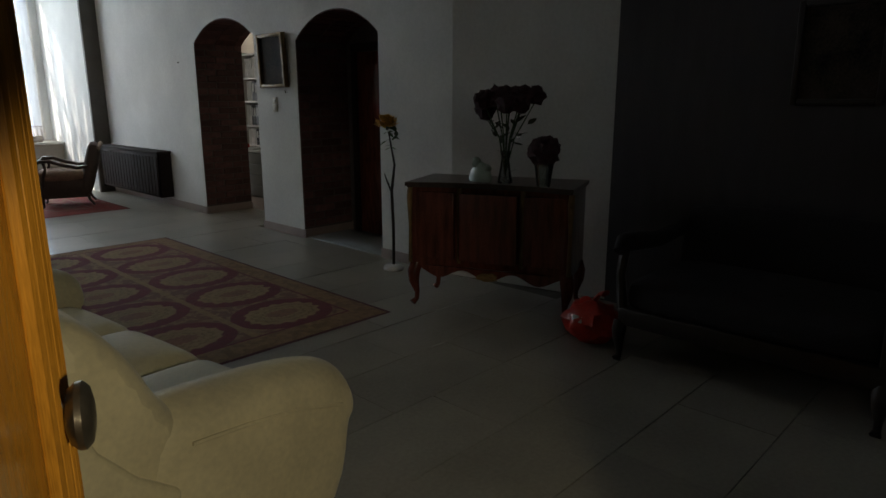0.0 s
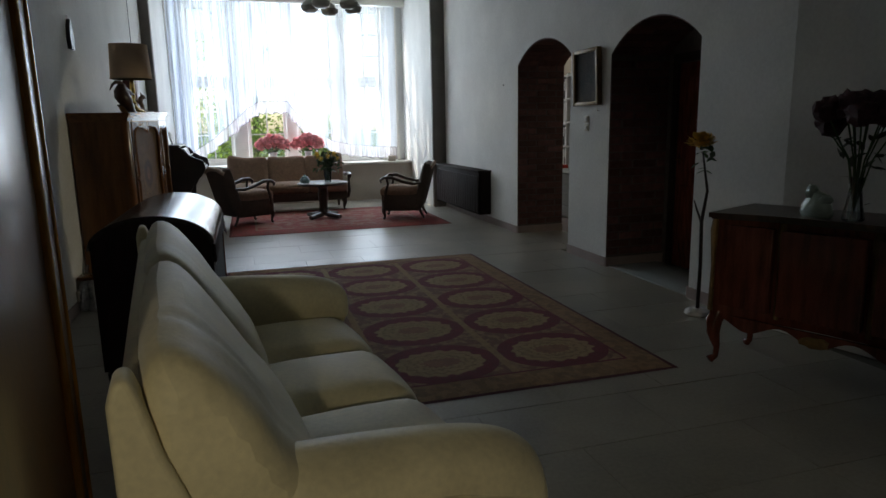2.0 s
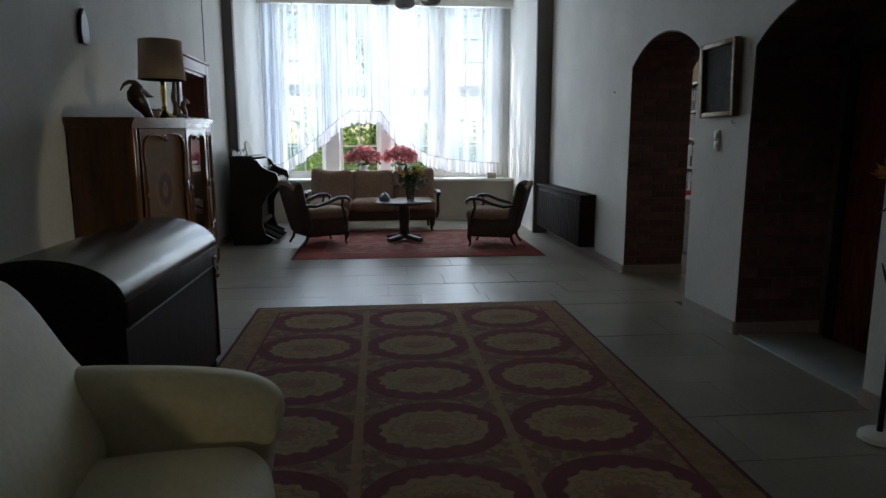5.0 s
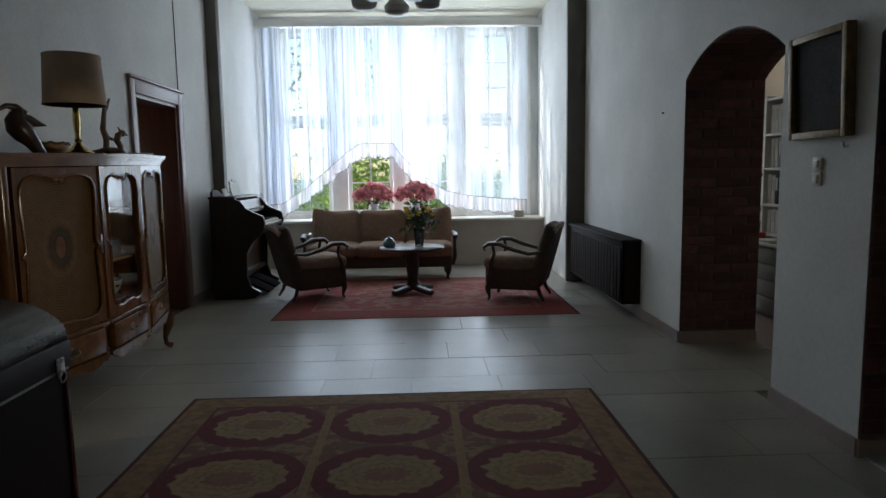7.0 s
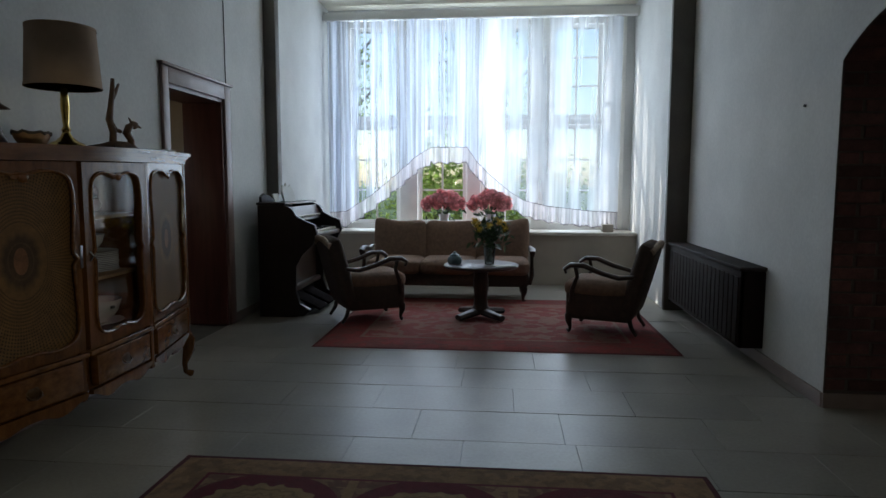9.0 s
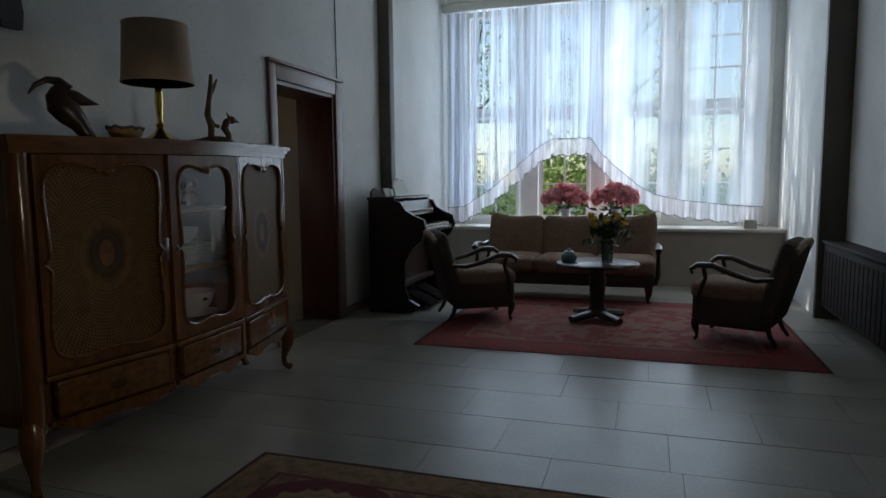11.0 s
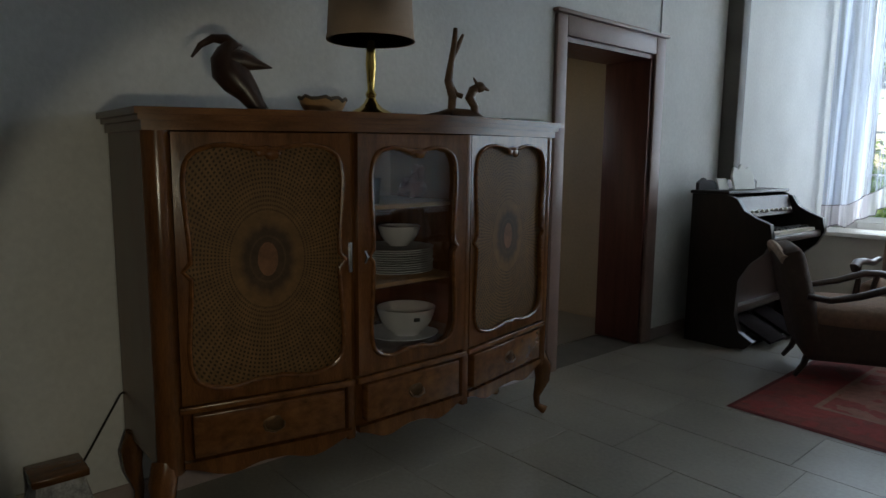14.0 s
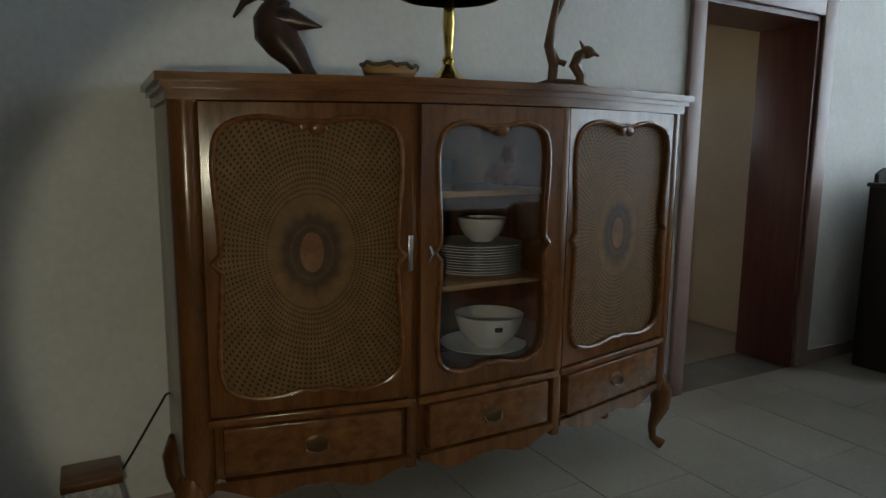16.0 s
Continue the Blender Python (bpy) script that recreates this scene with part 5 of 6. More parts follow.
bird_figure()
wb = thing("wooden_bowl", (0.22, 7.02, TOP + 0.001), "rough carved light wooden bowl on the cabinet", "bowl")
part("bowl", Shape().lathe([(0.0, 0), (0.055, 0.0), (0.075, 0.03), (0.085, 0.06), (0.078, 0.062), (0.06, 0.03), (0, 0.015)], seg=16, sx=0.8, sy=1.15), LIGHT_WOOD, wb)
part("bark_rim", Shape().tube([(0.066 * math.cos(t * 0.3), 0.094 * math.sin(t * 0.3), 0.058 + 0.006 * math.sin(t * 2.3)) for t in range(22)], 0.007, 6), BARK, wb)


def table_lamp():
    c = thing("table_lamp", (0.25, 7.22, TOP + 0.001), "brass table lamp with beige drum shade, unlit", "lamp")
    part("lamp_base", Shape().lathe([(0.085, 0), (0.088, 0.008), (0.08, 0.016), (0.05, 0.03), (0.028, 0.05), (0.018, 0.07)], seg=28), BRASS, c)
    part("stem", Shape().lathe([(0.018, 0.07), (0.022, 0.085), (0.013, 0.10), (0.016, 0.14), (0.021, 0.20), (0.017, 0.26), (0.012, 0.29), (0.015, 0.31), (0.012, 0.36)], seg=20), BRASS, c)
    part("shade", Shape().lathe([(0.165, 0.29), (0.17, 0.29), (0.153, 0.575), (0.148, 0.575), (0.165, 0.29)], seg=40), SHADE, c, "beige fabric drum shade")
    part("shade_trim", Shape().lathe([(0.166, 0.288), (0.173, 0.288), (0.171, 0.302), (0.166, 0.302), (0.166, 0.288)], seg=40), SHADE, c)
    part("shade_trim", Shape().lathe([(0.148, 0.565), (0.156, 0.565), (0.155, 0.578), (0.148, 0.578), (0.148, 0.565)], seg=40), SHADE, c)
    s = Shape()
    for i in range(3):
        a = i * 2.094
        s.tube([(0, 0, 0.42), (0.142 * math.cos(a), 0.142 * math.sin(a), 0.55)], 0.003, 5)
    part("shade_spider", s.tube([(0, 0, 0.36), (0, 0, 0.42)], 0.008), BRASS, c)
    part("bulb", Shape().ball((0, 0, 0.45), 0.03, seg=12), PORCELAIN, c)


table_lamp()


DRIFTWOOD = material("polished_root_wood", (0.13, 0.065, 0.028), 0.4, grain=14, vary=0.4, bump=0.4)


def branch_figure():
    s = Shape().tube([(0.0, -0.23, 0.008), (0, -0.13, 0.018), (0, -0.07, 0.035), (0.0, -0.065, 0.10), (0.0, -0.085, 0.17), (0.005, -0.075, 0.25), (0.0, -0.06, 0.33), (0, -0.055, 0.40)], [0.006, 0.016, 0.022, 0.019, 0.020, 0.015, 0.014, 0.010], 12)
    s.tube([(0, -0.075, 0.26), (0, -0.045, 0.32), (0, -0.02, 0.375)], [0.013, 0.012, 0.006], 8)
    s.tube([(0, -0.07, 0.025), (0, 0.0, 0.02), (0, 0.05, 0.016), (0, 0.085, 0.008)], [0.028, 0.03, 0.024, 0.006], 10)
    s.tube([(0, -0.075, 0.155), (0, -0.05, 0.115), (0, -0.02, 0.105)], [0.014, 0.012, 0.012], 8)
    s.tube([(0, 0.035, 0.015), (0, 0.04, 0.06), (0, 0.015, 0.10), (0, 0.03, 0.135), (0, 0.055, 0.155)], [0.022, 0.02, 0.024, 0.022, 0.014], 10)
    s.ball((0, 0.06, 0.15), 0.024, 0.8, 1.2, 0.9, 10, 0.4)
    s.tube([(0, 0.07, 0.15), (0, 0.105, 0.135)], [0.014, 0.004], 6)
    s.tube([(0, 0.045, 0.165), (0, 0.03, 0.19)], [0.008, 0.003], 6)
    single("branch_sculpture", s, DRIFTWOOD, "gnarled branch sculpture with a carved squirrel", "sculpture", pose(0.22, 7.765, TOP + 0.001, 0, 0, -28))


branch_figure()
for i in range(3):
    single("booklet", Shape().rbox((-0.07, -0.10, 0), (0.07, 0.10, 0.006), 0.001), PAPER, "thin pale booklet lying on the cabinet", "booklet", pose(0.20, 8.14, TOP + 0.001 + i * 0.0065, 0, 0, 5 - 9 * i), group="booklets")


def settled(y, z):
    """Height z of the old cabinet after its one end has settled by a few centimetres."""
    return z * (1 - 0.026 * max(0.0, min(1.0, (8.0 - y) / 1.7)))


def settle_cabinet():
    place = {cab: cab.matrix_basis.copy()}
    for ob in cab.children_recursive:
        place[ob] = place[ob.parent] @ ob.matrix_basis
        back = place[ob].inverted()
        for v in ob.data.vertices:
            w = place[ob] @ v.co
            w.z = settled(w.y, w.z)
            v.co = back @ w
        ob.data.update()
    for ob in scene.objects:
        x, y, z = ob.matrix_basis.translation
        if ob.parent is None and ob is not cab and ob.type in ("MESH", "EMPTY") and 0.0 < x < 0.5 and 6.3 < y < 8.3 and 0.5 < z < 1.55:
            ob.matrix_basis.translation = (x, y, settled(y, z))


settle_cabinet()
plq = thing("wall_plaque", (LX + 0.002, 6.71, 1.93), "small dark carved plaque hanging on the wall", "wall ornament")
part("plaque", Shape().prism([(-0.05, 0.02), (0.05, 0.02), (0.06, 0.10), (0.045, 0.19), (0.02, 0.22), (0.0, 0.25), (-0.02, 0.22), (-0.045, 0.19), (-0.06, 0.10)], "x", 0.0, 0.03), BLACK_WOOD, plq)
part("hanger", Shape().tube([(0.01, 0, 0.25), (0.006, 0, 0.28)], 0.003, 6), STEEL, plq)
sock = thing("wall_socket", (LX + 0.001, 6.06, 0.125), "old yellowed double wall socket", "socket")
part("plate", Shape().rbox((0, -0.07, -0.04), (0.02, 0.07, 0.04), 0.008), IVORY, sock)
for y in (-0.035, 0.035):
    part("outlet", Shape(Matrix.Translation((0.0205, y, 0)) @ Matrix.Rotation(radians(90), 4, "Y")).lathe([(0.022, 0), (0.022, 0.001), (0.018, 0.0012), (0.0, 0.0012)], seg=18), BLACK, sock)
single("power_cable", Shape().tube([(LX + 0.02, 6.13, 0.12), (LX + 0.012, 6.22, 0.25), (LX + 0.012, 6.335, 0.44), (LX + 0.012, 6.45, 0.50)], 0.004, 6), BLACK, "thin black cable running up to the cabinet", "cable")
LACE_CLOTH = material("white_lace_cloth", (0.50, 0.50, 0.50), 0.9, grain=22, vary=0.45, bump=0.4, fine=140)
st = thing("low_stool", (-0.005, 6.105, 0), "low stool with brown wooden top and hanging white cloth", "stool")
part("top", Shape().rbox((-0.085, -0.085, 0.235), (0.075, 0.085, 0.262), 0.006), WALNUT_H, st)
for sx in (-1, 1):
    for sy in (-1, 1):
        part("leg", Shape().tube([(0.055 * sx - 0.005, 0.058 * sy, 0.235), (0.055 * sx - 0.005, 0.065 * sy, 0.0)], [0.015, 0.012], 8), OLD_WHITE, st)


def stool_cloth():
    """Square cloth that hangs in folds from under the stool's top."""
    n, rows = 72, 7
    vs, fs = [], []
    for k in range(rows + 1):
        t = k / rows
        for i in range(n):
            a = 2 * math.pi * i / n
            c, q = math.cos(a), math.sin(a)
            r = 1 / max(abs(c), abs(q)) ** 0.8
            flare = 0.074 + 0.045 * t + 0.012 * t * math.sin(a * 9 + 1.3) + 0.005 * t * math.sin(a * 23)
            vs.append((max(c * r * flare * 0.9 - 0.005, -0.088), q * r * flare, 0.236 - 0.222 * t + 0.006 * t * math.sin(a * 9)))
    for k in range(rows):
        for i in range(n):
            j = (i + 1) % n
            fs.append((k * n + i, k * n + j, (k + 1) * n + j, (k + 1) * n + i))
    return Shape().raw(vs, fs)


part("cloth", stool_cloth(), LACE_CLOTH, st, "white patterned cloth hanging in folds")
# ---- things: the near end of the room ----
def cream_sofa():
    c = thing("sofa", pose(1.40, 3.0, 0, 0, 0, 6.8), "puffy cream leather three-seat sofa", "sofa")
    y0, y1, xb, xf = -1.0, 0.99, -0.575, 0.285
    part("base", Shape().rbox((xb + 0.04, y0 + 0.04, 0.05), (xf - 0.07, y1 - 0.04, 0.28), 0.05, 3), CREAM, c)
    n = 3
    aw = 0.25
    ws = (y1 - y0 - 2 * aw) / n
    for i in range(n):
        a = y0 + aw + ws * i
        part("seat_cushion", Shape().cushion((xb + 0.24, a - 0.004, 0.24), (xf - 0.045, a + ws + 0.004, 0.455), 0.085, 0.03, 14), CREAM, c)
    for i in range(2):
        sh = Shape()
        wb_ = (y1 - y0 - 0.03) / 2
        b = y0 + 0.015 + wb_ * i
        nu, nv = 22, 18
        vs, fs = [], []
        # pillow: profile goes up the back, over a fat top roll and down the front
        prof = [(xb + 0.02, 0.20), (xb + 0.0, 0.50), (xb - 0.005, 0.78), (xb + 0.005, 0.90), (xb + 0.05, 0.945), (xb + 0.11, 0.93), (xb + 0.17, 0.865), (xb + 0.225, 0.775), (xb + 0.265, 0.70), (xb + 0.31, 0.63), (xb + 0.375, 0.55), (xb + 0.40, 0.46), (xb + 0.36, 0.36)]
        for u in range(nu + 1):
            t = u / nu
            e = max(0.0, 1 - (2 * t - 1) ** 6)
            cx_, cz_ = xb + 0.10, 0.50
            for px, pz in prof:
                f = 0.74 + 0.26 * e ** 0.5
                wr = 0.010 * noise.noise(Vector((px * 9, (b + wb_ * t) * 3.2, pz * 15 + i * 3))) + 0.011 * math.sin(t * 58 + 2.5 * math.sin(pz * 9)) * math.exp(-((t - 0.22) / 0.10) ** 2) * (1 if i == 0 else 0.25) * (1 if px > xb + 0.04 and pz > 0.62 else 0)
                vs.append((cx_ + (px - cx_) * f + wr, b + wb_ * t, cz_ + (pz - cz_) * (0.9 + 0.1 * e ** 0.5) + wr))
        npf = len(prof)
        for u in range(nu):
            for k in range(npf - 1):
                q = u * npf + k
                fs.append((q, q + 1, q + npf + 1, q + npf))
        fs += [tuple(range(npf)), tuple(range(nu * npf, (nu + 1) * npf))]
        pil = part("back_cushion", sh.raw(vs, fs), CREAM, c)
        mod = pil.modifiers.new("soft", "SUBSURF")
        mod.levels = mod.render_levels = 1
    part("backrest", Shape().cushion((xb - 0.03, y0 + 0.05, 0.06), (xb + 0.06, y1 - 0.05, 0.86), 0.04, 0.005, 12), CREAM, c)
    for ya in (y0, y1 - 0.085):
        end = [(xb - 0.03, 0.06), (xb - 0.035, 0.86), (xb - 0.02, 0.905), (xb + 0.005, 0.905), (xb + 0.02, 0.86), (xb + 0.045, 0.76), (xb + 0.09, 0.64), (xb + 0.17, 0.54), (xb + 0.26, 0.47), (xb + 0.26, 0.06)]
        ep = part("end_panel", Shape().prism(end, "y", ya, ya + 0.085), CREAM, c)
        bv = ep.modifiers.new("soft", "BEVEL")
        bv.width, bv.segments = 0.022, 3
    for ya, yb in ((y0, y0 + aw), (y1 - aw, y1)):
        prof = [(xb + 0.18, 0.66), (xb + 0.30, 0.66), (xb + 0.50, 0.645), (xb + 0.68, 0.625), (xf - 0.06, 0.595), (xf + 0.005, 0.54), (xf + 0.012, 0.47), (xf - 0.03, 0.42), (xf - 0.045, 0.06), (xb + 0.18, 0.06)]
        rows, m = [], 7
        for k in range(m + 1):
            t = k / m
            bulge = math.sin(math.pi * t)
            rows.append([(px - (0.03 * (1 - bulge) if px > xf - 0.1 else 0), ya + (yb - ya) * t, pz - (0.08 * (1 - bulge ** 0.6) if pz > 0.45 else 0)) for px, pz in prof])
        npf = len(prof)
        vs = [q for r_ in rows for q in r_]
        fs = [(k * npf + j_, k * npf + (j_ + 1) % npf, (k + 1) * npf + (j_ + 1) % npf, (k + 1) * npf + j_) for k in range(m) for j_ in range(npf)]
        fs += [tuple(range(npf))[::-1], tuple(range(m * npf, (m + 1) * npf))]
        arm = part("armrest", Shape().raw(vs, fs), CREAM, c)
        mod = arm.modifiers.new("soft", "SUBSURF")
        mod.levels = mod.render_levels = 2
        yo = ya + 0.006 if ya == y0 else yb - 0.006
        part("piping", Shape().tube([(xb + 0.30, yo, 0.565), (xb + 0.45, yo, 0.55), (xb + 0.62, yo, 0.525), (xf - 0.08, yo, 0.475)], 0.006, 6), CREAM, arm)
    for x in (xb + 0.10, xf - 0.14):
        for y in (y0 + 0.14, y1 - 0.14):
            part("foot", Shape().lathe([(0.022, 0), (0.03, 0.055)], (x, y, 0), 12), BLACK_WOOD, c)


cream_sofa()


def trunk():
    c = thing("trunk", (0.68, 0, 0), "dark wooden trunk with a worn arched lid", "trunk")
    y0, y1 = TRUNK_Y
    h0, h1, hw = 0.735, 0.145, 0.285
    prof = [(-hw, 0.10), (hw, 0.10), (hw, h0)] + [(hw * math.cos(radians(a)), h0 + h1 * math.sin(radians(a))) for a in range(15, 170, 15)] + [(-hw, h0)]
    part("end_panel", Shape().prism(prof, "y", y0, y0 + 0.03), TRUNK_WOOD, c)
    part("end_panel", Shape().prism(prof, "y", y1 - 0.03, y1), TRUNK_WOOD, c)
    part("front_panel", Shape().box((hw - 0.03, y0 + 0.03, 0.10), (hw, y1 - 0.03, h0 - 0.005)), TRUNK_WOOD, c)
    part("back_panel", Shape().box((-hw, y0 + 0.03, 0.10), (-hw + 0.03, y1 - 0.03, h0)), TRUNK_WOOD, c)
    r0, r1 = hw + 0.012, hw - 0.012
    n = 3
    L = (y1 - y0 + 0.03) / n
    for i in range(n):
        a = y0 - 0.015 + L * i
        lid = [(r0 * math.cos(radians(q)), h0 + (h1 + 0.012) * math.sin(radians(q))) for q in range(0, 181, 6)] + [(r1 * math.cos(radians(q)), h0 + (h1 - 0.012) * math.sin(radians(q))) for q in range(180, -1, -6)]
        part("lid_board", Shape().prism(lid, "y", a + 0.0012, a + L - 0.0012), DESK_TOP, c, "worn polished curved board")
    part("lid_rim", Shape().rbox((hw - 0.004, y0 - 0.015, h0 - 0.10), (hw + 0.018, y1 + 0.015, h0 - 0.002), 0.006), TRUNK_WOOD, c)
    part("edge_strip", Shape().rbox((hw + 0.002, y0, h0 - 0.112), (hw + 0.012, y1, h0 - 0.102), 0.002), OLD_WHITE, c, "pale worn strip under the lid")
    cl = part("clasp", Shape().rbox((hw + 0.016, y1 - 0.10, h0 - 0.12), (hw + 0.028, y1 - 0.05, h0 - 0.05), 0.004), STEEL, c, "bright metal clasp")
    part("clasp_ring", Shape().tube([(hw + 0.03, y1 - 0.075 + 0.02 * math.cos(t * 0.6), h0 - 0.12 + 0.02 * math.sin(t * 0.6)) for t in range(12)], 0.004, 6), STEEL, cl)
    part("strap", Shape().rbox((hw + 0.001, y1 - 0.02, 0.1), (hw + 0.008, y1 + 0.002, h0 - 0.101), 0.002), MAHOGANY, c)
    for x in (-hw + 0.05, hw - 0.05):
        for y in (y0 + 0.06, y1 - 0.06):
            part("foot", Shape().lathe([(0.03, 0.0), (0.045, 0.03), (0.05, 0.07), (0.03, 0.10)], (x, y, 0), 14), TRUNK_WOOD, c)


TRUNK_Y = (4.32, 5.60)
DESK_TOP = material("worn_dark_polish", (0.05, 0.042, 0.04), 0.20, grain=5, vary=0.5, stretch=(4, 0.6, 4), bump=0.05, wear=0.05)
TRUNK_WOOD = material("dark_maroon_wood", (0.02, 0.008, 0.010), 0.6, grain=7, vary=0.35, stretch=(4, 4, 0.8), bump=0.08, spec=0.25)
trunk()


def commode():
    m = pose(3.745, 3.17, 0, 0, 0, 202.4)
    c = thing("commode", m, "mahogany commode with gilt mounts on curved legs", "commode")
    def bow(k, over=0.0):
        pts = []
        for i in range(21):
            v = -0.53 + 1.06 * i / 20
            pts.append((0.05 * math.cos(v / 0.53 * math.pi) * -1 + 0.0 + over + 0.02 * math.cos(v * 9), v * (1 + over)))
        return [(-0.45, -0.53 - over)] + [(p[0] - k, p[1]) for p in pts] + [(-0.45, 0.53 + over)]
    part("body", Shape().prism(bow(0.03), "z", 0.27, 0.81), MAHOGANY, c)
    part("top", Shape().prism(bow(0.0, 0.02), "z", 0.81, 0.835).prism(bow(0.012, 0.01), "z", 0.80, 0.81), DARK_WOOD, c, "dark polished top")
    for v in (-0.525, -0.21, 0.21, 0.525):
        x = -0.05 * math.cos(v / 0.53 * math.pi) + 0.02 * math.cos(v * 9) - 0.03
        part("gilt_mount", Shape().tube([(x, v, 0.80), (x + 0.012, v, 0.74), (x + 0.004, v, 0.55), (x + 0.01, v, 0.30)], [0.016, 0.02, 0.011, 0.014], 8), GILT, c)
    for v0, v1 in ((-0.50, -0.23), (-0.19, 0.19), (0.23, 0.50)):
        d = part("door", Shape().rbox((-0.035, v0, 0.33), (0.025 if abs(v0 + v1) < 0.1 else 0.012, v1, 0.77), 0.01), MAHOGANY, c)
    for v, out in ((-0.50, -0.5), (0.50, 0.5)):
        part("leg", Shape(Matrix.Translation((-0.02, v, 0))).raw(*(lambda q: (q.v, q.f))(cabriole((0, 0), (0.7, out), 0.29, 0.042, 0.017))), MAHOGANY, c)
        part("leg", Shape(Matrix.Translation((-0.41, v, 0))).raw(*(lambda q: (q.v, q.f))(cabriole((0, 0), (-0.1, out), 0.29, 0.042, 0.017))), MAHOGANY, c)
    k = 30
    pts = [(-0.5 + i / k, 0.235 + 0.03 * math.cos(i / k * 6 * math.pi)) for i in range(k + 1)]
    part("apron", Shape().prism(pts + [(0.5, 0.28), (-0.5, 0.28)], "x", -0.02, 0.0), MAHOGANY, c)
    part("apron_mount", Shape().ball((0.005, 0.0, 0.235), 0.05, 0.3, 1.4, 0.6, 12, 0.5), GILT, c)
    return m


commode()


def dark_roses():
    c = thing("flower_vase", (3.87, 3.14, 0.836), "dark dried roses in a slim glass vase", "flower vase")
    part("vase", Shape().lathe([(0.045, 0), (0.05, 0.01), (0.035, 0.08), (0.025, 0.16), (0.035, 0.2), (0.032, 0.2), (0.02, 0.15), (0, 0.02)], seg=20), VASE_GLASS, c)
    rr = random.Random(5)
    for i in range(13):
        a, q = i * 2.4, 0.22 * math.sqrt((i + 0.5) / 13)
        x, y, z = math.cos(a) * q * 0.7, math.sin(a) * q, 0.49 + rr.uniform(-0.05, 0.06)
        st_ = part("rose", Shape().ball((x, y, z), 0.062, 1, 1, 0.85, 14, 0.6, 6), DARK_ROSE, c)
        part("stem", Shape().tube([(0, 0, 0.05), (x * 0.3, y * 0.3, 0.28), (x, y, z - 0.03)], 0.004, 5), LEAF, st_)
    part("leaves", leaves_shape(rr, 26, (0, 0, 0.30), (0.05, 0.08, 0.06), 0.05, 0.09), DARK_LEAF, c)
    t = thing("topiary_ball", (3.89, 2.86, 0.836), "dark dried flower ball in a clear glass", "flower vase")
    part("glass", Shape().lathe([(0.04, 0), (0.042, 0.01), (0.06, 0.14), (0.057, 0.14), (0.038, 0.012), (0, 0.01)], seg=20), VASE_GLASS, t)
    part("flower_ball", Shape().ball((0, 0, 0.215), 0.095, 1, 1, 0.9, 26, 0.35, 9), DARK_ROSE, t)
    o = thing("porcelain_figure", (3.82, 3.30, 0.836), "pale porcelain ornament on the commode", "ornament")
    part("body", Shape().lathe([(0.0, 0), (0.055, 0), (0.062, 0.02), (0.055, 0.06), (0.04, 0.09), (0.03, 0.115), (0.0, 0.13)], seg=20, sx=0.7, sy=1.5).ball((0.0, 0.03, 0.115), 0.034, 0.9, 1.0, 1.2, 12, 0.3).ball((0.0, -0.045, 0.085), 0.032, 0.9, 1.3, 0.8, 12, 0.3), PALE_GREEN, o)


DARK_LEAF = material("dry_leaf", (0.05, 0.06, 0.03), 0.7, grain=20, vary=0.3)
PALE_GREEN = material("celadon_glaze", (0.32, 0.38, 0.32), 0.3, grain=9, vary=0.1, bump=0.0)
dark_roses()


def tall_flower():
    c = thing("artificial_flower", (4.06, 4.42, 0), "tall artificial yellow flower in a white pot", "flower")
    part("pot", Shape().lathe([(0.075, 0), (0.085, 0.008), (0.08, 0.03), (0.06, 0.045), (0.0, 0.045)], seg=24), PORCELAIN, c, "flat white pot")
    part("stem", Shape().tube([(0, 0, 0.04), (0.004, 0, 0.35), (-0.004, 0.003, 0.65), (0.01, -0.02, 0.85), (-0.005, 0.0, 1.0), (0.0, 0.03, 1.10)], [0.013, 0.012, 0.012, 0.009, 0.007, 0.006], 8), BLACK_WOOD, c)
    part("twig", Shape().tube([(0, 0, 0.62), (-0.01, 0.05, 0.72), (-0.015, 0.075, 0.78)], [0.009, 0.007, 0.003], 6), BLACK_WOOD, c)
    part("flower_head", Shape().raw(*(lambda q: ([v + Vector((0, 0.05, 1.165)) for v in q.v], q.f))(flower_head())), ORANGE_PETAL, c, "orange-yellow petals")
    rr = random.Random(8)
    part("leaves", leaves_shape(rr, 16, (0.0, -0.02, 1.06), (0.02, 0.025, 0.05), 0.05, 0.09), LEAF, c)


def flower_head():
    rr = random.Random(4)
    vs, fs = [], []
    for i in range(60):
        a = i * 2.4
        el = rr.uniform(-0.5, 1.0)
        d = Vector((math.cos(a) * math.cos(el), math.sin(a) * math.cos(el) * 1.15, math.sin(el) * 0.8))
        e = d.cross(Vector((0, 0, 1))).normalized()
        f = e.cross(d).normalized()
        p = d * 0.035
        l = rr.uniform(0.045, 0.07)
        o = len(vs)
        vs += [p - e * 0.01, p + d * l * 0.5 - e * l * 0.42, p + d * l - e * l * 0.2 + f * 0.012, p + d * l + e * l * 0.2 + f * 0.012, p + d * l * 0.5 + e * l * 0.42, p + e * 0.01]
        fs.append((o, o + 1, o + 2, o + 3, o + 4, o + 5))
    return Shape().raw(vs, fs).ball((0, 0, 0), 0.045, 1, 1.1, 0.8, 12, 0.4)


tall_flower()

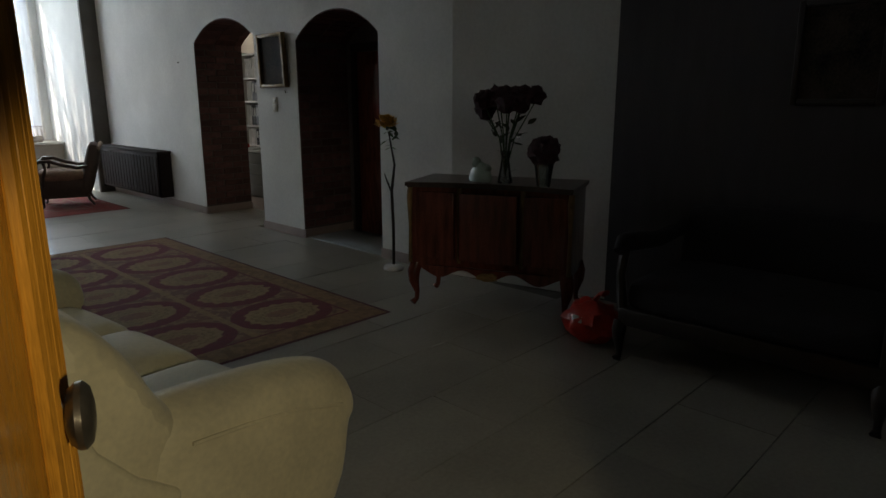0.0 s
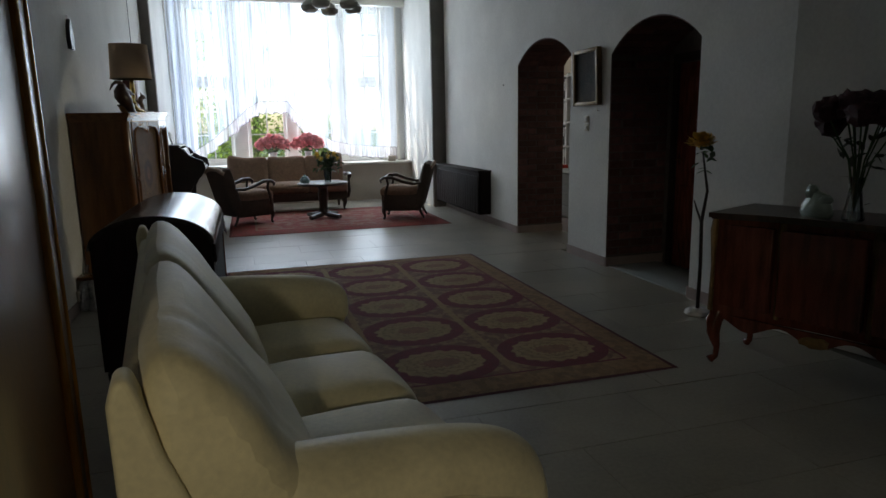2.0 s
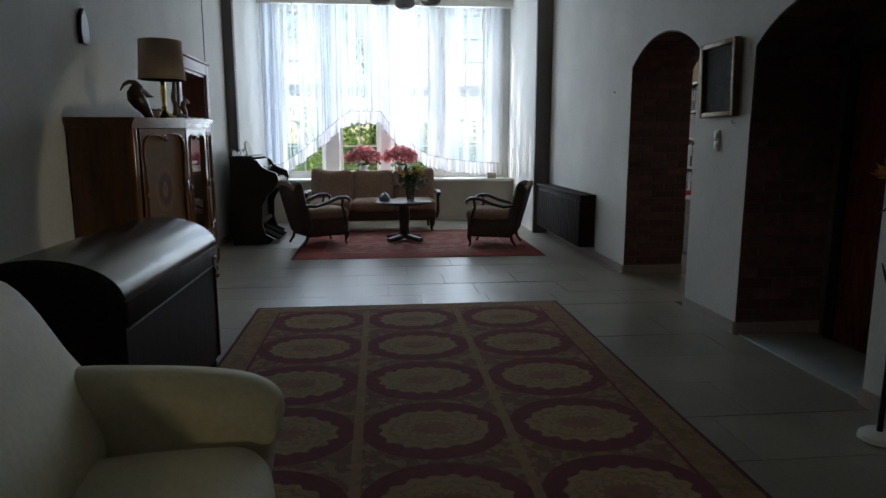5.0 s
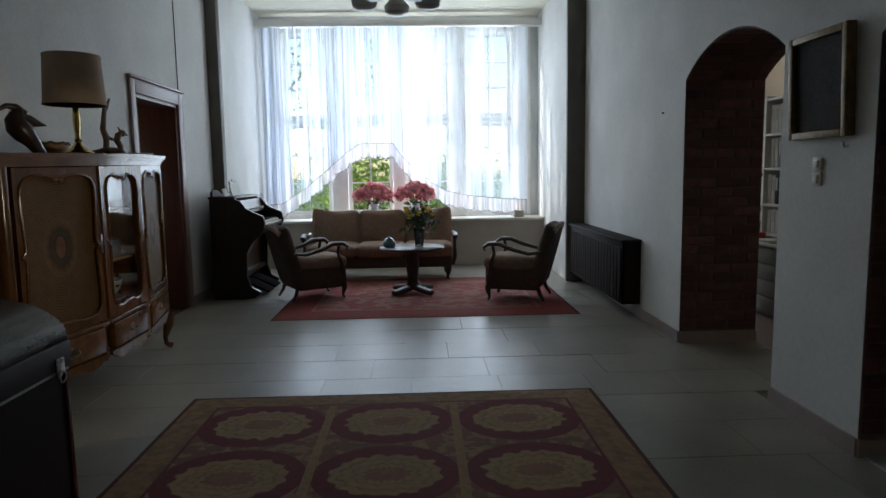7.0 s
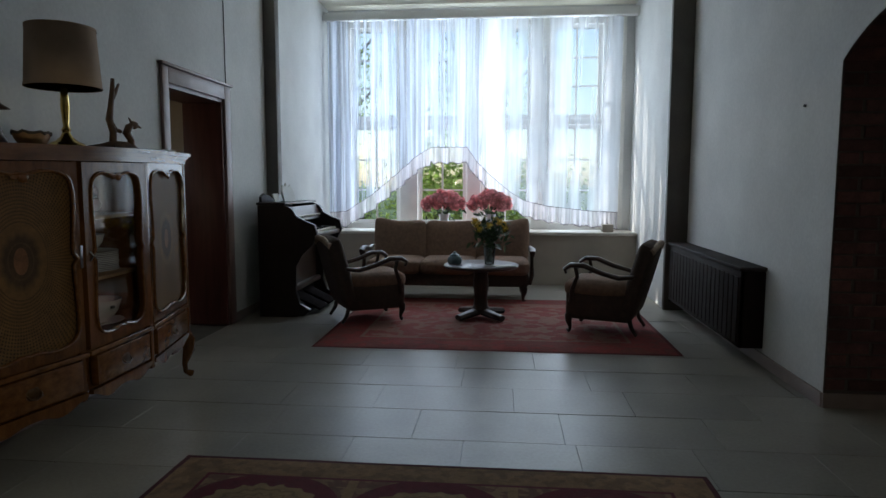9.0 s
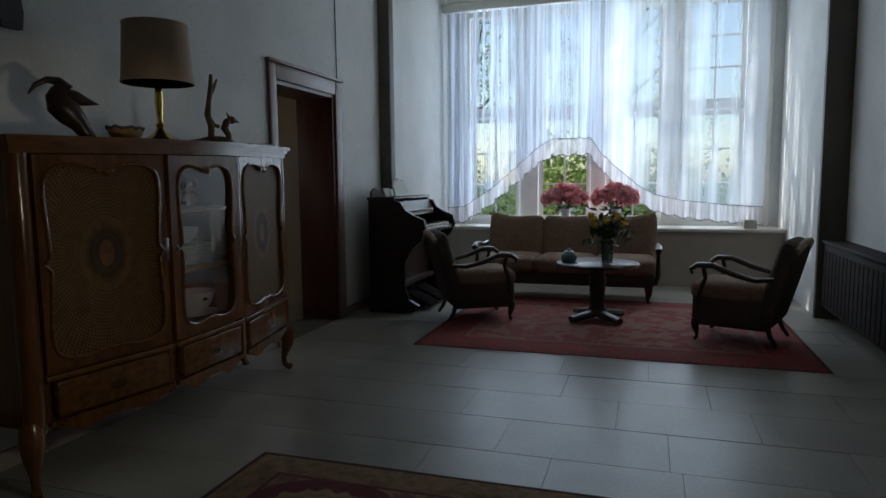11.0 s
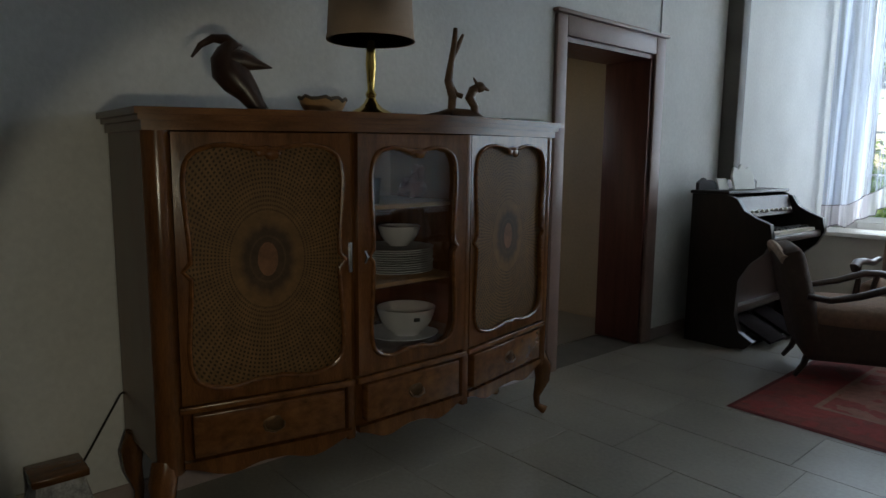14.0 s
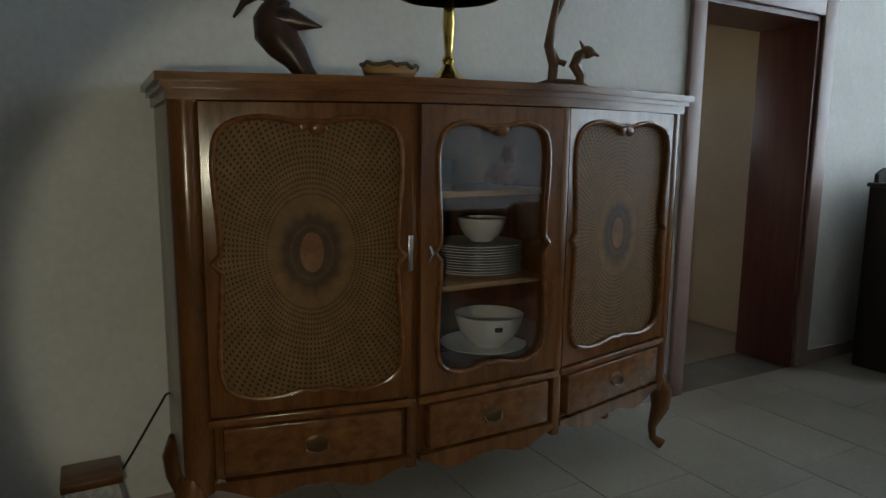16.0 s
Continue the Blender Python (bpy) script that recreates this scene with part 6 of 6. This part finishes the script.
# settee, bag and picture at the dark wall
def settee():
    c = thing("settee", (0, 0, 0), "dark upholstered settee with carved legs", "settee")
    y0, y1 = 0.95, 2.20
    part("seat", Shape().cushion((3.62, y0 + 0.06, 0.28), (4.30, y1 - 0.06, 0.45), 0.06, 0.03), BLACK_CLOTH, c)
    part("seat_frame", Shape().rbox((3.60, y0 + 0.03, 0.20), (4.34, y1 - 0.03, 0.30), 0.02), BLACK_WOOD, c)
    part("backrest", Shape(Matrix.Translation((4.30, (y0 + y1) / 2, 0.3)) @ Matrix.Rotation(radians(9), 4, "Y")).cushion((-0.06, -(y1 - y0) / 2 + 0.06, 0), (0.07, (y1 - y0) / 2 - 0.06, 0.46), 0.06, 0.02), BLACK_CLOTH, c)
    for y in (y0 + 0.04, y1 - 0.04):
        a = part("armrest", Shape().tube([(4.30, y, 0.62), (4.0, y, 0.60), (3.75, y, 0.63), (3.62, y, 0.64), (3.57, y, 0.60)], [0.04, 0.045, 0.05, 0.05, 0.03], 10), BLACK_CLOTH, c)
        part("arm_support", Shape().tube([(3.64, y, 0.62), (3.60, y, 0.48), (3.64, y, 0.28)], [0.028, 0.024, 0.03], 8), BLACK_WOOD, a)
        part("leg", Shape(Matrix.Translation((3.63, y, 0))).raw(*(lambda q: (q.v, q.f))(cabriole((0, 0), (-0.7, 0.0), 0.22, 0.036, 0.017))), BLACK_WOOD, c)
        part("leg", Shape().tube([(4.28, y, 0.22), (4.32, y, 0.01)], [0.03, 0.02], 8), BLACK_WOOD, c)


BLACK_CLOTH = material("near_black_velvet", (0.012, 0.009, 0.011), 0.9, grain=20, vary=0.3, bump=0.4, fine=250)
settee()


def carrier_bag():
    c = thing("carrier_bag", (3.78, 2.42, 0), "red glossy plastic carrier bag on the floor", "bag")
    sh = Shape().ball((0, 0, 0.115), 0.132, 1.0, 1.25, 0.95, 26, 0.28, 3)
    for q in sh.v:
        q.z = max(q.z, 0.0)
        q.x += 0.012 * noise.noise(q * 22)
        q.y += 0.012 * noise.noise(q * 19 + Vector((5, 0, 0)))
    part("bag", sh, RED_PLASTIC, c)
    part("knot", Shape().tube([(0, -0.02, 0.25), (0.0, -0.05, 0.29), (-0.02, -0.09, 0.30)], [0.03, 0.02, 0.03], 8, 0.5), RED_PLASTIC, c)
    part("print", Shape(Matrix.Translation((-0.112, 0.02, 0.15)) @ Matrix.Rotation(radians(12), 4, "Y")).rbox((-0.014, -0.03, -0.02), (0.0, 0.03, 0.02), 0.004), PAPER, c, "pale printed patch")


carrier_bag()


def picture(name, m, w, h, frame_w, depth, frame_mat, label):
    """Framed painting; x points out of the wall, y along it."""
    c = thing(name, m, label, "picture")
    s = Shape()
    s.rbox((0, -w / 2, 0), (depth, -w / 2 + frame_w, h), 0.006).rbox((0, w / 2 - frame_w, 0), (depth, w / 2, h), 0.006)
    s.rbox((0, -w / 2 + frame_w, 0), (depth, w / 2 - frame_w, frame_w), 0.006).rbox((0, -w / 2 + frame_w, h - frame_w), (depth, w / 2 - frame_w, h), 0.006)
    part("picture_frame", s, frame_mat, c)
    part("canvas", Shape().box((0.004, -w / 2 + frame_w * 0.8, frame_w * 0.8), (depth * 0.55, w / 2 - frame_w * 0.8, h - frame_w * 0.8)), OLD_PAINTING, c, "dark old painting")


picture("framed_picture", pose(RX - 0.001, 6.345, 1.465, 0, 2, 180), 0.46, 0.51, 0.035, 0.05, GILT, "dark oil painting in a worn gilt frame")
picture("framed_picture", pose(4.499, 1.50, 1.32, 0, 1, 180), 0.42, 0.52, 0.03, 0.03, BLACK_WOOD, "dark picture in a black frame in shade")
sw = thing("light_switch", (RX - 0.001, 6.375, 1.265), "double white light switch on the pier", "switch")
for z in (0.0, 0.075):
    p = part("switch_plate", Shape().rbox((-0.012, -0.035, z - 0.034), (0, 0.035, z + 0.034), 0.005), IVORY, sw)
    part("rocker", Shape().rbox((-0.02, -0.018, z - 0.018), (-0.011, 0.018, z + 0.018), 0.003), WHITE_PAINT, p)
part("wall_hook", Shape().tube([(RX, 6.16, 1.42), (RX - 0.02, 6.16, 1.415), (RX - 0.025, 6.16, 1.44)], 0.005, 6), STEEL, wall_right)
part("nail", Shape().tube([(RX, 8.45, 1.78), (RX - 0.012, 8.45, 1.785)], 0.008, 6), BLACK, wall_right)


def open_door():
    hinge, free = Vector((0.51, 0.60)), Vector((0.828, 1.387))
    d = free - hinge
    w = d.length
    m = pose(hinge.x, hinge.y, 0.01, 0, 0, math.degrees(math.atan2(d.y, d.x)))
    c = thing("entrance_door", m, "varnished honey-brown wooden door standing open", "door")
    part("door_leaf", Shape().rbox((0, -0.02, 0), (w, 0.02, 2.08), 0.006), HONEY_WOOD, c)
    for sgn in (-1, 1):
        for k in (0.10, 0.135):
            part("moulding", Shape().tube([(w - k, 0.022 * sgn, 0.12), (w - k, 0.022 * sgn, 1.97), (k, 0.022 * sgn, 1.97), (k, 0.022 * sgn, 0.12), (w - k, 0.022 * sgn, 0.12)], 0.011, 8), HONEY_WOOD, c)
        at = Matrix.Translation((w - 0.085, 0.02 * sgn, 1.03)) @ Matrix.Rotation(radians(-90 * sgn), 4, "X")
        part("rosette", Shape(at).lathe([(0.026, 0), (0.028, 0.004), (0.02, 0.009), (0.0105, 0.01), (0.0105, 0.016)], seg=24), STEEL, c, "bright metal collar")
        part("knob", Shape(at).lathe([(0.0, 0.012), (0.016, 0.013), (0.029, 0.017), (0.035, 0.024), (0.035, 0.030), (0.029, 0.036), (0.016, 0.039), (0, 0.040)], seg=28), OLD_METAL, c, "round dull brass knob")
    for k in range(3):
        part("edge_bead", Shape().tube([(w - 0.01 - 0.016 * k, -0.021, 0.02), (w - 0.01 - 0.016 * k, -0.021, 2.06)], 0.008 - 0.0015 * k, 8), HONEY_WOOD, c)


def wardrobe():
    """Tall polished wardrobe just inside the entrance; its side shows a framed panel."""
    c = thing("wardrobe", pose(0.83, 2.10, 0, 0, 0, 5), "tall glossy dark brown wooden wardrobe with moulded edges", "wardrobe")
    D, W = 0.60, 0.74      # along the room, out from the wall
    part("carcass", Shape().rbox((-W, -D + 0.01, 0.08), (-0.012, -0.006, 2.02), 0.004), GLOSS_WOOD, c)
    part("plinth", Shape().rbox((-W, -D + 0.03, 0.0), (-0.03, -0.02, 0.08), 0.004), GLOSS_WOOD, c)
    part("side_panel", Shape().rbox((-0.012, -D + 0.012, 0.12), (-0.004, -0.075, 1.98), 0.003), GLOSS_WOOD, c, "mirror-polished veneer panel")
    part("stile", Shape().rbox((-0.012, -0.075, 0.08), (0.004, -0.01, 2.02), 0.004), GLOSS_WOOD, c)
    part("moulding", Shape().tube([(-0.002, -D + 0.02, 0.14), (-0.002, -0.078, 0.14), (-0.002, -0.078, 1.96), (-0.002, -D + 0.02, 1.96)], 0.010, 10), HONEY_WOOD, c, "lighter rounded moulding")
    part("edge_bead", Shape().tube([(0.0, -0.012, 0.08), (0.0, -0.012, 2.02)], 0.009, 10), HONEY_WOOD, c)
    part("cornice", Shape().rbox((-W, -D - 0.01, 2.02), (0.03, 0.02, 2.07), 0.012), GLOSS_WOOD, c)


OLD_METAL = material("tarnished_metal", (0.16, 0.14, 0.11), 0.35, 0.8, grain=15, vary=0.25)
open_door()
GLOSS_WOOD = material("glossy_varnished_wood", (0.20, 0.085, 0.025), 0.36, grain=4, vary=0.3, stretch=(3, 3, 0.6), bump=0.02, wear=0.03)
GLOSS_WOOD.node_tree.nodes["Principled BSDF"].inputs["Coat Weight"].default_value = 0.45
GLOSS_WOOD.node_tree.nodes["Principled BSDF"].inputs["Coat Roughness"].default_value = 0.2
wardrobe()


def chandelier():
    c = thing("chandelier", (2.15, 8.0, 2.50), "hanging lamp with frosted glass bowls, unlit", "lamp")
    part("rod", Shape().tube([(0, 0, 0.28), (0, 0, CEIL_Z - 2.50)], 0.009, 8), BRASS, c)
    part("hub", Shape().lathe([(0.0, 0.17), (0.03, 0.18), (0.045, 0.23), (0.03, 0.28), (0.012, 0.32)], seg=20), BRASS, c)
    part("canopy", Shape().lathe([(0.06, CEIL_Z - 2.50), (0.05, CEIL_Z - 2.53), (0.012, CEIL_Z - 2.56)], seg=20), BRASS, c)
    for i in range(5):
        a = radians(18 + 72 * i)
        dx, dy = math.cos(a), math.sin(a)
        arm = part("arm", Shape().tube([(dx * 0.03, dy * 0.03, 0.23), (dx * 0.12, dy * 0.12, 0.16), (dx * 0.20, dy * 0.20, 0.15), (dx * 0.24, dy * 0.24, 0.12)], 0.007, 8), BRASS, c)
        part("glass_bowl", Shape().lathe([(0.055, 0.0), (0.085, 0.02), (0.095, 0.06), (0.06, 0.10), (0.03, 0.12), (0.028, 0.118), (0.058, 0.096), (0.09, 0.06), (0.08, 0.022), (0.055, 0.004)], (dx * 0.24, dy * 0.24, 0.01), 24), FROSTED, arm, "frosted glass bowl")


FROSTED = material("frosted_glass", (0.62, 0.62, 0.60), 0.35, grain=12, vary=0.08, bump=0.05)
chandelier()

# study seen through the first arch
def bookcase():
    c = thing("bookcase", (5.60, 9.35, 0), "white bookcase filled with ring binders", "bookcase")
    zs = [0.70, 0.98, 1.32, 1.64, 1.97]
    for y in (-0.75, 0.0, 0.74):
        part("upright", Shape().box((0, y - 0.012, 0.66), (0.30, y + 0.012, 2.0)), WHITE_PAINT, c)
    for z in zs:
        part("shelf", Shape().box((0.0, -0.75, z - 0.012), (0.30, 0.75, z + 0.012)), WHITE_PAINT, c)
    part("back", Shape().box((0.30, -0.76, 0.0), (0.31, 0.76, 2.0)), WHITE_PAINT, c)
    low = part("drawer_unit", Shape().rbox((-0.18, -0.76, 0.0), (0.30, 0.76, 0.63), 0.006), GREY_METAL, c)
    for i in range(3):
        for k in range(4):
            part("drawer", Shape().rbox((-0.195, -0.74 + 0.5 * i, 0.03 + 0.148 * k), (-0.178, -0.26 + 0.5 * i, 0.165 + 0.148 * k), 0.004), GREY_METAL, low)
    part("worktop", Shape().rbox((-0.22, -0.78, 0.632), (0.30, 0.78, 0.658), 0.005), WHITE_PAINT, c)
    rr = random.Random(12)
    for z0, z1 in zip(zs, zs[1:]):
        y = -0.73
        while y < 0.66:
            w = rr.uniform(0.05, 0.085)
            if -0.10 < y < 0.02 - 0.0:
                y = 0.02
            hgt = min(0.29, z1 - z0 - 0.035) * rr.uniform(0.88, 1.0)
            mat = rr.choice((WHITE_PAINT, PAPER, BINDER_GREY, BLACK, PAPER))
            b = single("ring_binder", Shape().rbox((0, 0, 0), (0.24, w - 0.004, hgt), 0.004), mat, "ring binder standing on a bookcase shelf", "binder", pose(5.62, 9.35 + y, z0 + 0.013, rr.uniform(-2, 2) if rr.random() < 0.3 else 0), group="ring binders")
            part("spine_label", Shape().box((-0.002, w * 0.18, hgt * 0.45), (0.0, w * 0.75, hgt * 0.88)), PAPER, b)
            y += w
    single("red_box", Shape().rbox((-0.05, -0.09, 0), (0.05, 0.09, 0.07), 0.008), RED_PLASTIC, "small red box on the white worktop", "box", (5.48, 9.22, 0.659))
    single("paper_stack", Shape().rbox((-0.08, -0.12, 0), (0.08, 0.12, 0.025), 0.002), PAPER, "stack of white paper on the worktop", "paper", (5.48, 8.95, 0.659))


NICHE_STONE = material("pale_threshold_stone", (0.42, 0.47, 0.48), 0.3, grain=6, vary=0.1, bump=0.02)
GREY_METAL = material("grey_enamel", (0.22, 0.22, 0.20), 0.45, grain=5, vary=0.12)
BINDER_GREY = material("grey_card", (0.22, 0.23, 0.25), 0.7, grain=9, vary=0.15)
bookcase()

single("niche_threshold", Shape().rbox((RX + 0.02, A2[0] + 0.022, 0.0), (RX + T - 0.05, A2[1] - 0.022, 0.012), 0.004), NICHE_STONE, "pale blue-grey stone threshold in the arch", "threshold", kind="structure")
# dark door at the back of the second arch
d2 = thing("door_2", (RX + T - 0.045, 5.35, 0), "dark brown panelled door inside the arch", "door", kind="structure")
part("door_leaf", Shape().rbox((0, -0.42, 0.02), (0.04, 0.42, 1.80), 0.005), MAHOGANY, d2)
for z0, z1 in ((0.15, 0.75), (0.88, 1.68)):
    for y in (-0.2, 0.2):
        part("panel", Shape().rbox((-0.012, y - 0.15, z0), (0.002, y + 0.15, z1), 0.008), MAHOGANY, d2)
part("door_frame", Shape().box((-0.02, 0.42, 0), (0.04, 0.49, 1.88)).box((-0.02, -0.49, 0), (0.04, -0.42, 1.88)).box((-0.02, -0.42, 1.80), (0.04, 0.42, 1.88)), BLACK_WOOD, d2)
part("door_handle", Shape().tube([(-0.01, 0.36, 0.98), (-0.05, 0.36, 0.98), (-0.055, 0.26, 0.98)], 0.008, 8), BRASS, d2)

# ---- bricks lining the arches ----
brick_mesh = {}


def brick(m, l, h, d):
    key = (round(l, 3), round(h, 3))
    if key not in brick_mesh:
        a, b, c = l / 2, h / 2, 0.004
        vs = [(-a, 0, -b), (a, 0, -b), (a, 0, b), (-a, 0, b), (-a, d - c, -b), (a, d - c, -b), (a, d - c, b), (-a, d - c, b), (-a + c, d, -b + c), (a - c, d, -b + c), (a - c, d, b - c), (-a + c, d, b - c)]
        fs = [(0, 1, 5, 4), (1, 2, 6, 5), (2, 3, 7, 6), (3, 0, 4, 7), (4, 5, 9, 8), (5, 6, 10, 9), (6, 7, 11, 10), (7, 4, 8, 11), (8, 9, 10, 11)]
        brick_mesh[key] = Shape().raw(vs, fs).mesh("brick", BRICK, False)
    ob = new("brick", brick_mesh[key])
    ob.parent = wall_right
    ob.matrix_basis = m


def brick_lining(y0, y1, spring, apex, seed):
    rr = random.Random(seed)
    ch = 0.0725
    for side, y, rz in ((0, y0, 0), (1, y1, 180)):
        sg = 1 if side == 0 else -1
        z0 = 0.10
        part("mortar_bed", Shape().box((RX + 0.003, min(y, y + sg * 0.006), 0), (RX + T - 0.003, max(y, y + sg * 0.006), spring + 0.01)), MORTAR, wall_right)
        part("plinth", Shape().box((RX - 0.004, min(y, y + sg * 0.02), 0), (RX + T, max(y, y + sg * 0.02), 0.085)), TRIM_GREY, wall_right)
        k = 0
        while z0 + ch < spring + 0.02:
            off = 0.0 if k % 2 else -0.12
            x = off
            while x < T:
                a, b = max(x, 0.004), min(x + 0.24, T - 0.004)
                if b - a > 0.05:
                    m = Matrix.Translation((RX + (a + b) / 2, y, z0 + ch / 2)) @ Matrix.Rotation(radians(rz), 4, "Z")
                    brick(m, b - a - 0.009, ch - 0.010, 0.012 + 0.002 * rr.randint(0, 2))
                x += 0.25
            z0 += ch
            k += 1
    pts = arch_outline(y0, y1, spring, apex, 16)
    bed = Shape()
    for (ya, za), (yb, zb) in zip(pts, pts[1:]):
        bed.prism([(ya, za - 0.006), (yb, zb - 0.006), (yb, zb + 0.01), (ya, za + 0.01)], "x", RX + 0.003, RX + T - 0.003)
    part("mortar_bed", bed, MORTAR, wall_right)
    for (ya, za), (yb, zb) in zip(pts, pts[1:]):
        mid = Vector((0, (ya + yb) / 2, (za + zb) / 2))
        l = math.hypot(yb - ya, zb - za)
        ang = math.degrees(math.atan2(zb - za, yb - ya))
        for x in (0.125, 0.37, 0.545):
            wd = 0.24 if x < 0.5 else 0.10
            m = Matrix.Translation((RX + x, mid.y, mid.z)) @ Matrix.Rotation(radians(ang), 4, "X") @ Matrix.Rotation(radians(-90), 4, "X")
            brick(m, wd - 0.009, l - 0.008, 0.012)


brick_lining(*A1, 1)
brick_lining(*A2, 2)
slab_courses()
